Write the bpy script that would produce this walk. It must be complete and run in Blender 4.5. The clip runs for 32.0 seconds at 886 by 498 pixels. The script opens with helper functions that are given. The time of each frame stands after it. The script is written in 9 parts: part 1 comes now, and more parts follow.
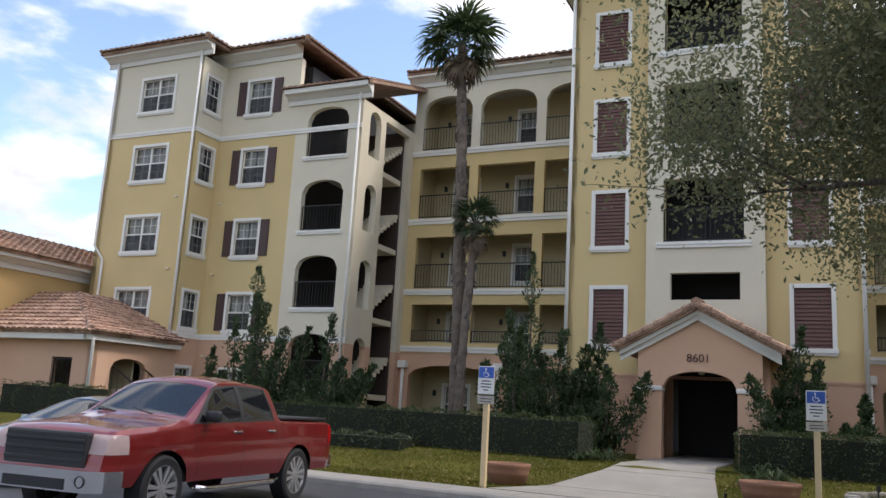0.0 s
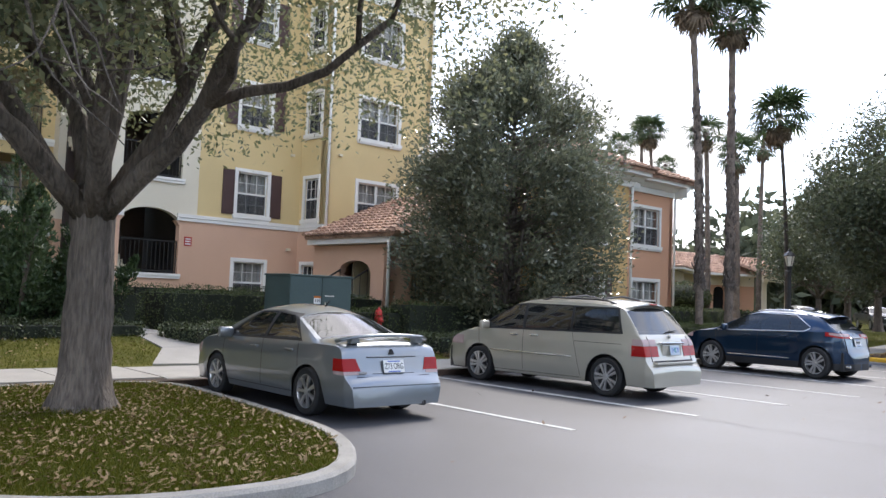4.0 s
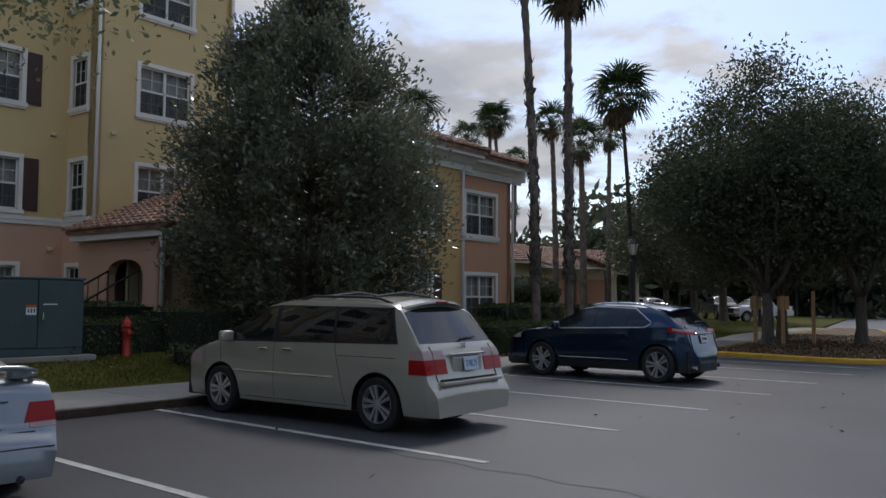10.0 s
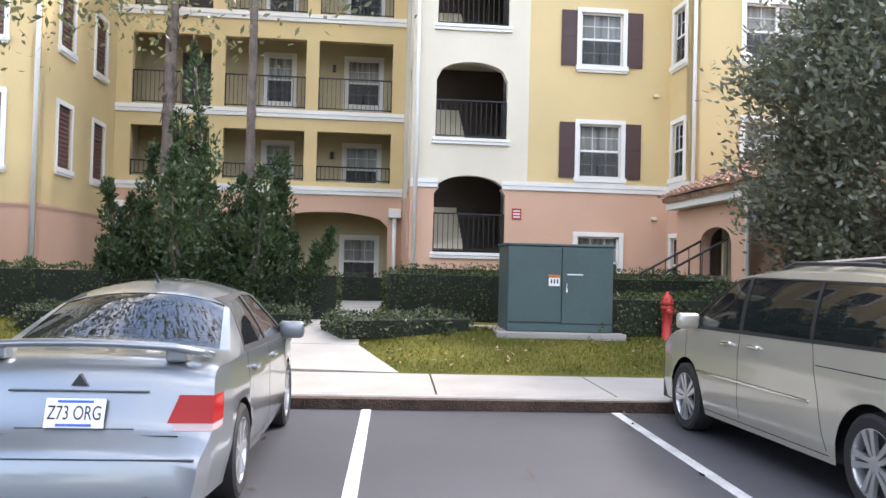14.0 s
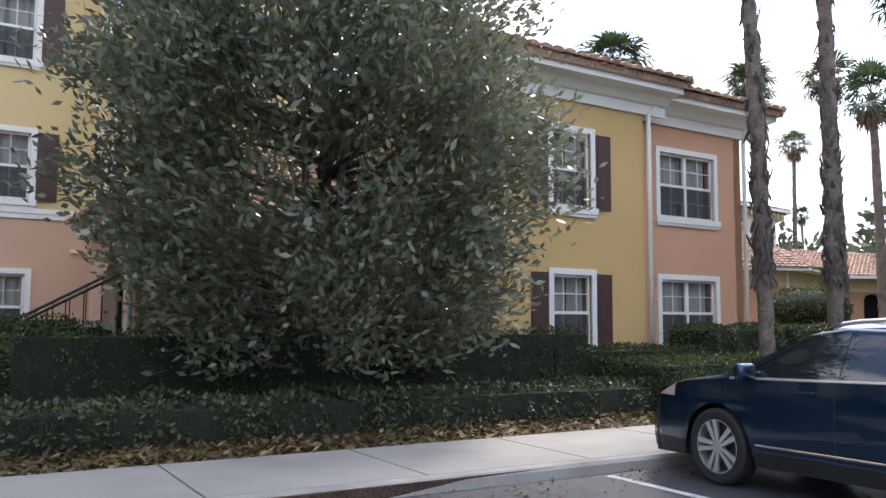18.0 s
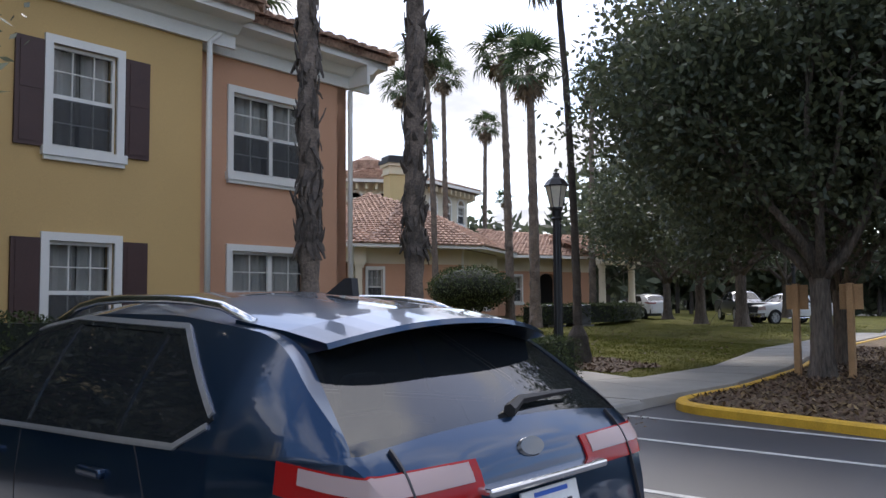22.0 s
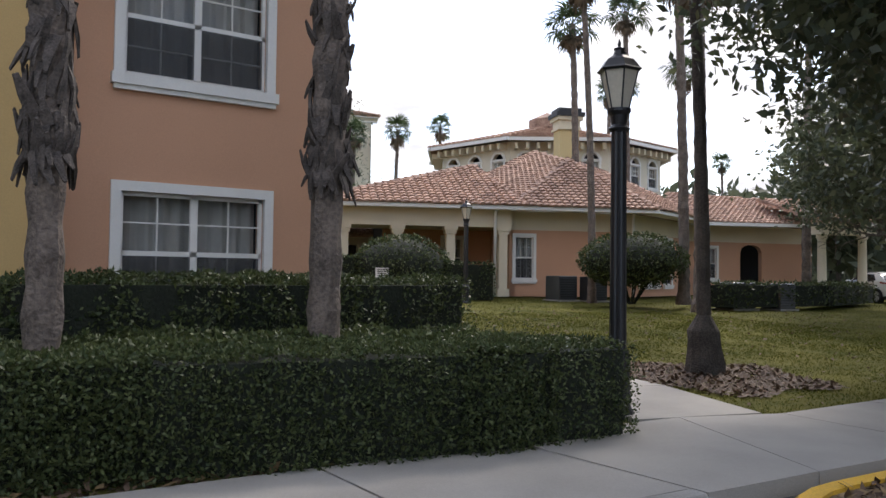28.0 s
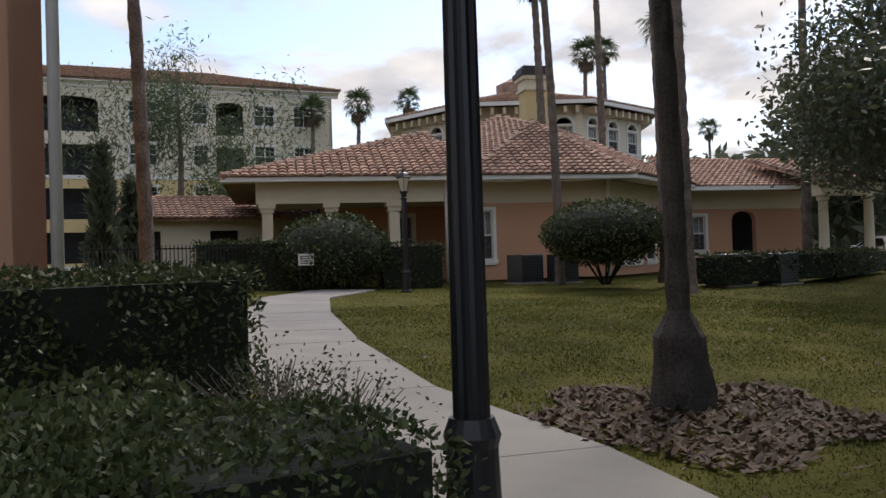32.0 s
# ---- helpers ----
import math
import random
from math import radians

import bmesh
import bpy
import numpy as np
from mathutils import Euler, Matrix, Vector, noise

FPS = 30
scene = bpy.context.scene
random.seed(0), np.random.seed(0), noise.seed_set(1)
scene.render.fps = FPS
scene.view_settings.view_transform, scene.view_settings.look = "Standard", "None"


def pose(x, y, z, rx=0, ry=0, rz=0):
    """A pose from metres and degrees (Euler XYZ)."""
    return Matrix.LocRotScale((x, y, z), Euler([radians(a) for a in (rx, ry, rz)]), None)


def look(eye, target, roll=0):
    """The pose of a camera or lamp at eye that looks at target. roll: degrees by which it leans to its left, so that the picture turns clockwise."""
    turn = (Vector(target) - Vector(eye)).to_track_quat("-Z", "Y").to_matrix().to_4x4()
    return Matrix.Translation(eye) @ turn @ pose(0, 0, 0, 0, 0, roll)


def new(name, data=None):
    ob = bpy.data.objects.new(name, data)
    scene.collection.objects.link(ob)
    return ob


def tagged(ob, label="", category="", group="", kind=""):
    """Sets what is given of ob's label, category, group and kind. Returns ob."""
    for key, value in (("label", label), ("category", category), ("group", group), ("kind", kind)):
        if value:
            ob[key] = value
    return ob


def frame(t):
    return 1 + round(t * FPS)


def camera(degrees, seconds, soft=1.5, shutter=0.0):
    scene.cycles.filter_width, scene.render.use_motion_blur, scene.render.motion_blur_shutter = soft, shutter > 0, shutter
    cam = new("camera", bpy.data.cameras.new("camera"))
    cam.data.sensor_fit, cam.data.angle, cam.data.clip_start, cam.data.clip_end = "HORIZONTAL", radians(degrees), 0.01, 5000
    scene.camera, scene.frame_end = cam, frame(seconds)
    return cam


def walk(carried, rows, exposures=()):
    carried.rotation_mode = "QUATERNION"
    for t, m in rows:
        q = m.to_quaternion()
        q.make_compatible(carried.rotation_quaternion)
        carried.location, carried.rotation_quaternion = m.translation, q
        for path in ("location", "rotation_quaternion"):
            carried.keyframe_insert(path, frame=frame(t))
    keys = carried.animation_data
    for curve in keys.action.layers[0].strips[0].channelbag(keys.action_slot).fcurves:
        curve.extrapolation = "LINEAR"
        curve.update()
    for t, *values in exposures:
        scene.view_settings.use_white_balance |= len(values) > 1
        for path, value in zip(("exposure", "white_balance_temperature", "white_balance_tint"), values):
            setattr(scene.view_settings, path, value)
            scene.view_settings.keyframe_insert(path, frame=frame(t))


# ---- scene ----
cam = camera(55.9, 32.0)
# seconds, eye, turn
PATH = [
    (0, -10.804, -7.297, 1.500, 100.80, -3.30, 26.90),
    (0.5, -10.838, -7.206, 1.494, 101.35, -3.80, 20.26),
    (1, -10.875, -7.095, 1.505, 100.97, -2.62, 13.66),
    (1.5, -10.924, -6.933, 1.511, 100.57, -2.13, 5.42),
    (2, -10.989, -6.761, 1.507, 100.18, -2.28, -2.49),
    (2.5, -11.006, -6.493, 1.516, 97.95, -1.71, -7.46),
    (3, -10.936, -6.222, 1.528, 96.42, -1.58, -15.78),
    (3.5, -10.734, -6.071, 1.504, 94.64, -1.71, -26.04),
    (4, -10.531, -5.742, 1.536, 93.31, -2.19, -40.93),
    (4.5, -10.311, -5.486, 1.514, 93.86, -1.37, -52.26),
    (6.5, -9.554, -5.209, 1.611, 93.48, 1.93, -81.17),
    (7, -9.261, -5.143, 1.594, 95.99, 0.66, -86.26),
    (7.5, -8.884, -5.011, 1.599, 95.61, 3.32, -90.21),
    (8, -8.496, -4.835, 1.627, 95.54, 2.44, -87.94),
    (8.5, -8.099, -4.677, 1.625, 94.48, 2.08, -85.54),
    (9, -7.630, -4.439, 1.645, 92.59, 3.03, -77.31),
    (9.5, -7.090, -4.254, 1.644, 93.89, 0.76, -63.77),
    (10, -6.533, -4.080, 1.557, 93.58, -0.34, -49.98),
    (10.5, -5.880, -3.961, 1.538, 96.62, 3.89, -32.05),
    (11, -5.369, -3.870, 1.548, 96.03, -0.12, -25.84),
    (11.5, -4.937, -3.693, 1.562, 95.65, 1.01, -17.99),
    (12, -4.445, -3.477, 1.534, 93.42, 0.17, -10.68),
    (12.5, -3.967, -3.158, 1.518, 92.45, 0.96, -7.64),
    (13, -3.463, -2.818, 1.508, 91.80, 0.75, -3.48),
    (13.5, -2.911, -2.492, 1.496, 91.01, -1.28, -3.12),
    (15.5, -0.836, -1.105, 1.512, 93.32, -0.73, -4.53),
    (16, -0.202, -0.748, 1.529, 91.80, 0.84, -15.80),
    (16.5, 0.366, -0.484, 1.508, 91.11, -0.31, -20.85),
    (17, 1.004, -0.187, 1.505, 92.70, -1.04, -24.65),
    (17.5, 1.671, 0.059, 1.469, 93.33, 0.39, -28.52),
    (18, 2.303, 0.296, 1.512, 94.96, -0.26, -30.57),
    (18.5, 2.918, 0.488, 1.485, 95.62, 0.63, -34.07),
    (19, 3.594, 0.585, 1.460, 93.63, -0.58, -36.77),
    (19.5, 4.253, 0.722, 1.489, 93.73, 0.44, -42.77),
    (20, 4.895, 0.854, 1.497, 93.57, -1.48, -44.43),
    (20.5, 5.485, 0.939, 1.526, 95.56, 0.61, -45.51),
    (21, 6.037, 0.994, 1.521, 94.87, 0.44, -45.01),
    (21.5, 6.631, 1.082, 1.497, 94.57, -2.05, -46.96),
    (22, 7.153, 1.061, 1.515, 93.67, 0.40, -48.43),
    (22.5, 7.724, 1.103, 1.507, 92.91, -1.65, -48.42),
    (23, 8.302, 1.249, 1.532, 92.67, 0.19, -49.11),
    (23.5, 8.821, 1.345, 1.539, 92.68, -2.27, -44.69),
    (24, 9.356, 1.519, 1.544, 92.52, -0.34, -42.28),
    (24.5, 9.870, 1.668, 1.566, 93.81, -1.00, -38.46),
    (26.5, 12.003, 2.550, 1.522, 93.64, 1.74, -34.56),
    (27, 12.536, 2.780, 1.506, 91.77, 1.49, -33.58),
    (27.5, 13.034, 3.049, 1.507, 91.61, 2.70, -35.99),
    (28, 13.493, 3.283, 1.486, 91.87, -0.68, -33.06),
    (28.5, 14.023, 3.663, 1.504, 93.74, 3.18, -37.66),
    (29, 14.490, 4.026, 1.465, 94.33, 0.61, -35.02),
    (29.5, 14.884, 4.392, 1.472, 92.97, 1.79, -30.44),
    (30, 15.336, 4.742, 1.491, 91.29, 4.30, -27.53),
    (30.5, 15.815, 5.048, 1.490, 89.27, 0.50, -28.85),
    (31, 16.321, 5.458, 1.487, 92.09, 0.97, -32.79),
    (31.5, 16.822, 5.865, 1.474, 91.63, 0.30, -30.82),
    (32, 17.363, 6.283, 1.476, 90.72, 1.73, -33.55),
]
# seconds, stops, kelvin, tint
EXPOSURE = [(0, 1.00, 6710, 13), (1, 1.25, 6810, 15), (2, 1.67, 6810, 16), (3, 2.30, 6710, 15), (4, 1.67, 6510, 13), (4.5, 1.25, 6410, 13), (6.5, -0.37, 6260, 12), (9, -0.37, 6260, 12), (10, -0.12, 6260, 12), (11, 0.93, 6510, 14), (12, 1.83, 6710, 15), (13, 2.50, 6710, 15), (16, 2.30, 6460, 15), (17, 1.90, 6460, 15), (18, 1.80, 6460, 15), (19, 1.45, 6360, 15), (20, 1.05, 6260, 14), (23, 1.00, 6370, 14), (24, 1.17, 6420, 14), (26, 1.27, 6520, 14), (28, 1.10, 6620, 14), (29.5, 0.87, 6620, 14), (31, 0.65, 6720, 14), (32, 0.45, 6720, 14)]
walk(cam, [(t, pose(*p)) for t, *p in PATH], EXPOSURE)

# ---------------------------------------------------------------- sky, sun and exposure
def sky():
    w = bpy.data.worlds.new("sky")
    scene.world = w
    w.use_nodes = True
    nt = w.node_tree
    bg = nt.nodes["Background"]
    tex = nt.nodes.new("ShaderNodeTexSky")
    tex.sky_type = "NISHITA"
    tex.sun_disc = False
    tex.sun_elevation, tex.sun_rotation = radians(48), radians(SUN_TURN)
    tex.air_density, tex.dust_density, tex.ozone_density = 1.0, 1.0, 1.5
    # clouds: broken cumulus, laid on a flat layer overhead
    co = nt.nodes.new("ShaderNodeTexCoord")
    sep = nt.nodes.new("ShaderNodeSeparateXYZ")
    nt.links.new(co.outputs["Generated"], sep.inputs[0])
    zc = nt.nodes.new("ShaderNodeMath")
    zc.operation = "MAXIMUM"
    zc.inputs[1].default_value = 0.0
    nt.links.new(sep.outputs["Z"], zc.inputs[0])
    zz = nt.nodes.new("ShaderNodeMath")
    zz.operation = "ADD"
    zz.inputs[1].default_value = 0.22
    nt.links.new(zc.outputs[0], zz.inputs[0])
    div = nt.nodes.new("ShaderNodeVectorMath")
    div.operation = "DIVIDE"
    comb = nt.nodes.new("ShaderNodeCombineXYZ")
    for i in range(3):
        nt.links.new(zz.outputs[0], comb.inputs[i])
    nt.links.new(co.outputs["Generated"], div.inputs[0])
    nt.links.new(comb.outputs[0], div.inputs[1])
    mp = nt.nodes.new("ShaderNodeMapping")
    mp.inputs["Location"].default_value = (1.3, 4.1, 0)
    mp.inputs["Scale"].default_value = (1.0, 1.0, 0.0)
    nt.links.new(div.outputs[0], mp.inputs[0])
    n1 = nt.nodes.new("ShaderNodeTexNoise")
    n1.inputs["Scale"].default_value, n1.inputs["Detail"].default_value = 2.3, 10
    n1.inputs["Roughness"].default_value = 0.56
    n1.inputs["Distortion"].default_value = 0.25
    nt.links.new(mp.outputs[0], n1.inputs["Vector"])
    cover = nt.nodes.new("ShaderNodeMapRange")
    cover.interpolation_type = "SMOOTHSTEP"
    cover.inputs["From Min"].default_value, cover.inputs["From Max"].default_value = 0.43, 0.60
    nt.links.new(n1.outputs["Fac"], cover.inputs["Value"])
    n2 = nt.nodes.new("ShaderNodeTexNoise")
    n2.inputs["Scale"].default_value, n2.inputs["Detail"].default_value = 3.4, 7
    nt.links.new(mp.outputs[0], n2.inputs["Vector"])
    shade = nt.nodes.new("ShaderNodeMapRange")
    shade.inputs["From Min"].default_value, shade.inputs["From Max"].default_value = 0.35, 0.65
    shade.inputs["To Min"].default_value, shade.inputs["To Max"].default_value = 0.0, 1.0
    nt.links.new(n2.outputs["Fac"], shade.inputs["Value"])
    cc = nt.nodes.new("ShaderNodeMix")
    cc.data_type = "RGBA"
    cc.inputs["A"].default_value = (CLOUD_DARK * 0.95, CLOUD_DARK * 0.98, CLOUD_DARK * 1.06, 1)
    cc.inputs["B"].default_value = (CLOUD_LIGHT, CLOUD_LIGHT * 0.99, CLOUD_LIGHT * 0.98, 1)
    nt.links.new(shade.outputs["Result"], cc.inputs["Factor"])
    mix = nt.nodes.new("ShaderNodeMix")
    mix.data_type = "RGBA"
    nt.links.new(cover.outputs["Result"], mix.inputs["Factor"])
    nt.links.new(tex.outputs["Color"], mix.inputs["A"])
    # an overcast layer grows brighter from the horizon to the zenith
    rise = nt.nodes.new("ShaderNodeMapRange")
    rise.inputs["From Min"].default_value, rise.inputs["From Max"].default_value = 0.0, 0.9
    rise.inputs["To Min"].default_value, rise.inputs["To Max"].default_value = 0.62, 1.5
    nt.links.new(zc.outputs[0], rise.inputs["Value"])
    lit = nt.nodes.new("ShaderNodeVectorMath")
    lit.operation = "SCALE"
    nt.links.new(cc.outputs["Result"], lit.inputs[0])
    nt.links.new(rise.outputs["Result"], lit.inputs["Scale"])
    nt.links.new(lit.outputs[0], mix.inputs["B"])
    nt.links.new(mix.outputs["Result"], bg.inputs["Color"])
    bg.inputs["Strength"].default_value = 0.15


SUN_TURN = 60.0
CLOUD_DARK, CLOUD_LIGHT = 3.8, 5.6
sky()
sun = new("sun", bpy.data.lights.new("sun", "SUN"))
sun.data.energy, sun.data.angle, sun.data.color = 1.25, radians(12), (1.0, 0.95, 0.87)
_a, _e = radians(SUN_TURN), radians(48)
sun.matrix_basis = look((0, 0, 0), (-math.sin(_a) * math.cos(_e), -math.cos(_a) * math.cos(_e), -math.sin(_e)))

# ---------------------------------------------------------------- materials
def mat(name, c, rough=0.6, metal=0.0, var=0.15, scale=2.0, fine=40.0, bump=0.15, dist=0.004, tint=None, spec=0.5, per=0.0, coat=0.0):
    """A surface with stains at one scale, grain at another and fine relief."""
    m = bpy.data.materials.new(name)
    m.use_nodes = True
    nt = m.node_tree
    b = nt.nodes["Principled BSDF"]
    geo = nt.nodes.new("ShaderNodeNewGeometry")
    big = nt.nodes.new("ShaderNodeTexNoise")
    big.inputs["Scale"].default_value, big.inputs["Detail"].default_value = scale, 4
    small = nt.nodes.new("ShaderNodeTexNoise")
    small.inputs["Scale"].default_value, small.inputs["Detail"].default_value = fine, 3
    for n in (big, small):
        nt.links.new(geo.outputs["Position"], n.inputs["Vector"])
    add = nt.nodes.new("ShaderNodeMath")
    add.operation = "ADD"
    nt.links.new(big.outputs["Fac"], add.inputs[0])
    nt.links.new(small.outputs["Fac"], add.inputs[1])
    ramp = nt.nodes.new("ShaderNodeMapRange")
    ramp.inputs["From Min"].default_value, ramp.inputs["From Max"].default_value = 0.7, 1.3
    nt.links.new(add.outputs[0], ramp.inputs["Value"])
    mix = nt.nodes.new("ShaderNodeMix")
    mix.data_type = "RGBA"
    dark = [v * (1 - var) for v in c]
    light = [min(1.0, v * (1 + var)) for v in (tint or c)]
    mix.inputs["A"].default_value, mix.inputs["B"].default_value = (*dark, 1), (*light, 1)
    nt.links.new(ramp.outputs["Result"], mix.inputs["Factor"])
    out = mix.outputs["Result"]
    if per:
        info = nt.nodes.new("ShaderNodeObjectInfo")
        hsv = nt.nodes.new("ShaderNodeHueSaturation")
        mr = nt.nodes.new("ShaderNodeMapRange")
        mr.inputs["To Min"].default_value, mr.inputs["To Max"].default_value = 1 - per, 1 + per
        nt.links.new(info.outputs["Random"], mr.inputs["Value"])
        nt.links.new(mr.outputs["Result"], hsv.inputs["Value"])
        nt.links.new(out, hsv.inputs["Color"])
        out = hsv.outputs["Color"]
    nt.links.new(out, b.inputs["Base Color"])
    b.inputs["Roughness"].default_value, b.inputs["Metallic"].default_value = rough, metal
    b.inputs["Specular IOR Level"].default_value = spec
    b.inputs["Coat Weight"].default_value = coat
    b.inputs["Coat Roughness"].default_value = 0.04
    if bump:
        bp = nt.nodes.new("ShaderNodeBump")
        bp.inputs["Strength"].default_value, bp.inputs["Distance"].default_value = bump, dist
        nt.links.new(small.outputs["Fac"], bp.inputs["Height"])
        nt.links.new(bp.outputs["Normal"], b.inputs["Normal"])
    return m


def leaf_mat(name, c, c2, gloss=0.45, through_light=0.25, spec=0.4):
    """Leaves: every one of its own shade, glossy, with light coming through."""
    m = bpy.data.materials.new(name)
    m.use_nodes = True
    nt = m.node_tree
    b = nt.nodes["Principled BSDF"]
    geo = nt.nodes.new("ShaderNodeNewGeometry")
    mix = nt.nodes.new("ShaderNodeMix")
    mix.data_type = "RGBA"
    mix.inputs["A"].default_value, mix.inputs["B"].default_value = (*c, 1), (*c2, 1)
    nt.links.new(geo.outputs["Random Per Island"], mix.inputs["Factor"])
    nt.links.new(mix.outputs["Result"], b.inputs["Base Color"])
    b.inputs["Roughness"].default_value = gloss
    b.inputs["Specular IOR Level"].default_value = spec
    tr = nt.nodes.new("ShaderNodeBsdfTranslucent")
    nt.links.new(mix.outputs["Result"], tr.inputs["Color"])
    ms = nt.nodes.new("ShaderNodeMixShader")
    ms.inputs[0].default_value = through_light
    nt.links.new(b.outputs[0], ms.inputs[1])
    nt.links.new(tr.outputs[0], ms.inputs[2])
    nt.links.new(ms.outputs[0], nt.nodes["Material Output"].inputs["Surface"])
    return m


def glass_mat(name, c=(0.02, 0.025, 0.03), rough=0.03, clear=0.0, spec=0.7):
    m = bpy.data.materials.new(name)
    m.use_nodes = True
    nt = m.node_tree
    b = nt.nodes["Principled BSDF"]
    b.inputs["Base Color"].default_value = (*c, 1)
    b.inputs["Roughness"].default_value = rough
    b.inputs["Specular IOR Level"].default_value = spec
    if clear:
        tr = nt.nodes.new("ShaderNodeBsdfTransparent")
        ms = nt.nodes.new("ShaderNodeMixShader")
        ms.inputs[0].default_value = clear
        nt.links.new(b.outputs[0], ms.inputs[1])
        nt.links.new(tr.outputs[0], ms.inputs[2])
        nt.links.new(ms.outputs[0], nt.nodes["Material Output"].inputs["Surface"])
    return m


ASPHALT = mat("asphalt", (0.050, 0.051, 0.058), 0.52, var=0.42, scale=0.35, fine=130, bump=0.35, dist=0.006)
CONCRETE = mat("concrete", (0.285, 0.268, 0.24), 0.85, var=0.16, scale=1.3, fine=120, bump=0.2, dist=0.003)
KERB = mat("kerb_concrete", (0.27, 0.258, 0.236), 0.85, var=0.25, scale=2.5, fine=70, bump=0.3)
YELLOW_PAINT = mat("yellow_kerb_paint", (0.62, 0.36, 0.03), 0.7, var=0.2, scale=4, fine=60)
LINE_PAINT = mat("white_line_paint", (0.45, 0.45, 0.43), 0.8, var=0.35, scale=3, fine=50)
BLUE_PAINT = mat("blue_line_paint", (0.10, 0.22, 0.55), 0.8, var=0.2)
GRASS_SOIL = mat("grass_soil", (0.064, 0.072, 0.014), 0.95, var=0.3, scale=0.8, fine=35, tint=(0.108, 0.098, 0.022), bump=0.8, dist=0.02)
GRASS_SOIL.node_tree.nodes["Principled BSDF"].inputs["Specular IOR Level"].default_value = 0.1
LITTER_SOIL = mat("leaf_litter_soil", (0.16, 0.11, 0.06), 0.95, var=0.4, scale=1.5, fine=30, bump=0.8, dist=0.02)
MULCH = mat("mulch", (0.065, 0.04, 0.028), 0.95, var=0.5, scale=5, fine=45, bump=1.0, dist=0.03)
STUCCO_Y = mat("yellow_stucco", (0.62, 0.475, 0.235), 0.85, var=0.07, scale=0.5, fine=70, bump=0.25, dist=0.004)
STUCCO_P = mat("peach_stucco", (0.60, 0.38, 0.26), 0.85, var=0.07, scale=0.5, fine=70, bump=0.25, dist=0.004)
STUCCO_C = mat("cream_stucco", (0.66, 0.60, 0.47), 0.85, var=0.06, scale=0.5, fine=70, bump=0.25, dist=0.004)
STUCCO_S = mat("salmon_stucco", (0.56, 0.31, 0.19), 0.85, var=0.07, scale=0.5, fine=70, bump=0.25, dist=0.004)
STUCCO_O = mat("ochre_stucco", (0.56, 0.375, 0.155), 0.85, var=0.07, scale=0.5, fine=70, bump=0.25, dist=0.004)
TRIM = mat("white_trim", (0.76, 0.74, 0.69), 0.6, var=0.05, scale=1.0, fine=50, bump=0.06)
CREAM_TRIM = mat("cream_trim", (0.66, 0.58, 0.42), 0.7, var=0.06, scale=1.0, fine=50, bump=0.06)
SHUTTER = mat("brown_shutter", (0.065, 0.032, 0.028), 0.55, var=0.12, bump=0.1)
BLIND = mat("brown_blind", (0.13, 0.062, 0.052), 0.7, var=0.1, bump=0.1)
RAIL = mat("black_iron", (0.015, 0.014, 0.014), 0.45, metal=0.3, var=0.2, bump=0.05)
TILE = mat("clay_tile", (0.27, 0.145, 0.098), 0.8, var=0.45, scale=2.2, fine=16, bump=0.2, tint=(0.41, 0.265, 0.19), per=0.18)
TILE_B = mat("brown_tile", (0.22, 0.12, 0.085), 0.8, var=0.4, scale=2.0, fine=16, bump=0.2, tint=(0.34, 0.22, 0.15))
GLASS = glass_mat("window_glass", (0.03, 0.035, 0.04), 0.02, 0.8)
SCREEN = glass_mat("insect_screen", (0.05, 0.052, 0.055), 0.8, 0.6)
CURTAIN = mat("white_curtain", (0.66, 0.65, 0.60), 0.9, var=0.12, scale=2, fine=12, bump=0.1)
# near-black paint for unlit interiors, put on solid boxes behind openings
ROOM_SHADE = mat("room_shade_paint", (0.03, 0.03, 0.032), 0.9, var=0.1)
BALCONY_WALL = mat("balcony_wall", (0.50, 0.42, 0.26), 0.85, var=0.08, scale=0.6)
BALCONY_CEIL = mat("balcony_ceiling", (0.45, 0.41, 0.34), 0.85, var=0.06)
# the balcony doors' own colour; also painted as shade in the stair towers
DOOR_AND_SHADE = mat("dark_door_and_stair_shade", (0.05, 0.035, 0.03), 0.5, var=0.1)
BARK = mat("oak_bark", (0.12, 0.098, 0.08), 0.95, var=0.6, scale=3, fine=30, bump=1.0, dist=0.05)
_nt = BARK.node_tree
_map = _nt.nodes.new("ShaderNodeMapping")
_map.inputs["Scale"].default_value = (1.0, 1.0, 0.16)
for _n in [n for n in _nt.nodes if n.type == "NEW_GEOMETRY"]:
    for _l in [l for l in _nt.links if l.from_node == _n]:
        _nt.links.new(_map.outputs[0], _l.to_socket)
    _nt.links.new(_n.outputs["Position"], _map.inputs[0])
PALM_BARK = mat("palm_bark", (0.145, 0.115, 0.094), 0.95, var=0.5, scale=4, fine=30, bump=1.0, dist=0.02)
DARK_BARK = mat("dark_bark", (0.05, 0.042, 0.036), 0.95, var=0.4)
PALM_BARK_DARK = mat("dark_palm_bark", (0.062, 0.052, 0.043), 0.95, var=0.5, scale=4, fine=40, bump=0.9, dist=0.02)
PALM_BARK_G = mat("grey_palm_bark", (0.22, 0.19, 0.15), 0.9, var=0.3, scale=4, fine=40, bump=0.6, dist=0.01)
OAK_LEAF = leaf_mat("oak_leaf", (0.09, 0.112, 0.06), (0.23, 0.228, 0.115), 0.38, 0.55)
OAK_LEAF_DARK = leaf_mat("dark_oak_leaf", (0.042, 0.056, 0.034), (0.115, 0.13, 0.068), 0.4, 0.4)
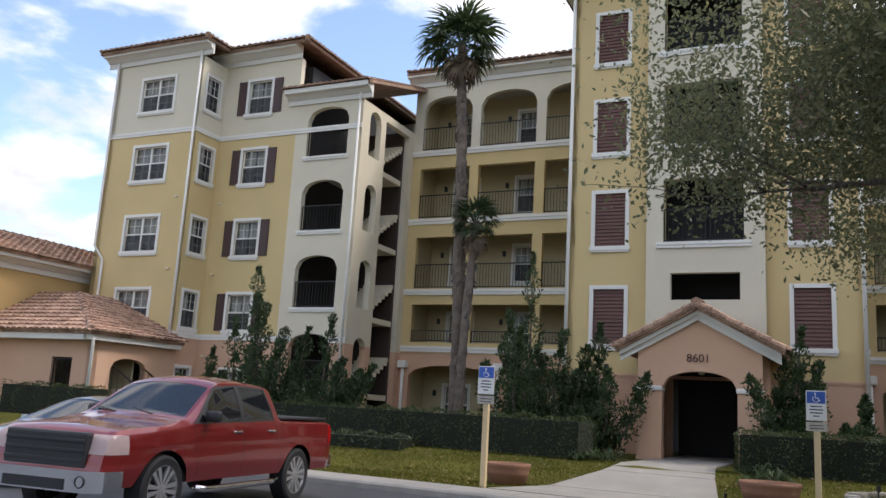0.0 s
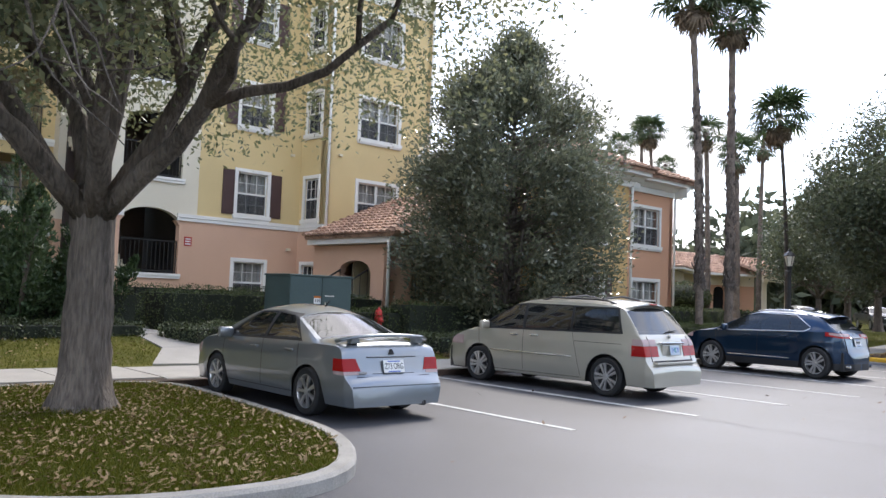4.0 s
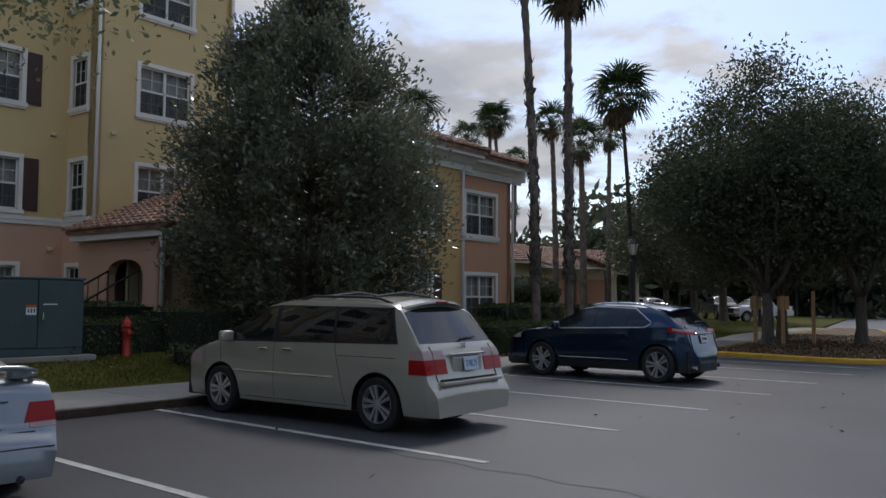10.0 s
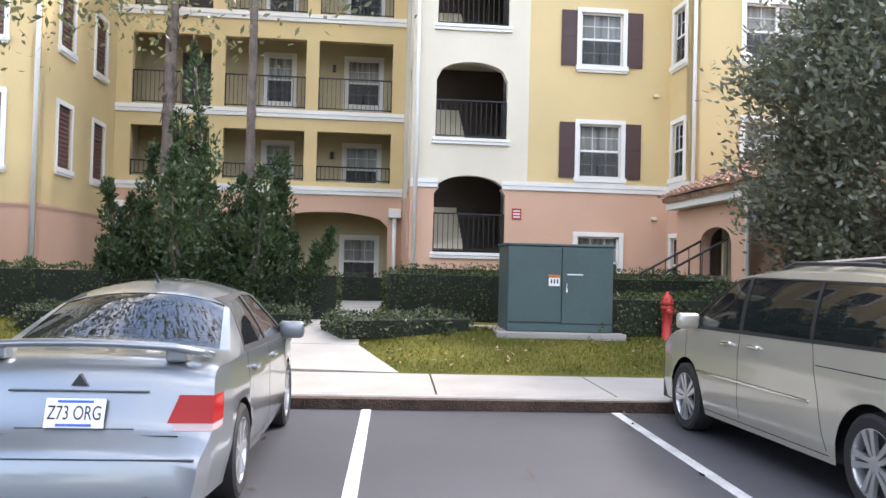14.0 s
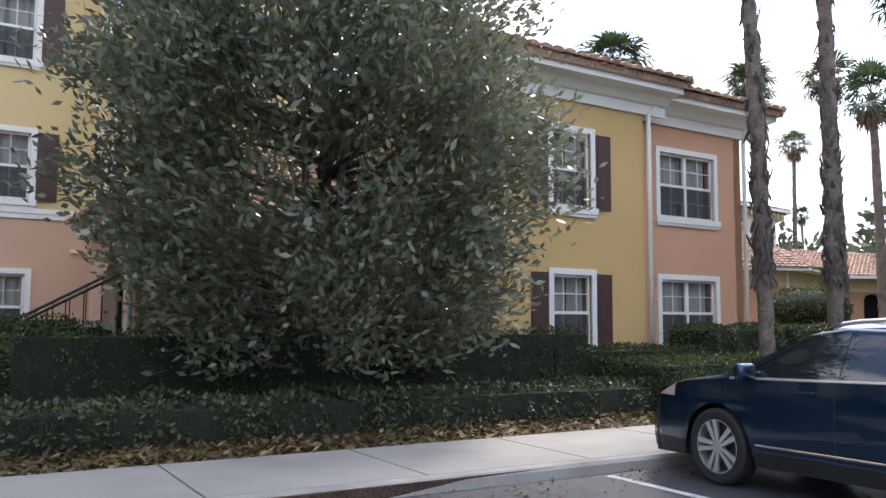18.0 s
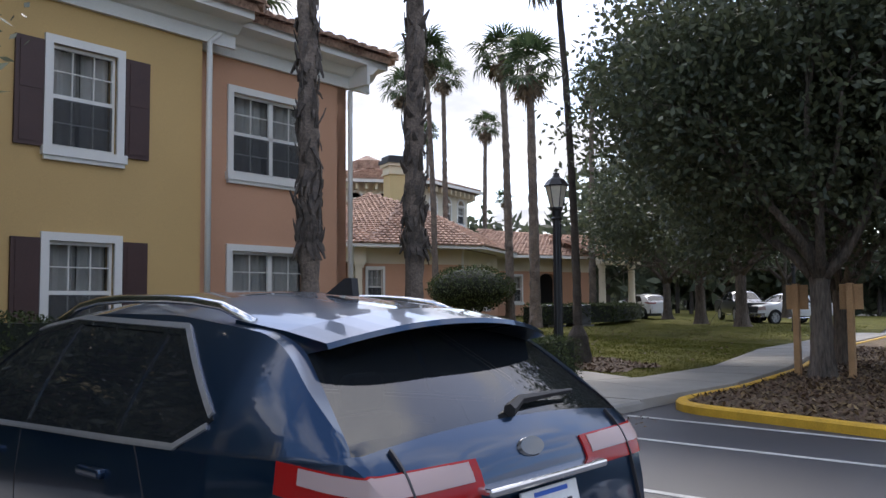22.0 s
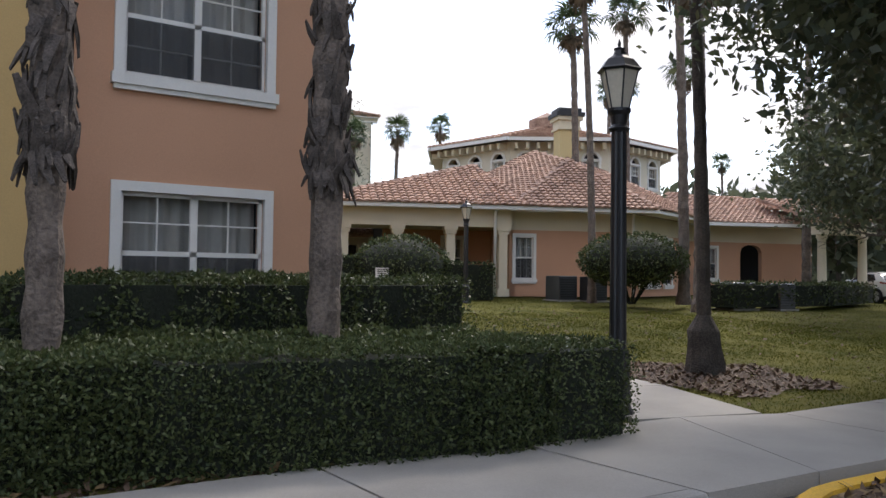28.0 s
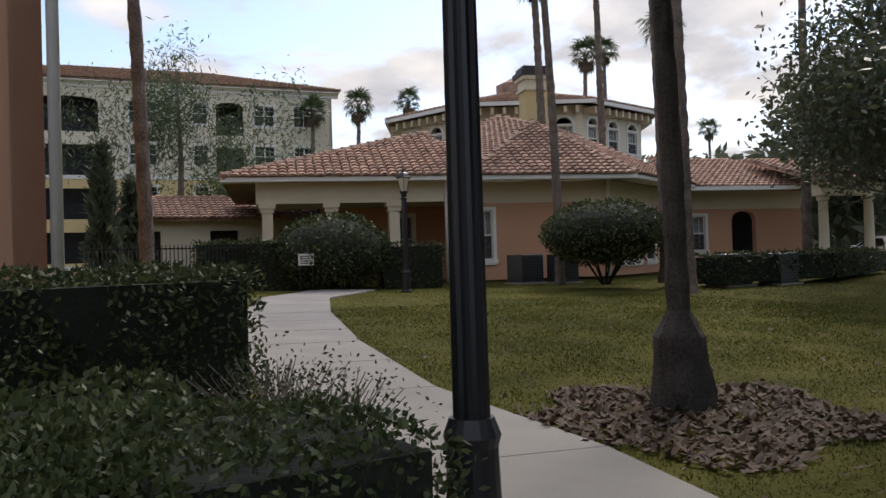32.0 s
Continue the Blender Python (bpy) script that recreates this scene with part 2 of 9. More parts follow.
MAGNOLIA_LEAF = leaf_mat("magnolia_leaf", (0.09, 0.108, 0.074), (0.20, 0.205, 0.125), 0.22, 0.42, 0.9)
HEDGE_LEAF = leaf_mat("hedge_leaf", (0.03, 0.046, 0.016), (0.09, 0.11, 0.04), 0.5, 0.2, 0.25)
HEDGE_LEAF_B = leaf_mat("low_shrub_leaf", (0.028, 0.040, 0.014), (0.085, 0.10, 0.045), 0.45, 0.15)
JUNIPER_LEAF = leaf_mat("juniper_leaf", (0.022, 0.044, 0.016), (0.075, 0.115, 0.045), 0.5, 0.25)
PALM_LEAF = leaf_mat("palm_leaf", (0.03, 0.055, 0.024), (0.085, 0.115, 0.05), 0.4, 0.4)
HUSK = mat("weathered_husk", (0.085, 0.070, 0.060), 0.95, var=0.6, scale=9, fine=60, bump=0.8, dist=0.01)
DEAD_FROND = leaf_mat("dead_frond", (0.10, 0.07, 0.045), (0.20, 0.15, 0.10), 0.8, 0.1)
GRASS_BLADE = leaf_mat("grass_blade", (0.05, 0.066, 0.007), (0.108, 0.106, 0.014), 0.8, 0.3, 0.1)
LITTER = leaf_mat("fallen_leaf", (0.12, 0.072, 0.03), (0.29, 0.205, 0.10), 0.7, 0.1)
LITTER_DARK = leaf_mat("dark_fallen_leaf", (0.06, 0.035, 0.022), (0.17, 0.11, 0.07), 0.7, 0.1)
# near-black colour for the shade between leaves, put on solid cores
HEDGE_SHADE = mat("hedge_shade_core", (0.012, 0.016, 0.008), 0.95, var=0.4, scale=6, fine=30, bump=0.5, dist=0.03)
WOODS_LEAF = leaf_mat("woods_leaf", (0.05, 0.064, 0.042), (0.12, 0.135, 0.085), 0.6, 0.45, 0.2)
BLACK_PAINT = mat("black_lamp_paint", (0.012, 0.012, 0.014), 0.4, var=0.15, bump=0.03)
FROST = mat("frosted_lamp_glass", (0.55, 0.50, 0.40), 0.3, var=0.1, bump=0)
TRANSFORMER = mat("transformer_green", (0.045, 0.075, 0.075), 0.5, var=0.12, scale=1.5, bump=0.05)
HYDRANT_RED = mat("hydrant_red", (0.45, 0.03, 0.025), 0.5, var=0.15, bump=0.05)
SIGN_RED = mat("sign_red", (0.42, 0.04, 0.03), 0.5, var=0.1, bump=0)
SIGN_WHITE = mat("sign_white", (0.7, 0.7, 0.68), 0.5, var=0.06, bump=0)
SIGN_BLUE = mat("sign_blue", (0.03, 0.10, 0.42), 0.5, var=0.06, bump=0)
INK = mat("black_ink", (0.02, 0.02, 0.025), 0.6, var=0.05, bump=0)
POST_CREAM = mat("cream_post_paint", (0.60, 0.46, 0.27), 0.7, var=0.1, bump=0.08)
TERRACOTTA = mat("terracotta", (0.24, 0.115, 0.07), 0.8, var=0.2, bump=0.1)
PEBBLE = mat("pebble", (0.40, 0.37, 0.32), 0.8, var=0.3, scale=8, per=0.25)
WOOD_POST = mat("signpost_wood", (0.42, 0.25, 0.12), 0.75, var=0.2, scale=3, fine=40, bump=0.2)
POLE_WOOD = mat("utility_pole", (0.09, 0.075, 0.06), 0.9, var=0.2)
TYRE = mat("tyre_rubber", (0.014, 0.014, 0.015), 0.8, var=0.2, bump=0.2)
RIM = mat("alloy_rim", (0.55, 0.55, 0.56), 0.3, metal=0.8, var=0.08, bump=0)
PLATE_BLUE = mat("pale_blue_plate", (0.45, 0.52, 0.60), 0.5, var=0.1, bump=0)
TEAL = mat("teal_ink", (0.12, 0.30, 0.30), 0.5, var=0.1, bump=0)
CHROME = mat("chrome", (0.75, 0.75, 0.76), 0.12, metal=1.0, var=0.03, bump=0)
PLASTIC = mat("black_plastic", (0.016, 0.016, 0.018), 0.55, var=0.15, bump=0.1)
CAR_GLASS = glass_mat("car_glass", (0.012, 0.014, 0.016), 0.02, 0.10)
CAR_GLASS.node_tree.nodes["Principled BSDF"].inputs["IOR"].default_value = 1.72
CAR_GLASS.node_tree.nodes["Principled BSDF"].inputs["Specular IOR Level"].default_value = 0.5
RED_LENS = glass_mat("red_lens", (0.30, 0.008, 0.008), 0.15, spec=0.25)
CLEAR_LENS = glass_mat("clear_lens", (0.40, 0.30, 0.29), 0.15, spec=0.25)
ORANGE_LENS = glass_mat("orange_lens", (0.5, 0.15, 0.03), 0.15)
def car_paint(name, c, metal=0.35):
    return mat(name, c, 0.28, metal=metal, var=0.05, scale=1.5, fine=300, bump=0, coat=1.0)
SILVER = car_paint("silver_paint", (0.21, 0.23, 0.25), 0.6)
CHAMPAGNE = car_paint("champagne_paint", (0.40, 0.378, 0.315), 0.3)
NAVY = car_paint("navy_paint", (0.006, 0.028, 0.07), 0.75)
PICKUP_RED = car_paint("red_paint", (0.19, 0.012, 0.013), 0.3)
CAR_WHITE = car_paint("white_paint", (0.70, 0.70, 0.69), 0.0)
GATOR_GREEN = mat("utility_green", (0.012, 0.036, 0.016), 0.45, var=0.12, bump=0.05)
GATOR_YELLOW = mat("utility_yellow", (0.55, 0.40, 0.05), 0.5, var=0.1, bump=0)
GREY_CAR = car_paint("dark_grey_paint", (0.06, 0.065, 0.07), 0.5)


# ---------------------------------------------------------------- mesh helpers
def link(name, bm, material, parent=None, label="", smooth=False, loc=None):
    me = bpy.data.meshes.new(name)
    bm.normal_update()
    bm.to_mesh(me)
    bm.free()
    for m in material if isinstance(material, (list, tuple)) else [material]:
        me.materials.append(m)
    if smooth:
        me.shade_smooth()
    ob = new(name, me)
    ob.parent = parent
    if loc:
        ob.location = loc
    if label:
        ob["label"] = label
    return ob


def part(name, bm, material, parent, label="", smooth=False):
    return link(name, bm, material, parent, label, smooth)


def thing(name, x=0, y=0, z=0, rz=0, label="", category="", group="", kind=""):
    e = new(name)
    e.empty_display_size = 0.2
    e.matrix_basis = pose(x, y, z, 0, 0, rz)
    return tagged(e, label, category, group, kind)


def share(name, ob, parent, m):
    """Another object on ob's mesh, at the pose m under its parent."""
    o = bpy.data.objects.new(name, ob.data if hasattr(ob, "data") else ob)
    scene.collection.objects.link(o)
    o.parent = parent
    o.matrix_basis = m
    return o


def box(bm, x0, x1, y0, y1, z0, z1, mi=0, bevel=0.0):
    vs = [bm.verts.new(p) for p in ((x0, y0, z0), (x1, y0, z0), (x1, y1, z0), (x0, y1, z0), (x0, y0, z1), (x1, y0, z1), (x1, y1, z1), (x0, y1, z1))]
    fs = []
    for q in ((3, 2, 1, 0), (4, 5, 6, 7), (0, 1, 5, 4), (1, 2, 6, 5), (2, 3, 7, 6), (3, 0, 4, 7)):
        f = bm.faces.new([vs[i] for i in q])
        f.material_index = mi
        fs.append(f)
    if bevel:
        es = {e for f in fs for e in f.edges}
        bmesh.ops.bevel(bm, geom=list(es), offset=bevel, segments=2, profile=0.5, affect="EDGES", clamp_overlap=True)
    return fs


def bx(x0, x1, y0, y1, z0, z1, bevel=0.0):
    bm = bmesh.new()
    box(bm, x0, x1, y0, y1, z0, z1, 0, bevel)
    return bm


def extrude_poly(bm, pts, axis, a, b, mi=0):
    """A closed prism: pts in the two other axes (for y: x, z; for x: y, z; for z: x, y), from a to b along axis."""
    def p(u, v, w):
        return (u, w, v) if axis == "y" else (w, u, v) if axis == "x" else (u, v, w)
    lo = [bm.verts.new(p(u, v, a)) for u, v in pts]
    hi = [bm.verts.new(p(u, v, b)) for u, v in pts]
    n = len(pts)
    fs = [bm.faces.new(lo[::-1]), bm.faces.new(hi)]
    for i in range(n):
        fs.append(bm.faces.new((lo[i], lo[(i + 1) % n], hi[(i + 1) % n], hi[i])))
    for f in fs:
        f.material_index = mi
    bmesh.ops.recalc_face_normals(bm, faces=fs)
    return fs


def poly(pts, axis, a, b):
    bm = bmesh.new()
    extrude_poly(bm, pts, axis, a, b)
    return bm


def lathe(bm, profile, seg=16, cx=0, cy=0, mi=0, cap=True):
    """A turned shape from (radius, z) pairs."""
    rings = [[bm.verts.new((cx + r * math.cos(2 * math.pi * i / seg), cy + r * math.sin(2 * math.pi * i / seg), z)) for i in range(seg)] for r, z in profile]
    for a, b in zip(rings, rings[1:]):
        for i in range(seg):
            f = bm.faces.new((a[i], a[(i + 1) % seg], b[(i + 1) % seg], b[i]))
            f.material_index = mi
    if cap:
        bm.faces.new(rings[0][::-1]).material_index = mi
        bm.faces.new(rings[-1]).material_index = mi
    return bm


def tube(bm, pts, radii, seg=8, mi=0):
    """A bent tapering round bar along pts."""
    rings = []
    for i, p in enumerate(pts):
        p = Vector(p)
        d = (Vector(pts[min(i + 1, len(pts) - 1)]) - Vector(pts[max(i - 1, 0)])).normalized()
        a = d.orthogonal().normalized() if i == 0 else (a - d * a.dot(d)).normalized()
        b = d.cross(a)
        r = radii[i] if isinstance(radii, (list, tuple)) else radii
        rings.append([bm.verts.new(p + r * (math.cos(t) * a + math.sin(t) * b)) for t in (2 * math.pi * k / seg for k in range(seg))])
    for a_, b_ in zip(rings, rings[1:]):
        for k in range(seg):
            bm.faces.new((a_[k], a_[(k + 1) % seg], b_[(k + 1) % seg], b_[k])).material_index = mi
    bm.faces.new(rings[0][::-1]).material_index = mi
    bm.faces.new(rings[-1]).material_index = mi
    return bm


def quads(name, v, material, parent=None, tri=False):
    """One mesh from an (n, 4, 3) array of quads."""
    n, k = len(v), v.shape[1]
    me = bpy.data.meshes.new(name)
    me.vertices.add(n * k)
    me.vertices.foreach_set("co", v.reshape(-1).astype(np.float32))
    me.loops.add(n * k)
    me.loops.foreach_set("vertex_index", np.arange(n * k, dtype=np.int32))
    me.polygons.add(n)
    me.polygons.foreach_set("loop_start", np.arange(0, n * k, k, dtype=np.int32))
    me.update(calc_edges=True)
    me.materials.append(material)
    ob = new(name, me)
    ob.parent = parent
    return ob


def leaves(name, pts, length, width, material, parent, rng, up=0.3, out=None):
    """Small pointed leaves at pts, each turned its own way; out: directions to lean to."""
    n = len(pts)
    d = rng.normal(size=(n, 3))
    if out is not None:
        d = d * 0.7 + out
    d[:, 2] += up
    d /= np.linalg.norm(d, axis=1)[:, None] + 1e-9
    s = np.cross(d, rng.normal(size=(n, 3)))
    s /= np.linalg.norm(s, axis=1)[:, None] + 1e-9
    l = (length * rng.uniform(0.6, 1.3, n))[:, None]
    w = (width * rng.uniform(0.7, 1.2, n))[:, None]
    v = np.stack([pts, pts + d * l * 0.45 + s * w * 0.5, pts + d * l, pts + d * l * 0.45 - s * w * 0.5], 1)
    return quads(name, v, material, parent)

# ---------------------------------------------------------------- ground
RNG = np.random.default_rng(7)


def slab(name, pts, z0, z1, material, label="", category="", kind="structure", parent=None):
    ob = link(name, poly(pts, "z", z0, z1), material, parent)
    return tagged(ob, label, category, "", kind)


def rounded(pts, r, n=6):
    """The outline with its corners rounded."""
    out = []
    k = len(pts)
    for i, p in enumerate(pts):
        p, a, b = Vector(p), Vector(pts[i - 1]), Vector(pts[(i + 1) % k])
        q = min(r, (a - p).length * 0.45, (b - p).length * 0.45)
        s, e = p + (a - p).normalized() * q, p + (b - p).normalized() * q
        for j in range(n + 1):
            t = j / n
            out.append(tuple((1 - t) ** 2 * s + 2 * t * (1 - t) * p + t * t * e))
    return out


def inset(pts, d):
    c = Vector((sum(p[0] for p in pts) / len(pts), sum(p[1] for p in pts) / len(pts)))
    out = []
    k = len(pts)
    for i in range(k):
        a, p, b = Vector(pts[i - 1]), Vector(pts[i]), Vector(pts[(i + 1) % k])
        n = ((p - a).normalized() + (b - p).normalized())
        n = Vector((-n.y, n.x)).normalized() if n.length > 1e-6 else Vector((0, 0))
        out.append(tuple(p + n * d))
    return out


def kerbed_island(name, pts, material, soil, label, yellow=False, z=0.13):
    """Counterclockwise outline: a kerb as a real step round a bed of soil."""
    e = thing(name, label=label, category="kerb", kind="structure")
    inner = inset(pts, 0.16)
    bm = bmesh.new()
    k = len(pts)
    rows = [[bm.verts.new((x, y, zz)) for x, y in ring] for ring, zz in ((pts, -0.05), (pts, z - 0.03), (inset(pts, 0.03), z), (inner, z), (inner, -0.05))]
    for a, b in zip(rows, rows[1:]):
        for i in range(k):
            bm.faces.new((a[i], a[(i + 1) % k], b[(i + 1) % k], b[i]))
    part("kerb", bm, material, e)
    part("bed", poly(inner, "z", -0.05, z - 0.03), soil, e)
    return e


def ground_sheet():
    n = 60
    bm = bmesh.new()
    bmesh.ops.create_grid(bm, x_segments=n, y_segments=n, size=900)
    ob = link("ground", bm, ASPHALT)
    return tagged(ob, "dark grey asphalt of a car park reaching to the horizon", "ground", "", "structure")


ground_sheet()

KY = 6.80          # the kerb's face along the stalls
STALL = 2.66
LINES = [-2.65 + STALL * i for i in range(6)]


def line(x0, y0, x1, y1, w=0.1, material=None, parent=None):
    d = Vector((x1 - x0, y1 - y0)).normalized()
    n = Vector((-d.y, d.x)) * w / 2
    bm = bmesh.new()
    a, b = Vector((x0, y0)), Vector((x1, y1))
    extrude_poly(bm, [tuple(a - n), tuple(b - n), tuple(b + n), tuple(a + n)], "z", 0.002, 0.006)
    return part("painted_line", bm, material or LINE_PAINT, parent)


markings = thing("parking_markings", label="worn white painted lines between parking stalls", category="road marking", kind="structure")
for x in LINES:
    line(x, 0.85, x, 6.68, parent=markings)
FAR_LINES = [-0.7 + STALL * i for i in range(11)]
for i, x in enumerate(FAR_LINES[1:]):
    line(x, -6.37, x, -11.8, parent=markings)
hatch = thing("hatched_marking", label="white hatched no-parking marking on asphalt", category="road marking", kind="structure")
for a, b, c, d in ((-0.7, -6.37, 1.96, -6.37), (-0.7, -6.37, -0.7, -11.8), (-0.7, -8.7, 1.96, -6.9), (-0.7, -11.2, 1.96, -9.3)):
    line(a, b, c, d, parent=hatch)
line(-13.3, 3.2, -13.3, 6.2, 0.12, BLUE_PAINT, markings)
for i in range(4):
    line(-16.3 + i * 0.75, 3.2, -15.9 + i * 0.75, 5.2, 0.1, parent=markings)
line(-16.4, 2.6, -16.4, 6.0, 0.1, parent=markings)
line(-13.45, 2.6, -13.45, 6.0, 0.1, parent=markings)
for x0, y0, x1, y1 in ((13.3, 0.85, 13.3, 6.6), (15.55, 1.0, 15.55, 6.68), (17.0, 3.0, 17.15, 6.66)):
    line(x0, y0, x1, y1, 0.09, parent=markings)


def crack(x0, y0, x1, y1, parent):
    n = 26
    pts = []
    for i in range(n + 1):
        t = i / n
        pts.append((x0 + (x1 - x0) * t + 0.05 * math.sin(i * 1.7), y0 + (y1 - y0) * t + 0.06 * math.sin(i * 2.3 + 1)))
    bm = bmesh.new()
    for (xa, ya), (xb, yb) in zip(pts, pts[1:]):
        d = Vector((xb - xa, yb - ya)).normalized()
        m = Vector((-d.y, d.x)) * 0.008
        vs = [bm.verts.new((p[0] + s * m.x, p[1] + s * m.y, 0.003)) for p, s in (((xa, ya), -1), ((xb, yb), -1), ((xb, yb), 1), ((xa, ya), 1))]
        bm.faces.new(vs)
    part("crack", bm, INK, parent)


cracks = thing("asphalt_cracks", label="thin dark cracks across the asphalt", category="crack", kind="structure")
crack(-0.2, 3.2, -0.3, -3.2, cracks)
crack(-0.3, -3.2, 0.1, -7.4, cracks)
crack(-0.3, -2.36, 1.3, -2.75, cracks)
crack(1.3, -2.75, 5.2, -2.93, cracks)

# Pavement along the stalls, with its kerb and joints
pave = thing("pavement", label="pale concrete pavement with a rounded kerb", category="pavement", kind="structure")
bm = bmesh.new()
extrude_poly(bm, [(KY, -0.05), (KY + 0.02, 0.09), (KY + 0.05, 0.125), (KY + 0.10, 0.13), (KY + 0.17, 0.13), (KY + 0.17, -0.05)], "x", -5.2, 17.9)
part("kerb", bm, KERB, pave)
xs = [-5.2, -3.9, -1.9, 0.1, 2.1, 4.1, 6.1, 8.0, 9.9, 11.95, 14.1, 16.0, 17.9]
for a, b in zip(xs, xs[1:]):
    part("pavement_slab", poly([(a + 0.012, KY + 0.18), (b - 0.012, KY + 0.18), (b - 0.012, 8.72), (a + 0.012, 8.72)], "z", -0.05, 0.13), CONCRETE, pave)
xs = [-30, -27.5, -25, -22.5, -20, -17.6, -16.3, -13.3, -11.9, -10.0, -8.0, -6.6, -5.22]
for a, b in zip(xs, xs[1:]):
    part("pavement_slab", poly([(a + 0.012, 6.2 if b < -9.8 else KY + 0.18), (b - 0.012, 6.2 if b < -9.8 else KY + 0.18), (b - 0.012, 8.9 if b > -9 else 7.0), (a + 0.012, 8.9 if b > -9 else 7.0)], "z", -0.05, 0.13), CONCRETE, pave)
part("joint_filler", poly([(-30, 6.25), (17.9, KY + 0.2), (17.9, 8.7), (-9.5, 8.7), (-9.6, 6.95), (-30, 6.95)], "z", -0.05, 0.11), MULCH, pave)
bm = bmesh.new()
extrude_poly(bm, [(5.98, -0.05), (6.0, 0.09), (6.04, 0.125), (6.18, 0.13), (6.18, -0.05)], "x", -30, -10.3)
part("kerb", bm, KERB, pave)


# The lawn, rising to the buildings, and the paths laid on it
def edge_y(x):
    """The line of the pavement at whose back the lawn begins."""
    return float(np.interp(x, (-60, -10.4, -9.6, 18.0, 24.4, 31.3, 45.2, 85), (7.1, 7.1, 7.7, 7.7, 7.95, 9.6, 10.9, 19.3)))


def lawn_z(x, y):
    left = 0.10 + 0.40 * min(1.0, max(0.0, (y - 8.8) / 2.6))
    right = 0.09 + 0.62 * min(1.0, max(0.0, y - edge_y(x) - 0.9) / 20)
    k = min(1.0, max(0.0, (x - 15.5) / 5.5))
    k = k * k * (3 - 2 * k)
    return left * (1 - k) + right * k


def lawn():
    xs = [-60 + 2.5 * i for i in range(16)] + [-20 + 0.5 * i for i in range(105)] + [34.5 + 2.5 * i for i in range(21)]
    vs = [0.3 * i for i in range(22)] + [6.6 + 0.8 * i for i in range(30)] + [31 + 4 * i for i in range(10)]
    bm = bmesh.new()
    grid = []
    for x in xs:
        col = []
        for v in vs:
            y = edge_y(x) - 0.3 + v
            wob = 0.012 * math.sin(x * 2.1 + y * 1.3) * math.sin(y * 1.9 - x * 0.7) * min(1.0, v / 3)
            col.append(bm.verts.new((x, y, lawn_z(x, y) + wob)))
        grid.append(col)
    for a, b in zip(grid, grid[1:]):
        for i in range(len(vs) - 1):
            bm.faces.new((a[i], b[i], b[i + 1], a[i + 1]))
    ob = link("lawn", bm, GRASS_SOIL, smooth=True)
    return tagged(ob, "rough yellow-green winter lawn with fallen leaves", "lawn", "", "structure")


lawn()


def path(left, right, spacing=1.6):
    """Concrete slabs laid on the lawn between two edges, with open joints."""
    for (a, b), (c, d) in zip(zip(left, left[1:]), zip(right, right[1:])):
        n = max(1, round((Vector(b) - Vector(a)).length / spacing))
        for i in range(n):
            g = 0.006 / max(0.3, spacing)
            q = [Vector(a).lerp(Vector(b), i / n + g), Vector(c).lerp(Vector(d), i / n + g), Vector(c).lerp(Vector(d), (i + 1) / n - g), Vector(a).lerp(Vector(b), (i + 1) / n - g)]
            bm = bmesh.new()
            top = [bm.verts.new((p.x, p.y, lawn_z(p.x, p.y) + 0.04)) for p in q]
            low = [bm.verts.new((p.x, p.y, lawn_z(p.x, p.y) - 0.2)) for p in q]
            bm.faces.new(top)
            bm.faces.new(low[::-1])
            for k in range(4):
                bm.faces.new((low[k], low[(k + 1) % 4], top[(k + 1) % 4], top[k]))
            bmesh.ops.recalc_face_normals(bm, faces=bm.faces[:])
            part("path_slab", bm, CONCRETE, pave)


# to the entrance, to the stair hall, along the drive, and up past the lamp
path([(-17.1, 7.02), (-16.0, 10.6), (-15.9, 13.2), (-15.9, 20)], [(-13.0, 7.02), (-13.7, 10.6), (-14.1, 13.2), (-14.1, 20)])
path([(-4.6, 8.92), (-3.9, 10.2), (-3.95, 13), (-4.1, 24)], [(-2.3, 8.74), (-2.9, 10.2), (-2.9, 13), (-2.6, 24)])
path([(17.73, 8.88), (19.91, 8.89), (21.08, 8.57), (24.33, 8.65), (31.26, 10.29), (45.21, 11.68)], [(17.83, 6.83), (19.01, 6.83), (20.92, 6.78), (24.90, 7.28), (32.33, 8.89), (45.28, 10.13)], 1.9)
path([(19.41, 8.97), (19.72, 10.73), (20.10, 13.35), (21.31, 17.22), (23.08, 21.91), (24.88, 26.00), (27.95, 28.75)], [(20.92, 8.69), (21.39, 10.41), (21.71, 13.03), (22.84, 16.69), (24.61, 21.28), (26.43, 25.08), (29.02, 27.41)], 1.9)

OAK_ISLAND = rounded([(-10.0, 6.75), (-10.1, 1.3), (-8.7, -0.3), (-6.7, -0.4), (-5.6, 1.2), (-5.35, 3.3), (-5.2, 6.75)], 1.2)
kerbed_island("oak_island_kerb", OAK_ISLAND, KERB, GRASS_SOIL, "grey concrete kerb round a bed of dry grass and leaves")
RIGHT_ISLAND = rounded([(17.92, 6.64), (16.85, 1.98), (18.06, -0.26), (20.93, 0.38), (26.21, 0.84), (33.58, 3.80), (45.42, 7.38), (45.29, 9.98), (32.33, 8.74), (24.90, 7.13), (20.92, 6.64)], 0.9)
kerbed_island("island_kerb", RIGHT_ISLAND, YELLOW_PAINT, LITTER_SOIL, "yellow-painted kerb round a bed of trees and dry leaves")
FAR_ISLAND = rounded([(32.4, -6.4), (45, -3.2), (85, 0.5), (85, -50), (32.0, -50), (31.9, -8.0)], 1.0)
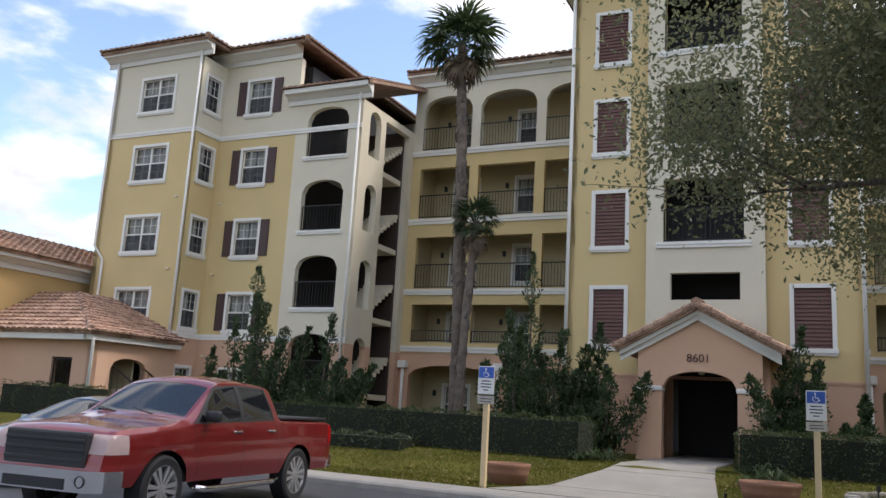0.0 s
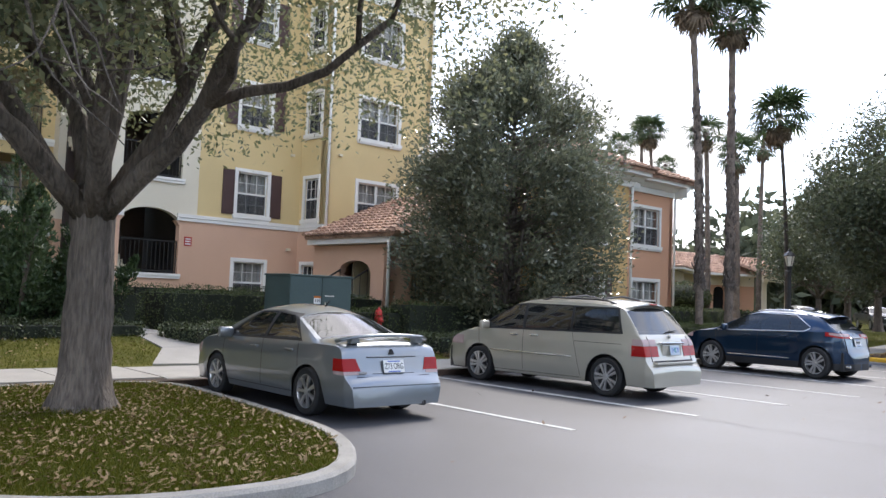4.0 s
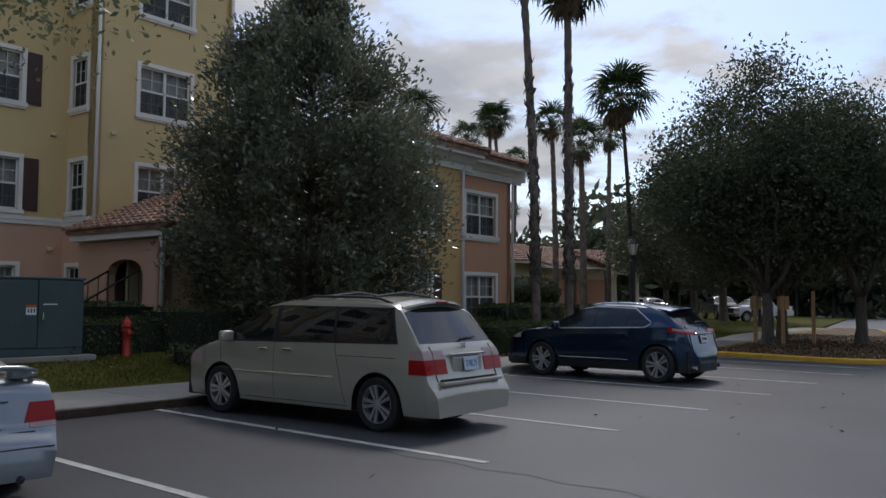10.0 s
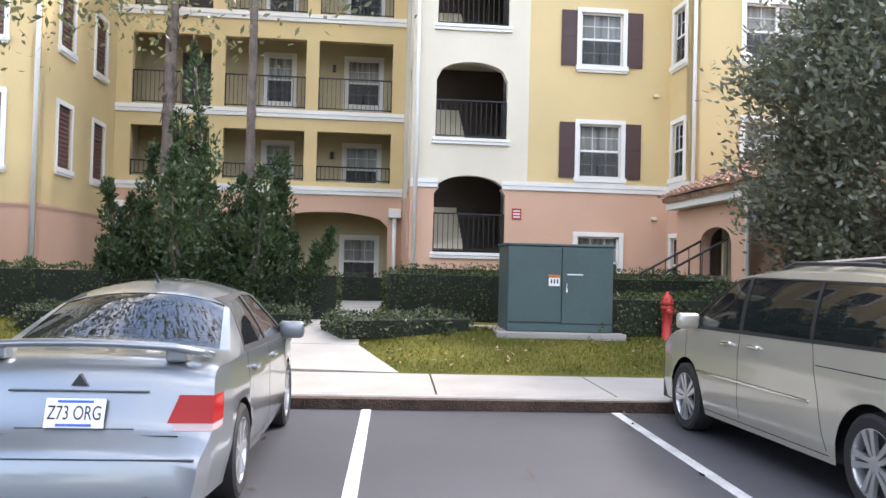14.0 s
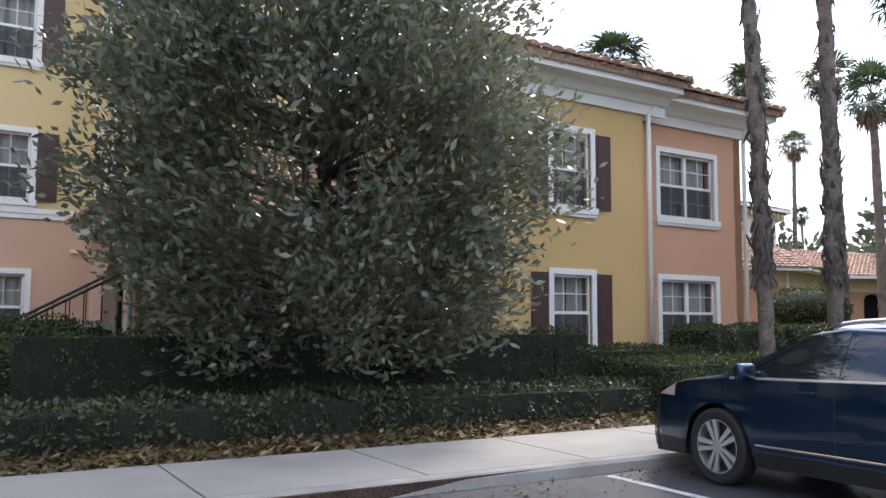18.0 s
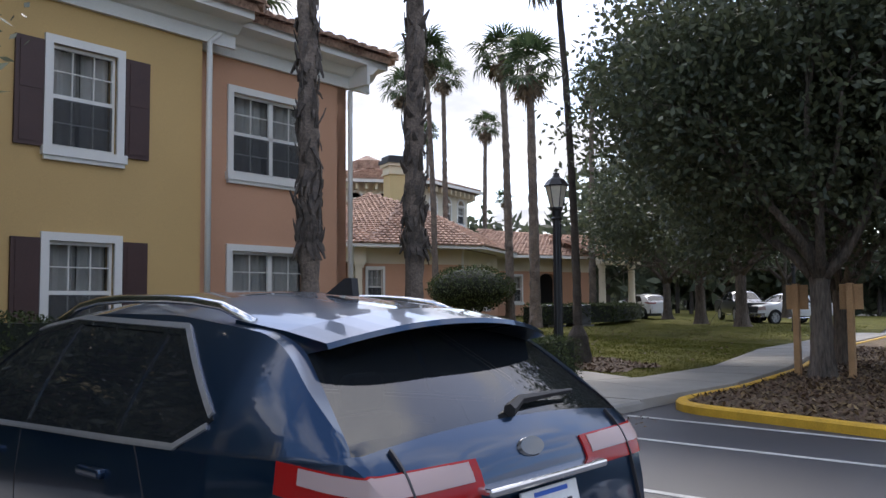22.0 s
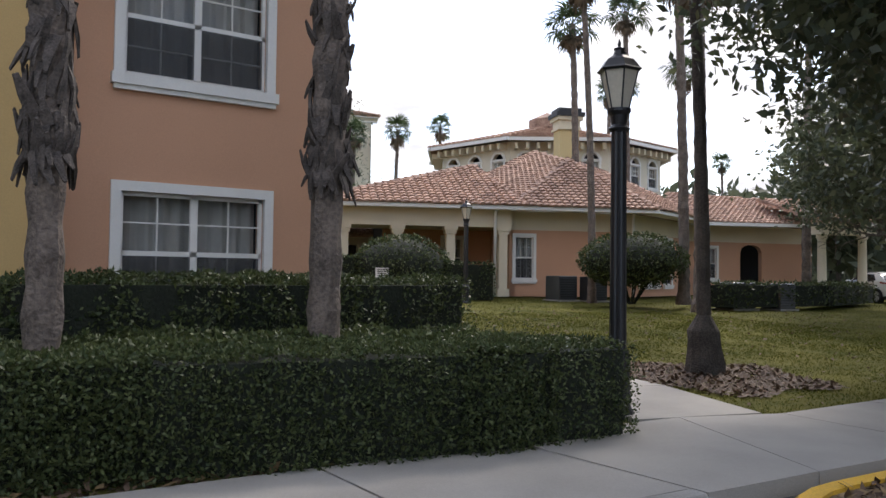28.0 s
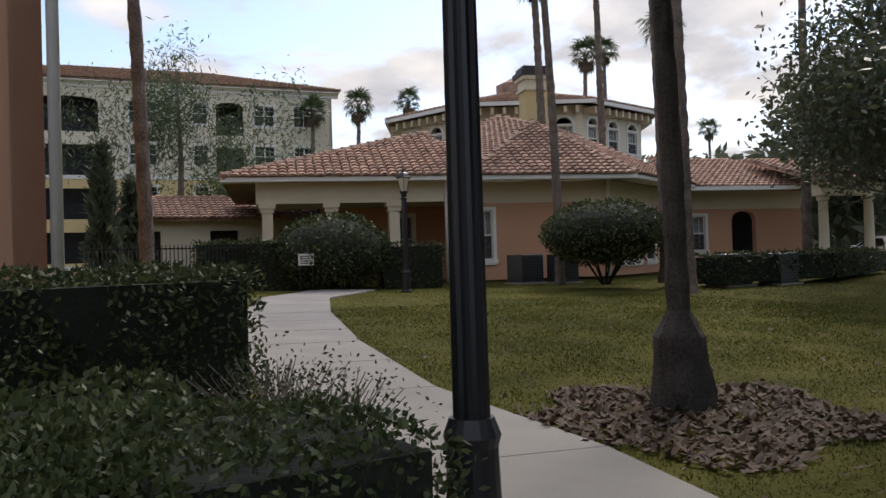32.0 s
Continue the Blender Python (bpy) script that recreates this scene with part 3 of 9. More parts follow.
kerbed_island("far_island_kerb", FAR_ISLAND, KERB, MULCH, "grey kerb of a planted bed across the drive")
walk_far = thing("far_pavement", label="pale concrete pavement across the car park", category="pavement", kind="structure")
part("pavement_slab", poly([(-30, -13.9), (31.8, -14.3), (31.8, -12.0), (-30, -12.0)], "z", -0.05, 0.12), CONCRETE, walk_far)
FAR_LAWN = [(-60, -60), (31.8, -60), (31.8, -14.3), (-60, -13.9)]
slab("far_lawn", FAR_LAWN, -0.05, 0.1, GRASS_SOIL, "mown grass beyond the car park", "lawn")
# the wheel stop
stop = thing("wheel_stop", -11.75, 5.45, 0, 12, "low grey concrete wheel stop on asphalt", "wheel stop")
bm = bmesh.new()
extrude_poly(bm, [(-0.08, 0), (0.08, 0), (0.05, 0.1), (-0.05, 0.1)], "x", -0.85, 0.85)
part("bar", bm, KERB, stop)


# ---------------------------------------------------------------- walls with openings
def wall(parent, m, length, bands, openings=(), t=0.25, name="wall"):
    """A wall in bands of (z0, z1, material) with openings (u0, u1, z0, z1, rise of the arch) right through it."""
    for z0, z1, material in bands:
        bm = bmesh.new()
        ops = [o for o in openings if o[2] < z1 - 1e-4 and o[3] + o[4] > z0 + 1e-4]
        us = sorted({0.0, length, *(u for o in ops for u in o[:2])})
        zs = sorted({z0, z1, *(z for o in ops for z in (o[2], o[3] + o[4]) if z0 < z < z1)})

        def solid(i, j):
            if i < 0 or j < 0 or i >= len(us) - 1 or j >= len(zs) - 1:
                return False
            u, z = (us[i] + us[i + 1]) / 2, (zs[j] + zs[j + 1]) / 2
            return not any(o[0] < u < o[1] and o[2] < z < o[3] + o[4] for o in ops)

        def quad(a, b, c, d):
            bm.faces.new([bm.verts.new(p) for p in (a, b, c, d)])
        for i in range(len(us) - 1):
            for j in range(len(zs) - 1):
                if not solid(i, j):
                    continue
                a, b, c, d = us[i], us[i + 1], zs[j], zs[j + 1]
                quad((a, 0, c), (b, 0, c), (b, 0, d), (a, 0, d))
                quad((b, t, c), (a, t, c), (a, t, d), (b, t, d))
                if not solid(i - 1, j):
                    quad((a, t, c), (a, 0, c), (a, 0, d), (a, t, d))
                if not solid(i + 1, j):
                    quad((b, 0, c), (b, t, c), (b, t, d), (b, 0, d))
                if not solid(i, j - 1):
                    quad((a, t, c), (b, t, c), (b, 0, c), (a, 0, c))
                if not solid(i, j + 1):
                    quad((a, 0, d), (b, 0, d), (b, t, d), (a, t, d))
        for u0, u1, oz0, oz1, rise_ in ops:
            if not rise_:
                continue
            n = 14
            top = min(oz1 + rise_, z1)
            pts = [(u0 + (u1 - u0) * k / n, max(z0, oz1 + rise_ * math.sqrt(max(0.0, 1 - (2 * k / n - 1) ** 2)) ** 0.9)) for k in range(n + 1)]
            for (ua, za), (ub, zb) in zip(pts, pts[1:]):
                za, zb = min(za, top), min(zb, top)
                if min(za, zb) > top - 1e-4 or oz1 > z1:
                    continue
                quad((ua, 0, za), (ub, 0, zb), (ub, 0, top), (ua, 0, top))
                quad((ub, t, zb), (ua, t, za), (ua, t, top), (ub, t, top))
                quad((ua, t, za), (ub, t, zb), (ub, 0, zb), (ua, 0, za))
        ob = part(name, bm, material, parent)
        ob.matrix_basis = m
    return ob


WINDOWS = {}


def window(parent, m, w, h, double=False, arch=False, curtain=True, blind=False, trim=0.12):
    """A window for an opening w by h; m: its lower left corner on the wall's face. Built once a size and then shared."""
    key = (round(w, 2), round(h, 2), double, arch, curtain, blind)
    if key not in WINDOWS:
        f = bmesh.new()
        T = trim
        extrude_poly(f, [(-T, 0), (0, 0), (0, h), (w, h), (w, 0), (w + T, 0), (w + T, h + T), (-T, h + T)], "y", -0.04, 0.03)
        WINDOWS[key] = [("window", f, TRIM), ("sill", bx(-T - 0.03, w + T + 0.03, -0.09, 0.03, -0.13, 0), TRIM), ("apron", bx(-T, w + T, -0.06, 0.03, -0.19, -0.13), TRIM)]
        if blind:
            b = bmesh.new()
            n = max(6, int(h / 0.11))
            for i in range(n):
                z = h * i / n
                vs = [b.verts.new(p) for p in ((0, 0.02, z), (w, 0.02, z), (w, 0.055, z + h / n), (0, 0.055, z + h / n))]
                b.faces.new(vs)
                vs = [b.verts.new(p) for p in ((0, 0.055, z + h / n), (w, 0.055, z + h / n), (w, 0.02, z + h / n), (0, 0.02, z + h / n))]
                b.faces.new(vs)
            WINDOWS[key] += [("blind", b, BLIND)]
        else:
            s = bmesh.new()
            halves = [(0, w)] if not double else [(0, w / 2), (w / 2, w)]
            for a, b in halves:
                for q in ((a, a + 0.045, 0, h), (b - 0.045, b, 0, h), (a, b, 0, 0.05), (a, b, h - 0.05, h), (a, b, h / 2 - 0.03, h / 2 + 0.03)):
                    box(s, q[0], q[1], 0.05, 0.10, q[2], q[3])
                cols = 3 if not double or w < 1.2 else 2
                for zz0, zz1 in ((h / 2, h), (0, h / 2)):
                    for k in range(1, cols):
                        u = a + (b - a) * k / cols
                        box(s, u - 0.008, u + 0.008, 0.06, 0.085, zz0, zz1)
                    z = (zz0 + zz1) / 2
                    box(s, a, b, 0.06, 0.085, z - 0.008, z + 0.008)
            WINDOWS[key] += [("sash", s, TRIM), ("pane", bx(0.02, w - 0.02, 0.105, 0.112, 0.02, h - 0.02), GLASS)]
            if trim:
                n = bmesh.new()
                for a, b in halves:
                    box(n, a + 0.045, b - 0.045, 0.035, 0.039, 0.05, h / 2 - 0.03)
                WINDOWS[key] += [("insect_screen", n, SCREEN)]
            if curtain:
                c = bmesh.new()
                def drape(a, b, z0, z1, y):
                    n = max(8, int((b - a) / 0.035))
                    prev = None
                    for k in range(n + 1):
                        u = a + (b - a) * k / n
                        yy = y + 0.035 * math.sin(k * 1.15) + 0.02 * math.sin(k * 0.37)
                        cur = (c.verts.new((u, yy, z0)), c.verts.new((u, yy, z1)))
                        if prev:
                            c.faces.new((prev[0], cur[0], cur[1], prev[1]))
                        prev = cur
                drape(0.02, w * 0.47, 0.03, h - 0.02, 0.22)
                drape(w * 0.53, w - 0.02, 0.03, h - 0.02, 0.22)
                drape(w * 0.46, w * 0.54, h * 0.3, h - 0.02, 0.25)
                WINDOWS[key] += [("curtain", c, CURTAIN)]
        made = []
        for nm, bmx, mt in WINDOWS[key]:
            me = bpy.data.meshes.new(nm)
            bmx.normal_update()
            bmx.to_mesh(me)
            bmx.free()
            me.materials.append(mt)
            made.append((nm, me))
        WINDOWS[key] = made
    top = None
    for nm, me in WINDOWS[key]:
        o = bpy.data.objects.new(nm, me)
        scene.collection.objects.link(o)
        if top is None:
            o.parent, o.matrix_basis, top = parent, m, o
        else:
            o.parent = top
    return top


SHUTTERS = {}


def shutter(parent, m, w, h):
    key = (round(w, 2), round(h, 2))
    if key not in SHUTTERS:
        bm = bx(0, w, -0.045, -0.005, 0, h)
        for a, b in ((0.06, h * 0.47), (h * 0.53, h - 0.06)):
            box(bm, 0.06, w - 0.06, -0.055, -0.046, a, b)
        SHUTTERS[key] = link("shutter", bm, SHUTTER).data
        bpy.data.objects.remove([o for o in scene.collection.objects if o.data == SHUTTERS[key]][0])
    o = bpy.data.objects.new("shutter", SHUTTERS[key])
    scene.collection.objects.link(o)
    o.parent, o.matrix_basis = parent, m
    return o


BARS = {}


def bar_mesh(r, h):
    key = (r, round(h, 3))
    if key not in BARS:
        bm = bx(-r, r, -r, r, 0, h)
        me = bpy.data.meshes.new("baluster")
        bm.to_mesh(me)
        bm.free()
        me.materials.append(RAIL)
        BARS[key] = me
    return BARS[key]


def railing(parent, m, length, height, step=0.13, near=True):
    """An iron railing along local x: two rails, end posts and each baluster."""
    top = part("railing", bx(0, length, -0.02, 0.02, height - 0.04, height), RAIL, parent)
    top.matrix_basis = m
    part("bottom_rail", bx(0, length, -0.015, 0.015, 0.06, 0.09), RAIL, top)
    n = max(2, int(length / step))
    if not near:
        bm = bmesh.new()
        for i in range(n + 1):
            u = length * i / n
            box(bm, u - 0.008, u + 0.008, -0.008, 0.008, 0.09, height - 0.04)
        part("balusters", bm, RAIL, top)["kind"] = "stuff"
        return top
    for i in range(n + 1):
        end = i in (0, n)
        share("post" if end else "baluster", bar_mesh(0.018 if end else 0.008, height - 0.04 if end else height - 0.13), top, pose(min(length - 0.018, max(0.018, length * i / n)), 0, 0.0 if end else 0.09))
    return top


def band(parent, m, length, z, h, proud, material=None, name="string_course", end=0.0):
    """A moulded strip along a wall's face."""
    bm = bmesh.new()
    extrude_poly(bm, [(0.0, z), (-proud * 0.7, z), (-proud * 0.7, z + h * 0.45), (-proud, z + h * 0.5), (-proud, z + h), (0.0, z + h)], "x", -end, length + end)
    ob = part(name, bm, material or TRIM, parent)
    ob.matrix_basis = m
    return ob


def cornice(parent, m, length, z, h=0.55, proud=0.5, ends=(0.5, 0.5)):
    bm = bmesh.new()
    extrude_poly(bm, [(0.0, z), (-0.08, z), (-0.08, z + h * 0.35), (-0.16, z + h * 0.38), (-0.3, z + h * 0.62), (-proud, z + h * 0.66), (-proud, z + h), (0.0, z + h)], "x", -ends[0], length + ends[1])
    ob = part("cornice", bm, TRIM, parent)
    ob.matrix_basis = m
    return ob


def downspout(parent, pts, r=0.05, material=None):
    bm = bmesh.new()
    tube(bm, pts, r, 8)
    return part("downspout", bm, material or TRIM, parent, smooth=True)


# ---------------------------------------------------------------- tiled roofs
def tile_bmesh(w=0.3, l=0.42, seg=5):
    bm = bmesh.new()
    a, b = [], []
    for k in range(seg + 1):
        t = math.pi * k / seg
        a.append(bm.verts.new((-math.cos(t) * w * 0.5, 0, 0.05 + math.sin(t) * w * 0.30)))
        b.append(bm.verts.new((-math.cos(t) * w * 0.42, l, 0.0 + math.sin(t) * w * 0.24)))
    for k in range(seg):
        bm.faces.new((a[k], a[k + 1], b[k + 1], b[k]))
    bm.faces.new(a[::-1])
    return bm


def roof_face(parent, pts, material=None, w=0.3, l=0.38, single=False, thick=0.12):
    """A tiled slope: pts counterclockwise from above, the eave's two ends first."""
    material = material or TILE
    P = [Vector(p) for p in pts]
    e = (P[1] - P[0]).normalized()
    n = e.cross(P[2] - P[0]).normalized()
    s = n.cross(e)
    loc = [((p - P[0]).dot(e), (p - P[0]).dot(s)) for p in P]
    bm = bmesh.new()
    top = [bm.verts.new(p) for p in P]
    bot = [bm.verts.new(p - n * thick) for p in P]
    bm.faces.new(top)
    bm.faces.new(bot[::-1])
    k = len(P)
    for i in range(k):
        bm.faces.new((bot[i], bot[(i + 1) % k], top[(i + 1) % k], top[i]))
    part("roof_deck", bm, material, parent)
    umin, umax = min(q[0] for q in loc), max(q[0] for q in loc)
    M = Matrix(((e.x, s.x, n.x, P[0].x), (e.y, s.y, n.y, P[0].y), (e.z, s.z, n.z, P[0].z), (0, 0, 0, 1)))

    def span(u):
        ss = []
        for (ua, sa), (ub, sb) in zip(loc, loc[1:] + loc[:1]):
            if (ua - u) * (ub - u) <= 0 and abs(ub - ua) > 1e-6:
                ss.append(sa + (sb - sa) * (u - ua) / (ub - ua))
        return (min(ss), max(ss)) if len(ss) > 1 else (0, 0)
    places = []
    u = umin + w / 2
    while u < umax:
        a, b = span(u)
        z = a - 0.08
        while z < b - l * 0.4:
            places.append((u, z))
            z += l * 0.86
        u += w * 0.98
    t = tile_bmesh(w, l)
    t.verts.ensure_lookup_table()
    base = np.array([v.co[:] for v in t.verts])
    faces = [[v.index for v in f.verts] for f in t.faces]
    t.verts.index_update()
    faces = [[v.index for v in f.verts] for f in t.faces]
    if single:
        me = bpy.data.meshes.new("roof_tile")
        me.from_pydata(base.tolist(), [], faces)
        me.materials.append(material)
        for u, z in places:
            o = bpy.data.objects.new("roof_tile", me)
            scene.collection.objects.link(o)
            o.parent = parent
            o.matrix_basis = M @ Matrix.Translation((u, z, 0.0))
        t.free()
        return
    verts, fs = [], []
    R = np.array(M.to_3x3())
    T = np.array(M.translation)
    for i, (u, z) in enumerate(places):
        verts.append((base + [u, z, 0.004 * math.sin(i * 12.9)]) @ R.T + T)
        o = i * len(base)
        fs += [[o + q for q in f] for f in faces]
    t.free()
    if not places:
        return
    me = bpy.data.meshes.new("roof_tiles")
    me.from_pydata(np.concatenate(verts).tolist(), [], fs)
    me.materials.append(material)
    ob = new("roof_tiles", me)
    ob.parent = parent
    ob["kind"] = "stuff"


def ridge(parent, a, b, material=None, r=0.14):
    a, b = Vector(a), Vector(b)
    n = max(1, int((b - a).length / 0.4))
    bm = bmesh.new()
    for i in range(n):
        p, q = a.lerp(b, i / n), a.lerp(b, (i + 1) / n)
        tube(bm, [p + Vector((0, 0, 0.03)), q + Vector((0, 0, 0.0))], [r, r * 0.85], 8)
    return part("ridge_tiles", bm, material or TILE, parent)


def hip_roof(parent, x0, x1, y0, y1, z, slope=0.38, material=None, single=False, over=0.55):
    x0, x1, y0, y1 = x0 - over, x1 + over, y0 - over, y1 + over
    w, d = x1 - x0, y1 - y0
    if w >= d:
        h = d / 2 * slope
        a, b = (x0 + d / 2, (y0 + y1) / 2, z + h), (x1 - d / 2, (y0 + y1) / 2, z + h)
        faces = [[(x0, y0, z), (x1, y0, z), b, a], [(x1, y0, z), (x1, y1, z), b], [(x1, y1, z), (x0, y1, z), a, b], [(x0, y1, z), (x0, y0, z), a]]
        hips = [((x0, y0, z), a), ((x1, y0, z), b), ((x1, y1, z), b), ((x0, y1, z), a), (a, b)]
    else:
        h = w / 2 * slope
        a, b = ((x0 + x1) / 2, y0 + w / 2, z + h), ((x0 + x1) / 2, y1 - w / 2, z + h)
        faces = [[(x0, y0, z), (x1, y0, z), a], [(x1, y0, z), (x1, y1, z), b, a], [(x1, y1, z), (x0, y1, z), b], [(x0, y1, z), (x0, y0, z), a, b]]
        hips = [((x0, y0, z), a), ((x1, y0, z), a), ((x1, y1, z), b), ((x0, y1, z), b), (a, b)]
    for f in faces:
        roof_face(parent, f, material, single=single)
    for p, q in hips:
        ridge(parent, p, q, material)


# ---------------------------------------------------------------- the apartment block
FA, FB, FC, XC = 20.15, 18.66, 24.6, -15.0
block = thing("apartment_building", XC, FB, 0, 0, "five-storey apartment block in yellow, peach and cream stucco", "building")
BUILD = pose(-15.146, 17.96, 0, 0, 0, 2.207) @ Matrix.Scale(1.004, 4) @ pose(15.0, -18.66, 0)
block.matrix_basis = BUILD
TOP = 15.4
FLOORS = [2.57 + 3.04 * i for i in range(5)]      # heads of the windows


def mirrored(f):
    """Build a wing on both sides of the entrance's axis."""
    for s in (1, -1):
        f(lambda x, s=s: XC + s * (x - XC), s)


def face_front(X, s, x0, x1, y):
    """The pose of a wall seen from the front between x0 and x1 of the right wing, or of its mirror."""
    a = min(X(x0), X(x1))
    return pose(a, y, 0)


def wing(X, s):
    # tower of open landings, in cream over peach
    m = face_front(X, s, -1.87, 1.26, FA)
    sills = [1.95 + 3.04 * k for k in range(4)]
    u0 = 0.63 if s > 0 else 3.13 - 2.55
    ops = [(u0, u0 + 1.92, z, z + 1.55, 0.5) for z in sills]
    wall(block, m, 3.13, [(0.2, 3.66, STUCCO_P), (3.66, 13.3, STUCCO_C)], ops)
    for z in sills:
        band(block, m @ pose(u0 - 0.08, 0, 0), 2.08, z - 0.16, 0.16, 0.09, name="sill")
        railing(block, m @ pose(u0, 0.12, z), 1.92, 1.05)
    band(block, m, u0 + 0.1, 3.66, 0.22, 0.06)
    band(block, m @ pose(u0 + 1.82, 0, 0), 3.13 - u0 - 1.82, 3.66, 0.22, 0.06)
    band(block, m, 3.13, 12.1, 0.2, 0.06)
    cornice(block, m, 3.13, 13.3, ends=(0.4, 0.4))
    # its sides, open towards the balconies
    if s > 0:
        ms = pose(X(-1.87), FC, 0, 0, 0, -90)
    else:
        ms = pose(X(-1.87), FA, 0, 0, 0, 90)
    L = FC - FA
    a = 0.6 if s < 0 else L - 1.5
    so = [(a, a + 0.9, z + 0.1, z + 1.6, 0.4) for z in sills] + [((1.9 if s < 0 else 0.5), (4.0 if s < 0 else 2.6), 0.6, 13.0, 0)]
    wall(block, ms, L, [(0.2, 3.66, STUCCO_P), (3.66, 13.3, STUCCO_C)], so)
    for k in range(4):
        for q in range(8):
            zz = sills[k] + 0.1 + q * 0.17
            yy = FA + 1.9 + q * 0.27
            x_a, x_b = sorted((X(-1.6), X(-0.2)))
            part("step", bx(x_a, x_b, yy, yy + 0.3, zz, zz + 0.17), STUCCO_C, block)
        x_a, x_b = sorted((X(-1.62), X(1.2)))
        part("landing", bx(x_a, x_b, FA + 0.26, FA + 3.88, sills[k] - 0.3, sills[k] - 0.08), STUCCO_C, block)
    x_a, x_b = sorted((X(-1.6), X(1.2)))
    # back wall in the dark door colour, painted as the stairwell's shade
    part("stair_back_wall", bx(x_a, x_b, FA + 3.9, FA + 4.1, 0.3, 13.2), DOOR_AND_SHADE, block)
    x_a, x_b = sorted((X(-1.87), X(1.26)))
    roof_face(block, [(x_a - 0.5, FA - 0.5, 13.85), (x_b + 0.5, FA - 0.5, 13.85), (x_b + 0.5, FC, 15.3), (x_a - 0.5, FC, 15.3)], TILE_B)
    # plain bay with shuttered windows
    m = face_front(X, s, 1.26, 5.14, FA)
    w0 = 1.40 if s > 0 else 3.88 - 1.40 - 1.15
    heads = FLOORS
    ops = [(w0, w0 + 1.15, (h - 1.55 if i else h - 1.5), h - 0.1, 0) for i, h in enumerate(heads)]
    wall(block, m, 3.88, [(0.2, 3.66, STUCCO_P), (3.66, 12.1, STUCCO_Y), (12.1, TOP, STUCCO_C)], ops)
    for i, o in enumerate(ops):
        window(block, m @ pose(o[0], 0, o[2]), 1.15, o[3] - o[2])
        if i:
            shutter(block, m @ pose(o[0] - 0.13 - 0.42, 0, o[2] - 0.02), 0.42, 1.5)
            shutter(block, m @ pose(o[1] + 0.13, 0, o[2] - 0.02), 0.42, 1.5)
    band(block, m, 3.88, 3.66, 0.22, 0.06)
    band(block, m, 3.88, 12.1, 0.2, 0.06)
    cornice(block, m, 3.88, TOP, ends=(0.5, 0))
    # side of the end block, with its narrow windows
    ms = pose(X(5.14), FA, 0, 0, 0, -90) if s > 0 else pose(X(5.14), FB, 0, 0, 0, 90)
    L = FA - FB
    ops = [(0.35, 1.15, h - 1.55, h - 0.1, 0) for h in heads]
    wall(block, ms, L, [(0.2, 3.66, STUCCO_P), (3.66, 12.1, STUCCO_Y), (12.1, TOP, STUCCO_C)], ops)
    for o in ops:
        window(block, ms @ pose(o[0], 0, o[2]), 0.8, o[3] - o[2])
    band(block, ms, L, 3.66, 0.22, 0.06)
    band(block, ms, L, 12.1, 0.2, 0.06)
    # end block
    m = face_front(X, s, 5.14, 9.95, FB)
    w0 = 1.45 if s > 0 else 4.81 - 1.45 - 1.75
    ops = [(w0, w0 + 1.75, h - 1.55, h - 0.1, 0) for h in heads]
    wall(block, m, 4.81, [(0.2, 3.66, STUCCO_P), (3.66, 12.1, STUCCO_Y), (12.1, TOP, STUCCO_C)], ops)
    for o in ops:
        window(block, m @ pose(o[0], 0, o[2]), 1.75, o[3] - o[2], True)
    band(block, m, 4.81, 3.66, 0.22, 0.06, end=0.06)
    band(block, m, 4.81, 12.1, 0.2, 0.06, end=0.06)
    cornice(block, m, 4.81, TOP)
    downspout(block, [(X(5.2), FB - 0.12, TOP + 0.4), (X(5.2), FB - 0.12, 0.4)])
    downspout(block, [(X(9.85), FB - 0.12, TOP + 0.4), (X(9.85), FB - 0.12, 7.4), (X(9.3), FB - 0.12, 6.8), (X(9.3), FB - 0.12, 0.4)])
    downspout(block, [(X(-1.75), FA - 0.1, 13.6), (X(-1.75), FA - 0.1, 0.4)])
    # outer end wall
    ms = pose(X(9.95), FB, 0, 0, 0, 90) if s > 0 else pose(X(9.95), 34.0, 0, 0, 0, -90)
    wall(block, ms, 34 - FB, [(0.2, 3.66, STUCCO_P), (3.66, 12.1, STUCCO_Y), (12.1, TOP, STUCCO_C)])
    x_a, x_b = sorted((X(9.95), X(1.26)))
    part("cornice", bx(x_a - 0.45, x_b + 0.45, 30.0, 34.4, TOP, TOP + 0.5), TRIM, block)
    xa, xb = (X(5.14), X(9.95)) if s > 0 else (X(9.95), X(5.14))
    hip_roof(block, xa, xb, FB, 34, TOP + 0.55, material=TILE_B, over=0.6)
    xa, xb = (X(1.26), X(5.7)) if s > 0 else (X(5.7), X(1.26))
    hip_roof(block, xa, xb, FA, 34, TOP + 0.55, material=TILE_B, over=0.6)
    for zz in (2.95, 6.3, 9.3):
        for xx, yy in ((4.75, FA), (5.75, FB)):
            vent = bx(X(xx) - 0.07, X(xx) + 0.07, yy - 0.1, yy, zz, zz + 0.09, 0.01)
            part("wall_vent", vent, CREAM_TRIM, block)
    # solid boxes behind the walls, painted near-black as the rooms' darkness
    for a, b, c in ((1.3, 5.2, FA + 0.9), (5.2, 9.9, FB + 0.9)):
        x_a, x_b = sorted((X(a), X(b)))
        part("room", bx(x_a, x_b, c, 33, 0.3, TOP), ROOM_SHADE, block)

    # balconies between tower and entrance block
    x_l, x_r = sorted((X(-10.77), X(-1.87)))
    L = x_r - x_l
    m = pose(x_l, FC, 0)
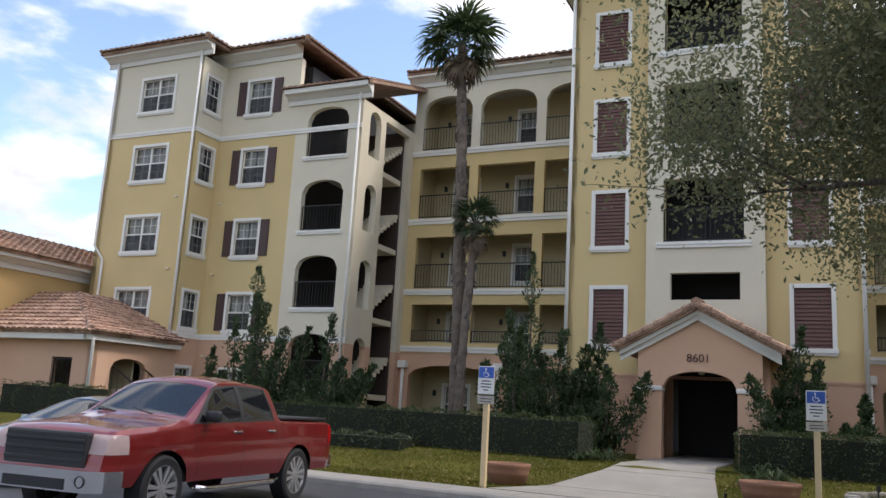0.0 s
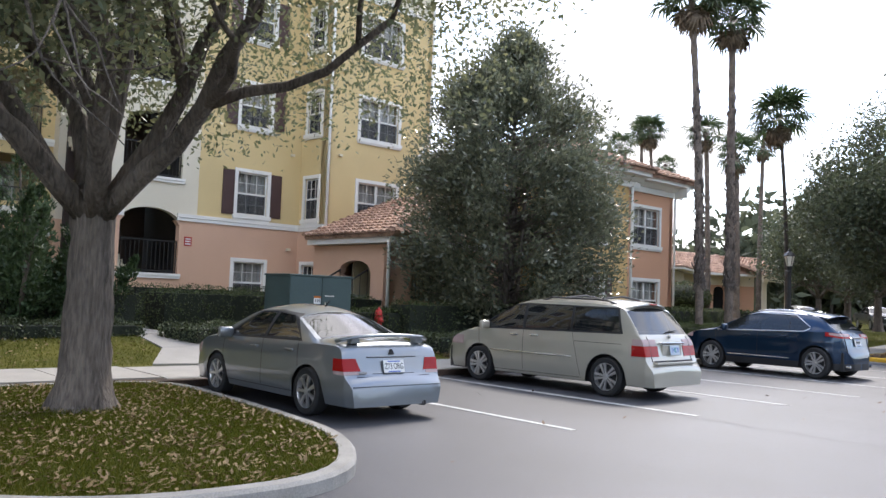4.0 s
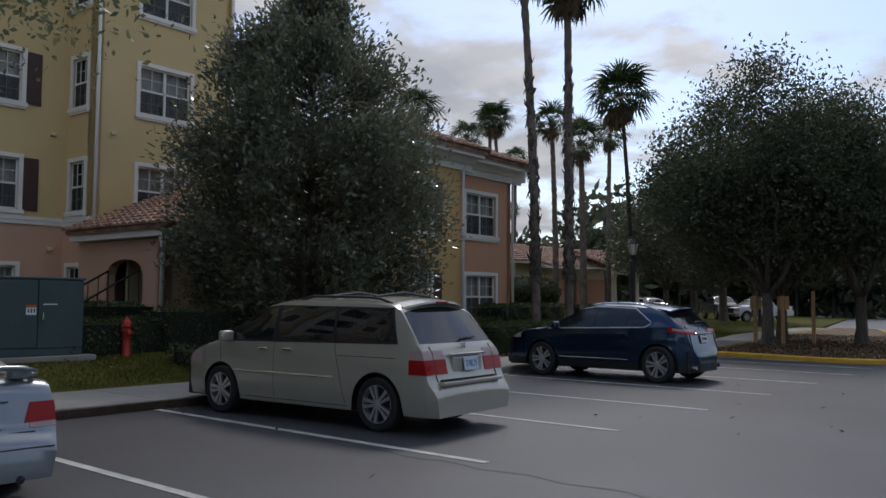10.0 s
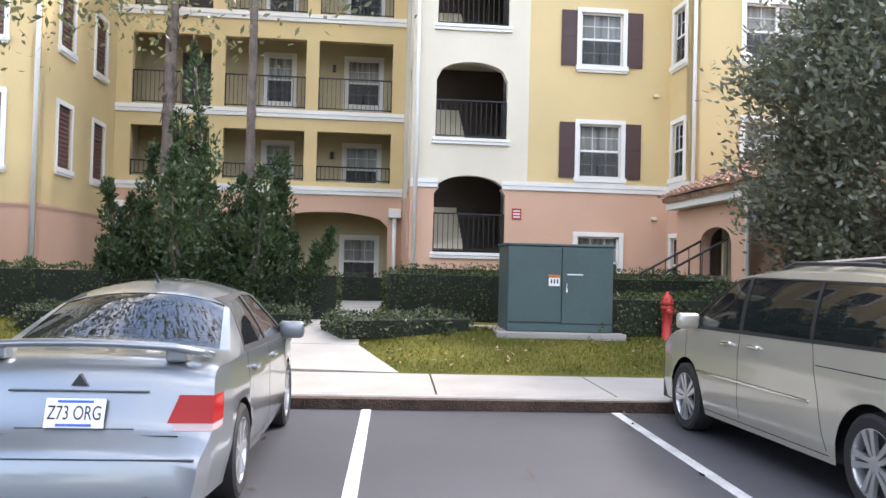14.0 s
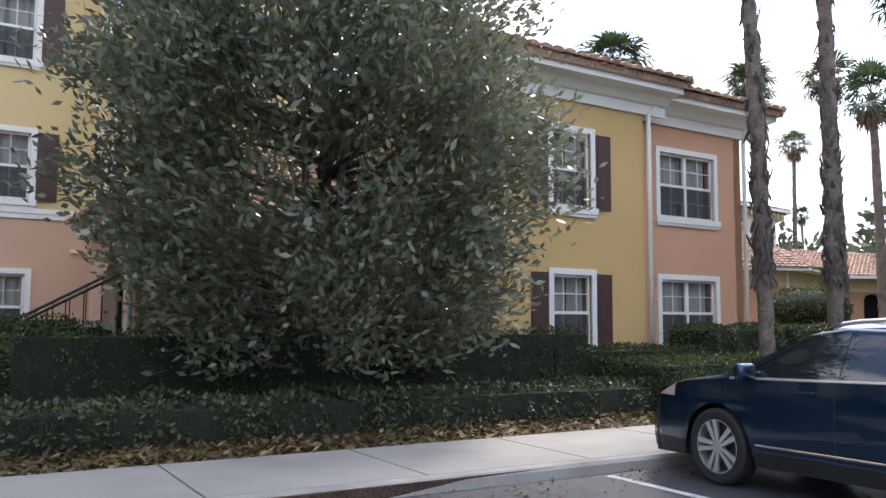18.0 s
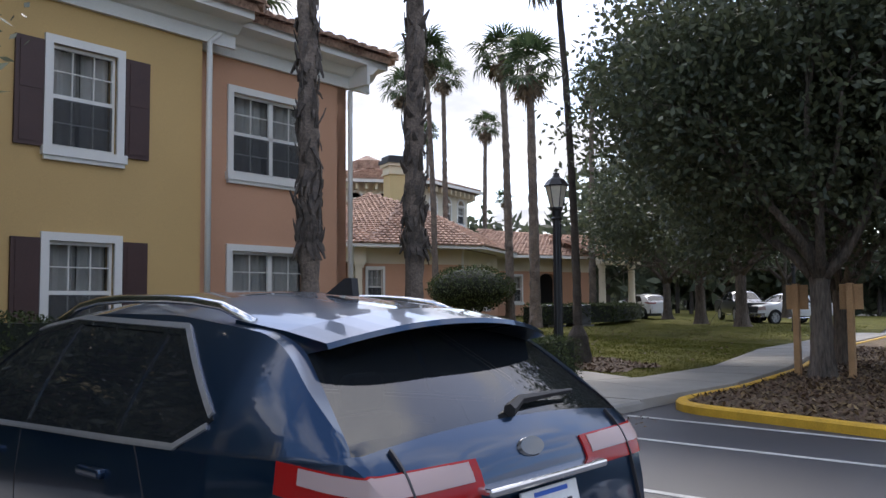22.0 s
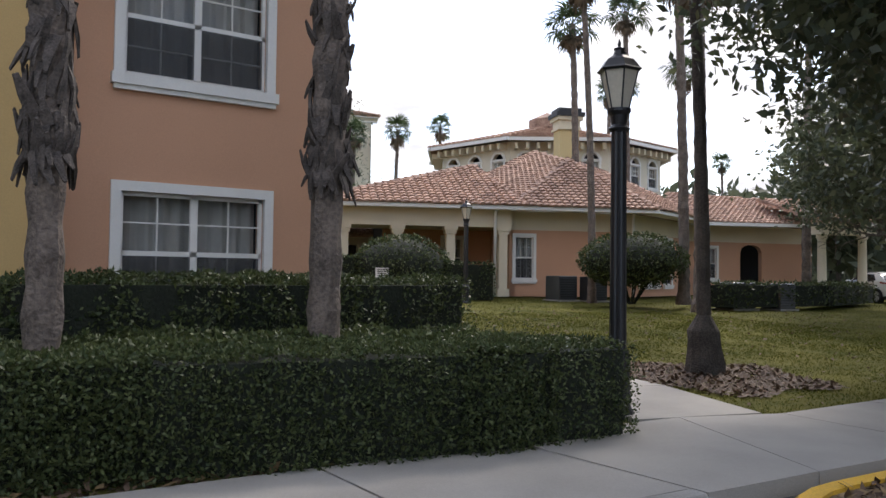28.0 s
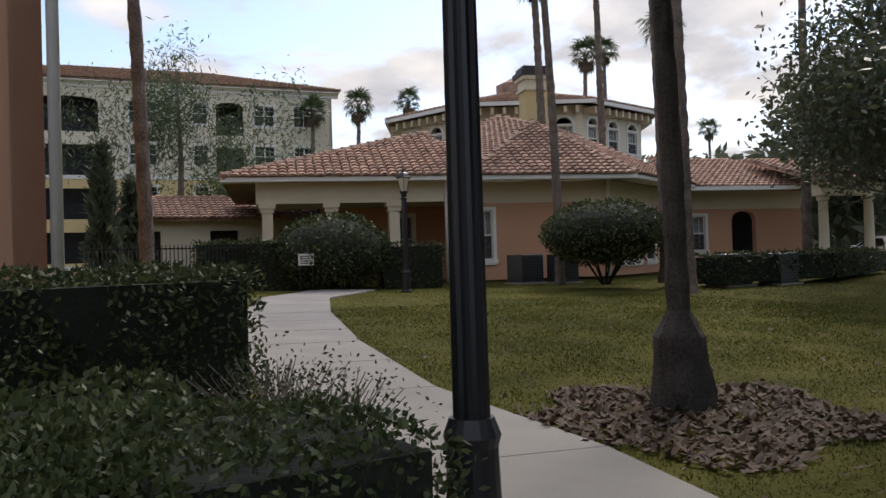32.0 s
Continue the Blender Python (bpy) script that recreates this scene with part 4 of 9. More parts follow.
    def U(a, b):
        return (a - (-10.77), b - (-10.77)) if s > 0 else (-1.87 - 0.0 - b - 0.0, -1.87 - a)
    bays = [U(-10.3, -7.92), U(-7.5, -5.0), U(-4.6, -2.28)]
    arches = [U(-10.2, -6.75), U(-5.95, -2.3)]
    ops = [(a, b, 0.3, 2.75, 0.45) for a, b in arches]
    for a, b in bays:
        ops += [(a, b, 4.15, 5.72, 0), (a, b, 6.4, 8.6, 0), (a, b, 9.44, 11.65, 0), (a, b, 12.48, 14.3, 0.6)]
    wall(block, m, L, [(0.2, 3.7, STUCCO_P), (3.7, 12.2, STUCCO_Y), (12.2, TOP, STUCCO_C)], ops)
    for z in (3.74, 6.12, 9.16, 12.2):
        band(block, m, L, z, 0.24, 0.09, name="floor_band")
    cornice(block, m, L, TOP, ends=(0.3, 0.3))
    roof_face(block, [(x_l - 0.3, FC - 0.55, TOP + 0.55), (x_r + 0.3, FC - 0.55, TOP + 0.55), (x_r + 0.3, 34, TOP + 3.6), (x_l - 0.3, 34, TOP + 3.6)], TILE_B)
    for a, b in bays:
        railing(block, m @ pose(a, 0.1, 4.15), b - a, 0.5)
        for z in (6.4, 9.44, 12.48):
            railing(block, m @ pose(a, 0.1, z), b - a, 1.05, near=s > 0 or z < 10)
    # the walkway's back wall, with doors, windows and wall lamps
    mb = pose(x_l, FC + 1.9, 0)
    bops, items = [], []
    for z in (0.35, 3.45, 6.4, 9.44, 12.48):
        for (a, b), kind in zip(bays, ("door", "small", "wide")):
            c = (a + b) / 2
            if kind == "door":
                bops.append((c - 0.1, c + 0.85, z, z + 2.1, 0))
                items.append(("door", c - 0.1, z, 0.95, 2.1))
            else:
                ww = 0.85 if kind == "small" else 1.1
                bops.append((c - ww / 2 + 0.25, c + ww / 2 + 0.25, z + 0.55, z + 2.1, 0))
                items.append(("win", c - ww / 2 + 0.25, z + 0.55, ww, 1.55))
    wall(block, mb, L, [(0.2, TOP, BALCONY_WALL)], bops, name="balcony_wall")
    for kind, a, z, w_, h_ in items:
        if kind == "door":
            d = part("door", bx(0, w_, 0.05, 0.1, 0, h_), DOOR_AND_SHADE, block)
            d.matrix_basis = mb @ pose(a, 0, z)
            k = bmesh.new()
            lathe(k, [(0.02, 0), (0.03, 0.02), (0.03, 0.05), (0.01, 0.06)], 8)
            kk = part("door_knob", k, CHROME, d)
            kk.matrix_basis = pose(w_ - 0.08, 0.05, 1.0, 90)
        else:
            window(block, mb @ pose(a, 0, z), w_, h_)
        lm = bmesh.new()
        box(lm, -0.06, 0.06, -0.14, 0, 0, 0.24, 0, 0.02)
        o = part("wall_lamp", lm, BLACK_PAINT, block)
        o.matrix_basis = mb @ pose(a - 0.45, 0, z + (1.55 if kind == "door" else 1.1))
    # filler box, its colour the darkness behind the balcony windows
    part("room", bx(x_l + 0.3, x_r - 0.3, FC + 2.6, 33, 0.3, TOP), ROOM_SHADE, block)
    for z in (3.25, 6.2, 9.24, 12.28, TOP - 0.1):
        part("balcony_floor", bx(x_l + 0.01, x_r - 0.01, FC + 0.251, FC + 1.899, z, z + 0.18), BALCONY_CEIL, block)
    for xx in ((x_l + 0.05, x_l + 0.25), (x_r - 0.25, x_r - 0.05)):
        part("balcony_end", bx(*xx, FC + 0.251, FC + 1.899, 0.3, TOP), BALCONY_WALL, block)
    for xx in (-10.55, -6.35, -2.1):
        b = bmesh.new()
        box(b, X(xx) - 0.2, X(xx) + 0.2, FC - 0.3, FC - 0.02, 3.05, 3.35, 0, 0.03)
        part("rain_box", b, TRIM, block)
        downspout(block, [(X(xx), FC - 0.15, 3.1), (X(xx), FC - 0.15, 0.4)], 0.07)


mirrored(wing)


def entrance_block():
    x0, x1 = -19.23, -10.77
    m = pose(x0, FB, 0)
    L = x1 - x0
    def u(x):
        return x - x0
    heads = [5.5 + 3.05 * i for i in range(4)]
    ops = []
    for h in heads:
        ops += [(u(-18.36), u(-17.4), h - 1.8, h - 0.1, 0), (u(-12.6), u(-11.64), h - 1.8, h - 0.1, 0)]
    wall(block, m, L, [(0.2, 2.75, STUCCO_P), (2.75, TOP, STUCCO_Y)], ops + [(u(-15.95), u(-14.05), 0.2, 3.6, 0), (u(-16.2), u(-13.8), 4.9, TOP - 0.3, 0)])
    for o in ops:
        window(block, m @ pose(o[0], 0, o[2]), o[1] - o[0], o[3] - o[2], blind=True)
    band(block, m, L, 2.72, 0.1, 0.03, STUCCO_P)
    # the cream middle strip with its dark openings
    mm = pose(-16.68, FB - 0.35, 0)
    ops = [(0.72, 2.68, 5.02, 5.82, 0)] + [(0.5, 2.8, z, z + 1.95, 0) for z in (6.75, 9.8, 12.85)]
    wall(block, mm, 3.36, [(3.0, TOP, STUCCO_C)], ops)
    for z in (6.75, 9.8, 12.85):
        band(block, mm @ pose(0.3, 0, 0), 2.7, z - 0.18, 0.18, 0.09, name="sill")
        railing(block, mm @ pose(0.5, 0.1, z), 2.3, 1.05)
    # filler boxes painted as the unlit depth of the entrance block
    part("room", bx(-16.6, -13.4, FB + 1.2, 30, 3.0, TOP), ROOM_SHADE, block)
    part("room", bx(x0 + 0.3, -16.7, FB + 0.9, 30, 0.3, TOP), ROOM_SHADE, block)
    part("room", bx(-13.3, x1 - 0.3, FB + 0.9, 30, 0.3, TOP), ROOM_SHADE, block)
    for z in (6.5, 9.5, 12.6):
        part("landing", bx(-16.6, -13.4, FB - 0.09, FB + 1.2, z - 0.1, z), BALCONY_CEIL, block)
    cornice(block, m, L, TOP)
    hip_roof(block, x0, x1, FB, 34, TOP + 0.55, material=TILE_B, over=0.6)
    for xs, mr in ((x1, pose(x1, FB, 0, 0, 0, 90)), (x0, pose(x0, FC, 0, 0, 0, -90))):
        L2 = FC - FB
        o2 = []
        for h in heads:
            for c in (1.15, 3.9):
                o2.append((c, c + 0.95, h - 1.7, h - 0.1, 0))
        wall(block, mr, L2, [(0.2, 2.75, STUCCO_P), (2.75, TOP, STUCCO_Y)], o2)
        for o in o2:
            window(block, mr @ pose(o[0], 0, o[2]), 0.95, o[3] - o[2], blind=True)
        band(block, mr, L2, 2.72, 0.1, 0.03, STUCCO_P)
        cornice(block, mr, L2, TOP, ends=(0.5, 0))
    downspout(block, [(x1 - 0.05, FB - 0.12, TOP + 0.3), (x1 - 0.05, FB - 0.12, 0.4)], 0.06)
    downspout(block, [(x0 + 0.05, FB - 0.12, TOP + 0.3), (x0 + 0.05, FB - 0.12, 0.4)], 0.06)
    for xx in (-12.05, -17.9):
        part("wall_lamp", bx(xx - 0.07, xx + 0.07, FB - 0.12, FB, 2.95, 3.1, 0.02), BLACK_PAINT, block)


entrance_block()

# The entrance porch
PY = 15.8
porch = thing("entrance_porch", label="peach stucco entrance porch with an arched opening and tiled gable", category="porch")
porch.matrix_basis = BUILD
m = pose(-16.35, PY, 0)
wall(porch, m, 3.1, [(0.2, 3.25, STUCCO_P)], [(0.62, 2.5, 0.2, 2.35, 0.45)], 0.35)
bm = bmesh.new()
extrude_poly(bm, [(-16.35, 3.25), (-13.25, 3.25), (-13.25, 3.35), (-14.8, 4.25), (-16.35, 3.35)], "y", PY, PY + 0.35)
part("gable", bm, STUCCO_P, porch)
for xa in (-16.35, -13.5):
    part("side_wall", bx(xa, xa + 0.25, PY + 0.351, FB - 0.01, 0.2, 3.3), STUCCO_P, porch)
for sgn in (-1, 1):
    bm = bmesh.new()
    xe = -14.8 + sgn * 2.0
    for d0, d1, t0, t1 in ((0.0, 0.16, 0.0, -0.1), (0.16, 0.3, 0.0, -0.05)):
        extrude_poly(bm, [(-14.8, 4.42 - d0), (xe, 3.32 - d0), (xe, 3.32 - d1), (-14.8, 4.42 - d1)], "y", PY - 0.1 - (0.12 if d0 == 0 else 0.0), PY + 0.01)
    part("bargeboard", bm, TRIM, porch)
    part("capital", bx(-14.8 + sgn * 1.25 - 0.33, -14.8 + sgn * 1.25 + 0.33, PY - 0.06, PY + 0.4, 2.28, 2.4, 0.02), TRIM, porch)
    part("plinth", bx(-14.8 + sgn * 1.25 - 0.32, -14.8 + sgn * 1.25 + 0.32, PY - 0.04, PY + 0.4, 0.2, 0.62), STUCCO_P, porch)
    a = (-14.8, PY - 0.35, 4.5)
    b = (-14.8, FB, 4.5)
    c, d = (xe + sgn * 0.12, PY - 0.35, 3.36), (xe + sgn * 0.12, FB, 3.36)
    roof_face(porch, [c, d, b, a][::1] if sgn > 0 else [d, c, a, b], TILE_B, single=True)
ridge(porch, (-14.8, PY - 0.4, 4.52), (-14.8, FB, 4.52), TILE_B)
for sgn in (-1, 1):
    ridge(porch, (-14.8 + sgn * 2.12, PY - 0.33, 3.36), (-14.8, PY - 0.33, 4.5), TILE_B, 0.11)
part("ceiling_lamp", bx(-14.87, -14.73, PY + 0.5, PY + 0.64, 2.75, 2.95, 0.02), FROST, porch)


def lettering(text, size, m, material, parent=None, name="lettering", depth=0.01):
    c = bpy.data.curves.new(name, "FONT")
    c.body, c.size, c.extrude = text, size, depth
    c.align_x, c.align_y = "CENTER", "CENTER"
    o = bpy.data.objects.new(name, c)
    scene.collection.objects.link(o)
    dg = bpy.context.evaluated_depsgraph_get()
    me = bpy.data.meshes.new_from_object(o.evaluated_get(dg))
    bpy.data.objects.remove(o)
    me.materials.clear()
    me.materials.append(material)
    ob = new(name, me)
    ob.parent, ob.matrix_basis = parent, m
    return ob


lettering("8601", 0.3, pose(-14.8, PY - 0.015, 3.13, 90), SHUTTER, porch, "house_number")
# flat near-black panel painted as the darkness inside the entrance
door_in = part("doorway_shade", bx(-15.9, -14.1, FB + 0.9, FB + 1.0, 0.3, 3.5), ROOM_SHADE, porch)

# The stair halls beside the ends, mirrored
def stair_hall(X, s):
    e = thing("stair_hall", label="small peach stair hall with an arch and a clay tile roof", category="stair hall")
    e.matrix_basis = BUILD
    x0 = 4.85
    xa, xb = sorted((X(x0), X(10.6)))
    y0 = 14.6
    m = pose(xa, y0, 0)
    wall(e, m, xb - xa, [(0.2, 3.1, STUCCO_P)], [((0.9 if s > 0 else xb - xa - 1.9), (1.9 if s > 0 else xb - xa - 0.9), 1.4, 2.5, 0)])
    railing(e, m @ pose(0.9 if s > 0 else xb - xa - 1.9, 0.1, 1.4), 1.0, 1.05)
    L = FB - y0
    ms = pose(X(x0), FB, 0, 0, 0, -90) if s > 0 else pose(X(x0), y0, 0, 0, 0, 90)
    a = L - 2.6 if s > 0 else 0.9
    wall(e, ms, L, [(0.2, 3.1, STUCCO_P)], [(a, a + 1.7, 0.3, 2.2, 0.4)])
    part("back_wall", bx(xa + 0.5, xb - 0.5, y0 + 2.4, y0 + 2.5, 0.3, 3.0), BALCONY_WALL, e)
    part("fascia", bx(X(x0) - 0.3, X(x0) + 0.3, y0 - 0.35, FB - 0.02, 3.12, 3.34), TRIM, e)
    part("fascia", bx(xa - 0.0, xb, y0 - 0.45, y0 + 0.02, 3.1, 3.3), TRIM, e)
    ex, rx = X(x0 - 0.42), X(8.3)
    zr = 3.4 + 3.87 * 0.42
    f = [(ex, FB, 3.4), (ex, y0 - 0.55, 3.4), (rx, y0 + 2.2, zr), (rx, FB, zr)] if s > 0 else [(ex, y0 - 0.55, 3.4), (ex, FB, 3.4), (rx, FB, zr), (rx, y0 + 2.2, zr)]
    roof_face(e, f)
    g = [(ex, y0 - 0.55, 3.4), (X(10.6), y0 - 0.55, 3.4), (X(10.6), y0 + 2.2, zr), (rx, y0 + 2.2, zr)]
    if s < 0:
        g = [(X(10.6), y0 - 0.55, 3.4), (ex, y0 - 0.55, 3.4), (rx, y0 + 2.2, zr), (X(10.6), y0 + 2.2, zr)]
    roof_face(e, g)
    g = [(rx, y0 + 2.2, zr), (X(10.6), y0 + 2.2, zr), (X(10.6), FB, zr), (rx, FB, zr)]
    if s < 0:
        g = [g[1], g[0], g[3], g[2]]
    roof_face(e, g)
    ridge(e, (ex, y0 - 0.55, 3.43), (rx, y0 + 2.2, zr + 0.03))
    downspout(e, [(X(x0 - 0.3), y0 - 0.3, 3.15), (X(x0 - 0.12), y0 - 0.12, 2.85), (X(x0 - 0.12), y0 - 0.12, 0.4)], 0.055)
    # the flight outside the arch
    for q in range(7):
        xq = sorted((X(x0 - 0.1 - 0.3 * q), X(x0 - 0.4 - 0.3 * q)))
        part("step", bx(*xq, y0 + 1.0, y0 + 2.4, 0.2, 1.5 - q * 0.17), CONCRETE, e)
    for yy in (y0 + 0.98, y0 + 2.42):
        hr = part("handrail", tube(bmesh.new(), [(X(x0 - 0.05), yy, 2.3), (X(x0 - 2.3), yy, 1.05)], 0.03, 6), RAIL, e)
        for q in range(9):
            f_ = q / 8
            xq = x0 - 0.05 - 2.25 * f_
            part("baluster", tube(bmesh.new(), [(X(xq), yy, 2.3 - 1.25 * f_), (X(xq), yy, 1.5 - 1.2 * f_)], 0.012, 5), RAIL, hr)


mirrored(stair_hall)

# ---------------------------------------------------------------- the two-storey wing (and its mirror far left)
def low_wing(X, s):
    e = thing("two_storey_wing", label="two-storey stucco wing in ochre and salmon with white windows", category="building")
    e.matrix_basis = BUILD
    # ochre front
    y1, y2 = 12.67, 13.1
    xa, xb = sorted((X(10.65), X(14.55)))
    m = pose(xa, y1, 0)
    w0 = 1.42 if s > 0 else 3.9 - 1.42 - 0.98
    ops = [(w0, w0 + 0.98, 0.95, 2.42, 0), (w0, w0 + 0.98, 3.75, 5.24, 0)]
    wall(e, m, 3.9, [(0.1, 5.85, STUCCO_O)], ops)
    for o in ops:
        window(e, m @ pose(o[0], 0, o[2]), 0.98, o[3] - o[2])
        shutter(e, m @ pose(o[0] - 0.13 - 0.4, 0, o[2] - 0.02), 0.4, 1.52)
        shutter(e, m @ pose(o[1] + 0.13, 0, o[2] - 0.02), 0.4, 1.52)
    cornice(e, m, 3.9, 5.85, 0.6, 0.6, (0.5, 0.6))
    # salmon front
    xa, xb = sorted((X(14.551), X(18.25)))
    m = pose(xa, y2, 0)
    w0 = 0.93 if s > 0 else xb - xa - 0.93 - 1.78
    ops = [(w0, w0 + 1.78, 0.98, 2.44, 0), (w0, w0 + 1.78, 3.82, 5.26, 0)]
    wall(e, m, xb - xa, [(0.1, 5.85, STUCCO_S)], ops)
    for o in ops:
        window(e, m @ pose(o[0], 0, o[2]), 1.78, o[3] - o[2], True)
    cornice(e, m, xb - xa, 5.85, 0.6, 0.6, (0.3, 0.6))
    # sides and back
    ms = pose(X(18.25), y2, 0, 0, 0, 90) if s > 0 else pose(X(18.25), 26, 0, 0, 0, -90)
    wall(e, ms, 26 - y2, [(0.1, 5.85, STUCCO_S)])
    cornice(e, ms, 26 - y2, 5.85, 0.6, 0.6, (0.6, 0))
    ms = pose(X(10.65), 26, 0, 0, 0, -90) if s > 0 else pose(X(10.65), y1, 0, 0, 0, 90)
    wall(e, ms, 26 - y1, [(0.1, 5.85, STUCCO_O)])
    cornice(e, ms, 26 - y1, 5.85, 0.6, 0.6, (0, 0.6))
    for a, b, c in ((10.95, 14.5, y1 + 0.9), (14.5, 17.95, y2 + 0.9)):
        xa, xb = sorted((X(a), X(b)))
        part("room", bx(xa, xb, c, 25.9, 0.2, 5.8), ROOM_SHADE, e)
    xa, xb = sorted((X(10.65), X(14.55)))
    hip_roof(e, xa, xb, y1, 26, 6.47, 0.4, over=0.72)
    xa, xb = sorted((X(13.5), X(18.25)))
    hip_roof(e, xa, xb, y2, 26, 6.47, 0.4, over=0.72)
    downspout(e, [(X(15.1), y2 - 0.5, 6.3), (X(14.62), y1 - 0.1, 5.85), (X(14.62), y1 - 0.1, 0.3)], 0.05)
    downspout(e, [(X(18.6), y2 - 0.1, 6.2), (X(18.32), y2 - 0.05, 5.8), (X(18.32), y2 - 0.05, 0.3)], 0.05)
    downspout(e, [(X(10.55), y1 - 0.08, 5.9), (X(10.55), y1 - 0.08, 0.3)], 0.05)


mirrored(low_wing)

# ---------------------------------------------------------------- the clubhouse across the lawn
CLUB = pose(33.23, 29.58, -0.08, 0, 0, -22)
club = thing("clubhouse", label="low peach clubhouse with cream columns and clay tile roofs", category="building")
club.matrix_basis = CLUB
GZ = 0.8
for x in (0.12, -1.98, -4.05, -6.1):
    b = bmesh.new()
    box(b, x - 0.17, x + 0.17, -0.17, 0.17, GZ, 3.3)
    box(b, x - 0.24, x + 0.24, -0.24, 0.24, GZ, GZ + 0.3)
    box(b, x - 0.22, x + 0.22, -0.22, 0.22, 3.22, 3.36)
    box(b, x - 0.27, x + 0.27, -0.27, 0.27, 3.36, 3.5)
    part("column", b, CREAM_TRIM, club)
downspout(club, [(-0.25, -0.5, 4.2), (-0.25, -0.3, 3.9), (-0.25, -0.3, GZ)], 0.06)
part("entablature", bx(-6.45, 0.45, -0.22, 0.22, 3.5, 4.22), CREAM_TRIM, club)
part("entablature", bx(-6.45, -6.1, 0.22, 4.0, 3.5, 4.22), CREAM_TRIM, club)
part("porch_ceiling", bx(-6.4, 0.4, 0.22, 3.3, 3.55, 3.62), CREAM_TRIM, club)
wall(club, pose(-4.2, 3.3, 0), 4.7, [(GZ, 4.2, STUCCO_S)], [(0.7, 1.5, 1.5, 3.2, 0), (2.6, 3.4, 1.5, 3.2, 0)])
for u in (0.7, 2.6):
    window(club, pose(-4.2 + u, 3.3, 1.5), 0.8, 1.7)
wall(club, pose(0.5, 0.35, 0), 5.35, [(GZ, 3.45, STUCCO_S), (3.45, 4.2, CREAM_TRIM)], [(0.25, 1.0, 1.5, 3.2, 0)])
window(club, pose(0.75, 0.35, 1.5), 0.75, 1.7)
wall(club, pose(0.5, 3.3, 0, 0, 0, -90), 2.95, [(GZ, 4.2, STUCCO_S)])
wall(club, pose(5.85, 0.35, 0, 0, 0, 44), 6.0, [(GZ, 3.45, STUCCO_S), (3.45, 4.2, CREAM_TRIM)], [(0.5, 1.4, 1.3, 3.3, 0), (1.75, 2.65, 1.3, 3.3, 0), (3.4, 4.3, 1.3, 3.3, 0)])
for u in (0.5, 1.75, 3.4):
    window(club, pose(5.85, 0.35, 0, 0, 0, 44) @ pose(u, 0, 1.3), 0.9, 2.0)
downspout(club, [(5.7, 0.1, 4.2), (5.7, 0.2, 3.9), (5.7, 0.2, GZ)], 0.06)
part("room", bx(-3.9, 5.5, 4.4, 12, GZ, 4.1), ROOM_SHADE, club)
part("room", bx(1.7, 5.5, 1.4, 12, GZ, 4.1), ROOM_SHADE, club)
for a, b in (((-7.5, -0.75), (6.4, -0.75)), ((6.4, -0.75), (11.0, 3.75))):
    d = math.degrees(math.atan2(b[1] - a[1], b[0] - a[0]))
    L = math.hypot(b[0] - a[0], b[1] - a[1])
    g = part("gutter", bx(0, L, -0.02, 0.14, 4.16, 4.32, 0.02), TRIM, club)
    g.matrix_basis = pose(a[0], a[1], 0, 0, 0, d)
    g = part("soffit", bx(0, L, 0.14, 0.95, 4.2, 4.26), TRIM, club)
    g.matrix_basis = pose(a[0], a[1], 0, 0, 0, d)
AP, BP = (-0.15, 4.0, 6.4), (4.4, 4.6, 6.95)
E0 = 4.32
roof_face(club, [(-7.5, -0.75, E0), (1.1, -0.75, E0), AP])
roof_face(club, [(-7.5, 10, E0), (-7.5, -0.75, E0), AP, (-0.15, 8, 6.4)])
roof_face(club, [(6, 12, E0), (-7.5, 10, E0), (-0.15, 8, 6.4)])
roof_face(club, [(0.4, -0.75, E0), (6.4, -0.75, E0), BP])
roof_face(club, [(6.4, -0.75, E0), (11.0, 3.75, E0), (8.2, 9, 6.95), BP])
roof_face(club, [(-2.6, 4.0, 4.6), (0.4, -0.75, E0), BP, (4.4, 9, 6.95)])
roof_face(club, [(11, 3.75, E0), (11, 14, E0), (8.2, 9, 6.95)])
for p, q in (((-7.5, -0.75, E0), AP), ((6.4, -0.75, E0), BP), (AP, (-0.15, 8, 6.4)), (BP, (8.2, 9, 6.95)), ((0.9, -0.75, E0), AP)):
    ridge(club, p, q)
# right-hand part and its portico
wall(club, pose(10.3, 5.4, 0, 0, 0, 8), 8.0, [(GZ, 3.4, STUCCO_S), (3.4, 4.2, CREAM_TRIM)], [(1.4, 2.2, 1.6, 3.1, 0), (3.6, 4.9, GZ, 2.9, 0.4)])
window(club, pose(10.3, 5.4, 0, 0, 0, 8) @ pose(1.4, 0, 1.6), 0.8, 1.5)
part("room", bx(10.6, 18, 8, 14, GZ, 4.1), ROOM_SHADE, club)
roof_face(club, [(9.5, 4.6, E0), (19.5, 5.6, E0), (17, 10, 6.0), (12, 10, 6.0)])
roof_face(club, [(19.5, 5.6, E0), (20, 14, E0), (17, 10, 6.0)])
ridge(club, (19.5, 5.6, E0), (17, 10, 6.0))
part("gutter", bx(9.5, 19.6, 4.7, 4.9, 4.14, 4.3), TRIM, club)
for x, y in ((16.6, 3.4), (18.6, 3.2)):
    b = bmesh.new()
    lathe(b, [(0.28, GZ - 0.3), (0.28, GZ + 0.2), (0.22, GZ + 0.25), (0.19, 3.5), (0.26, 3.6), (0.26, 3.75)], 14, x, y)
    part("column", b, CREAM_TRIM, club, smooth=True)
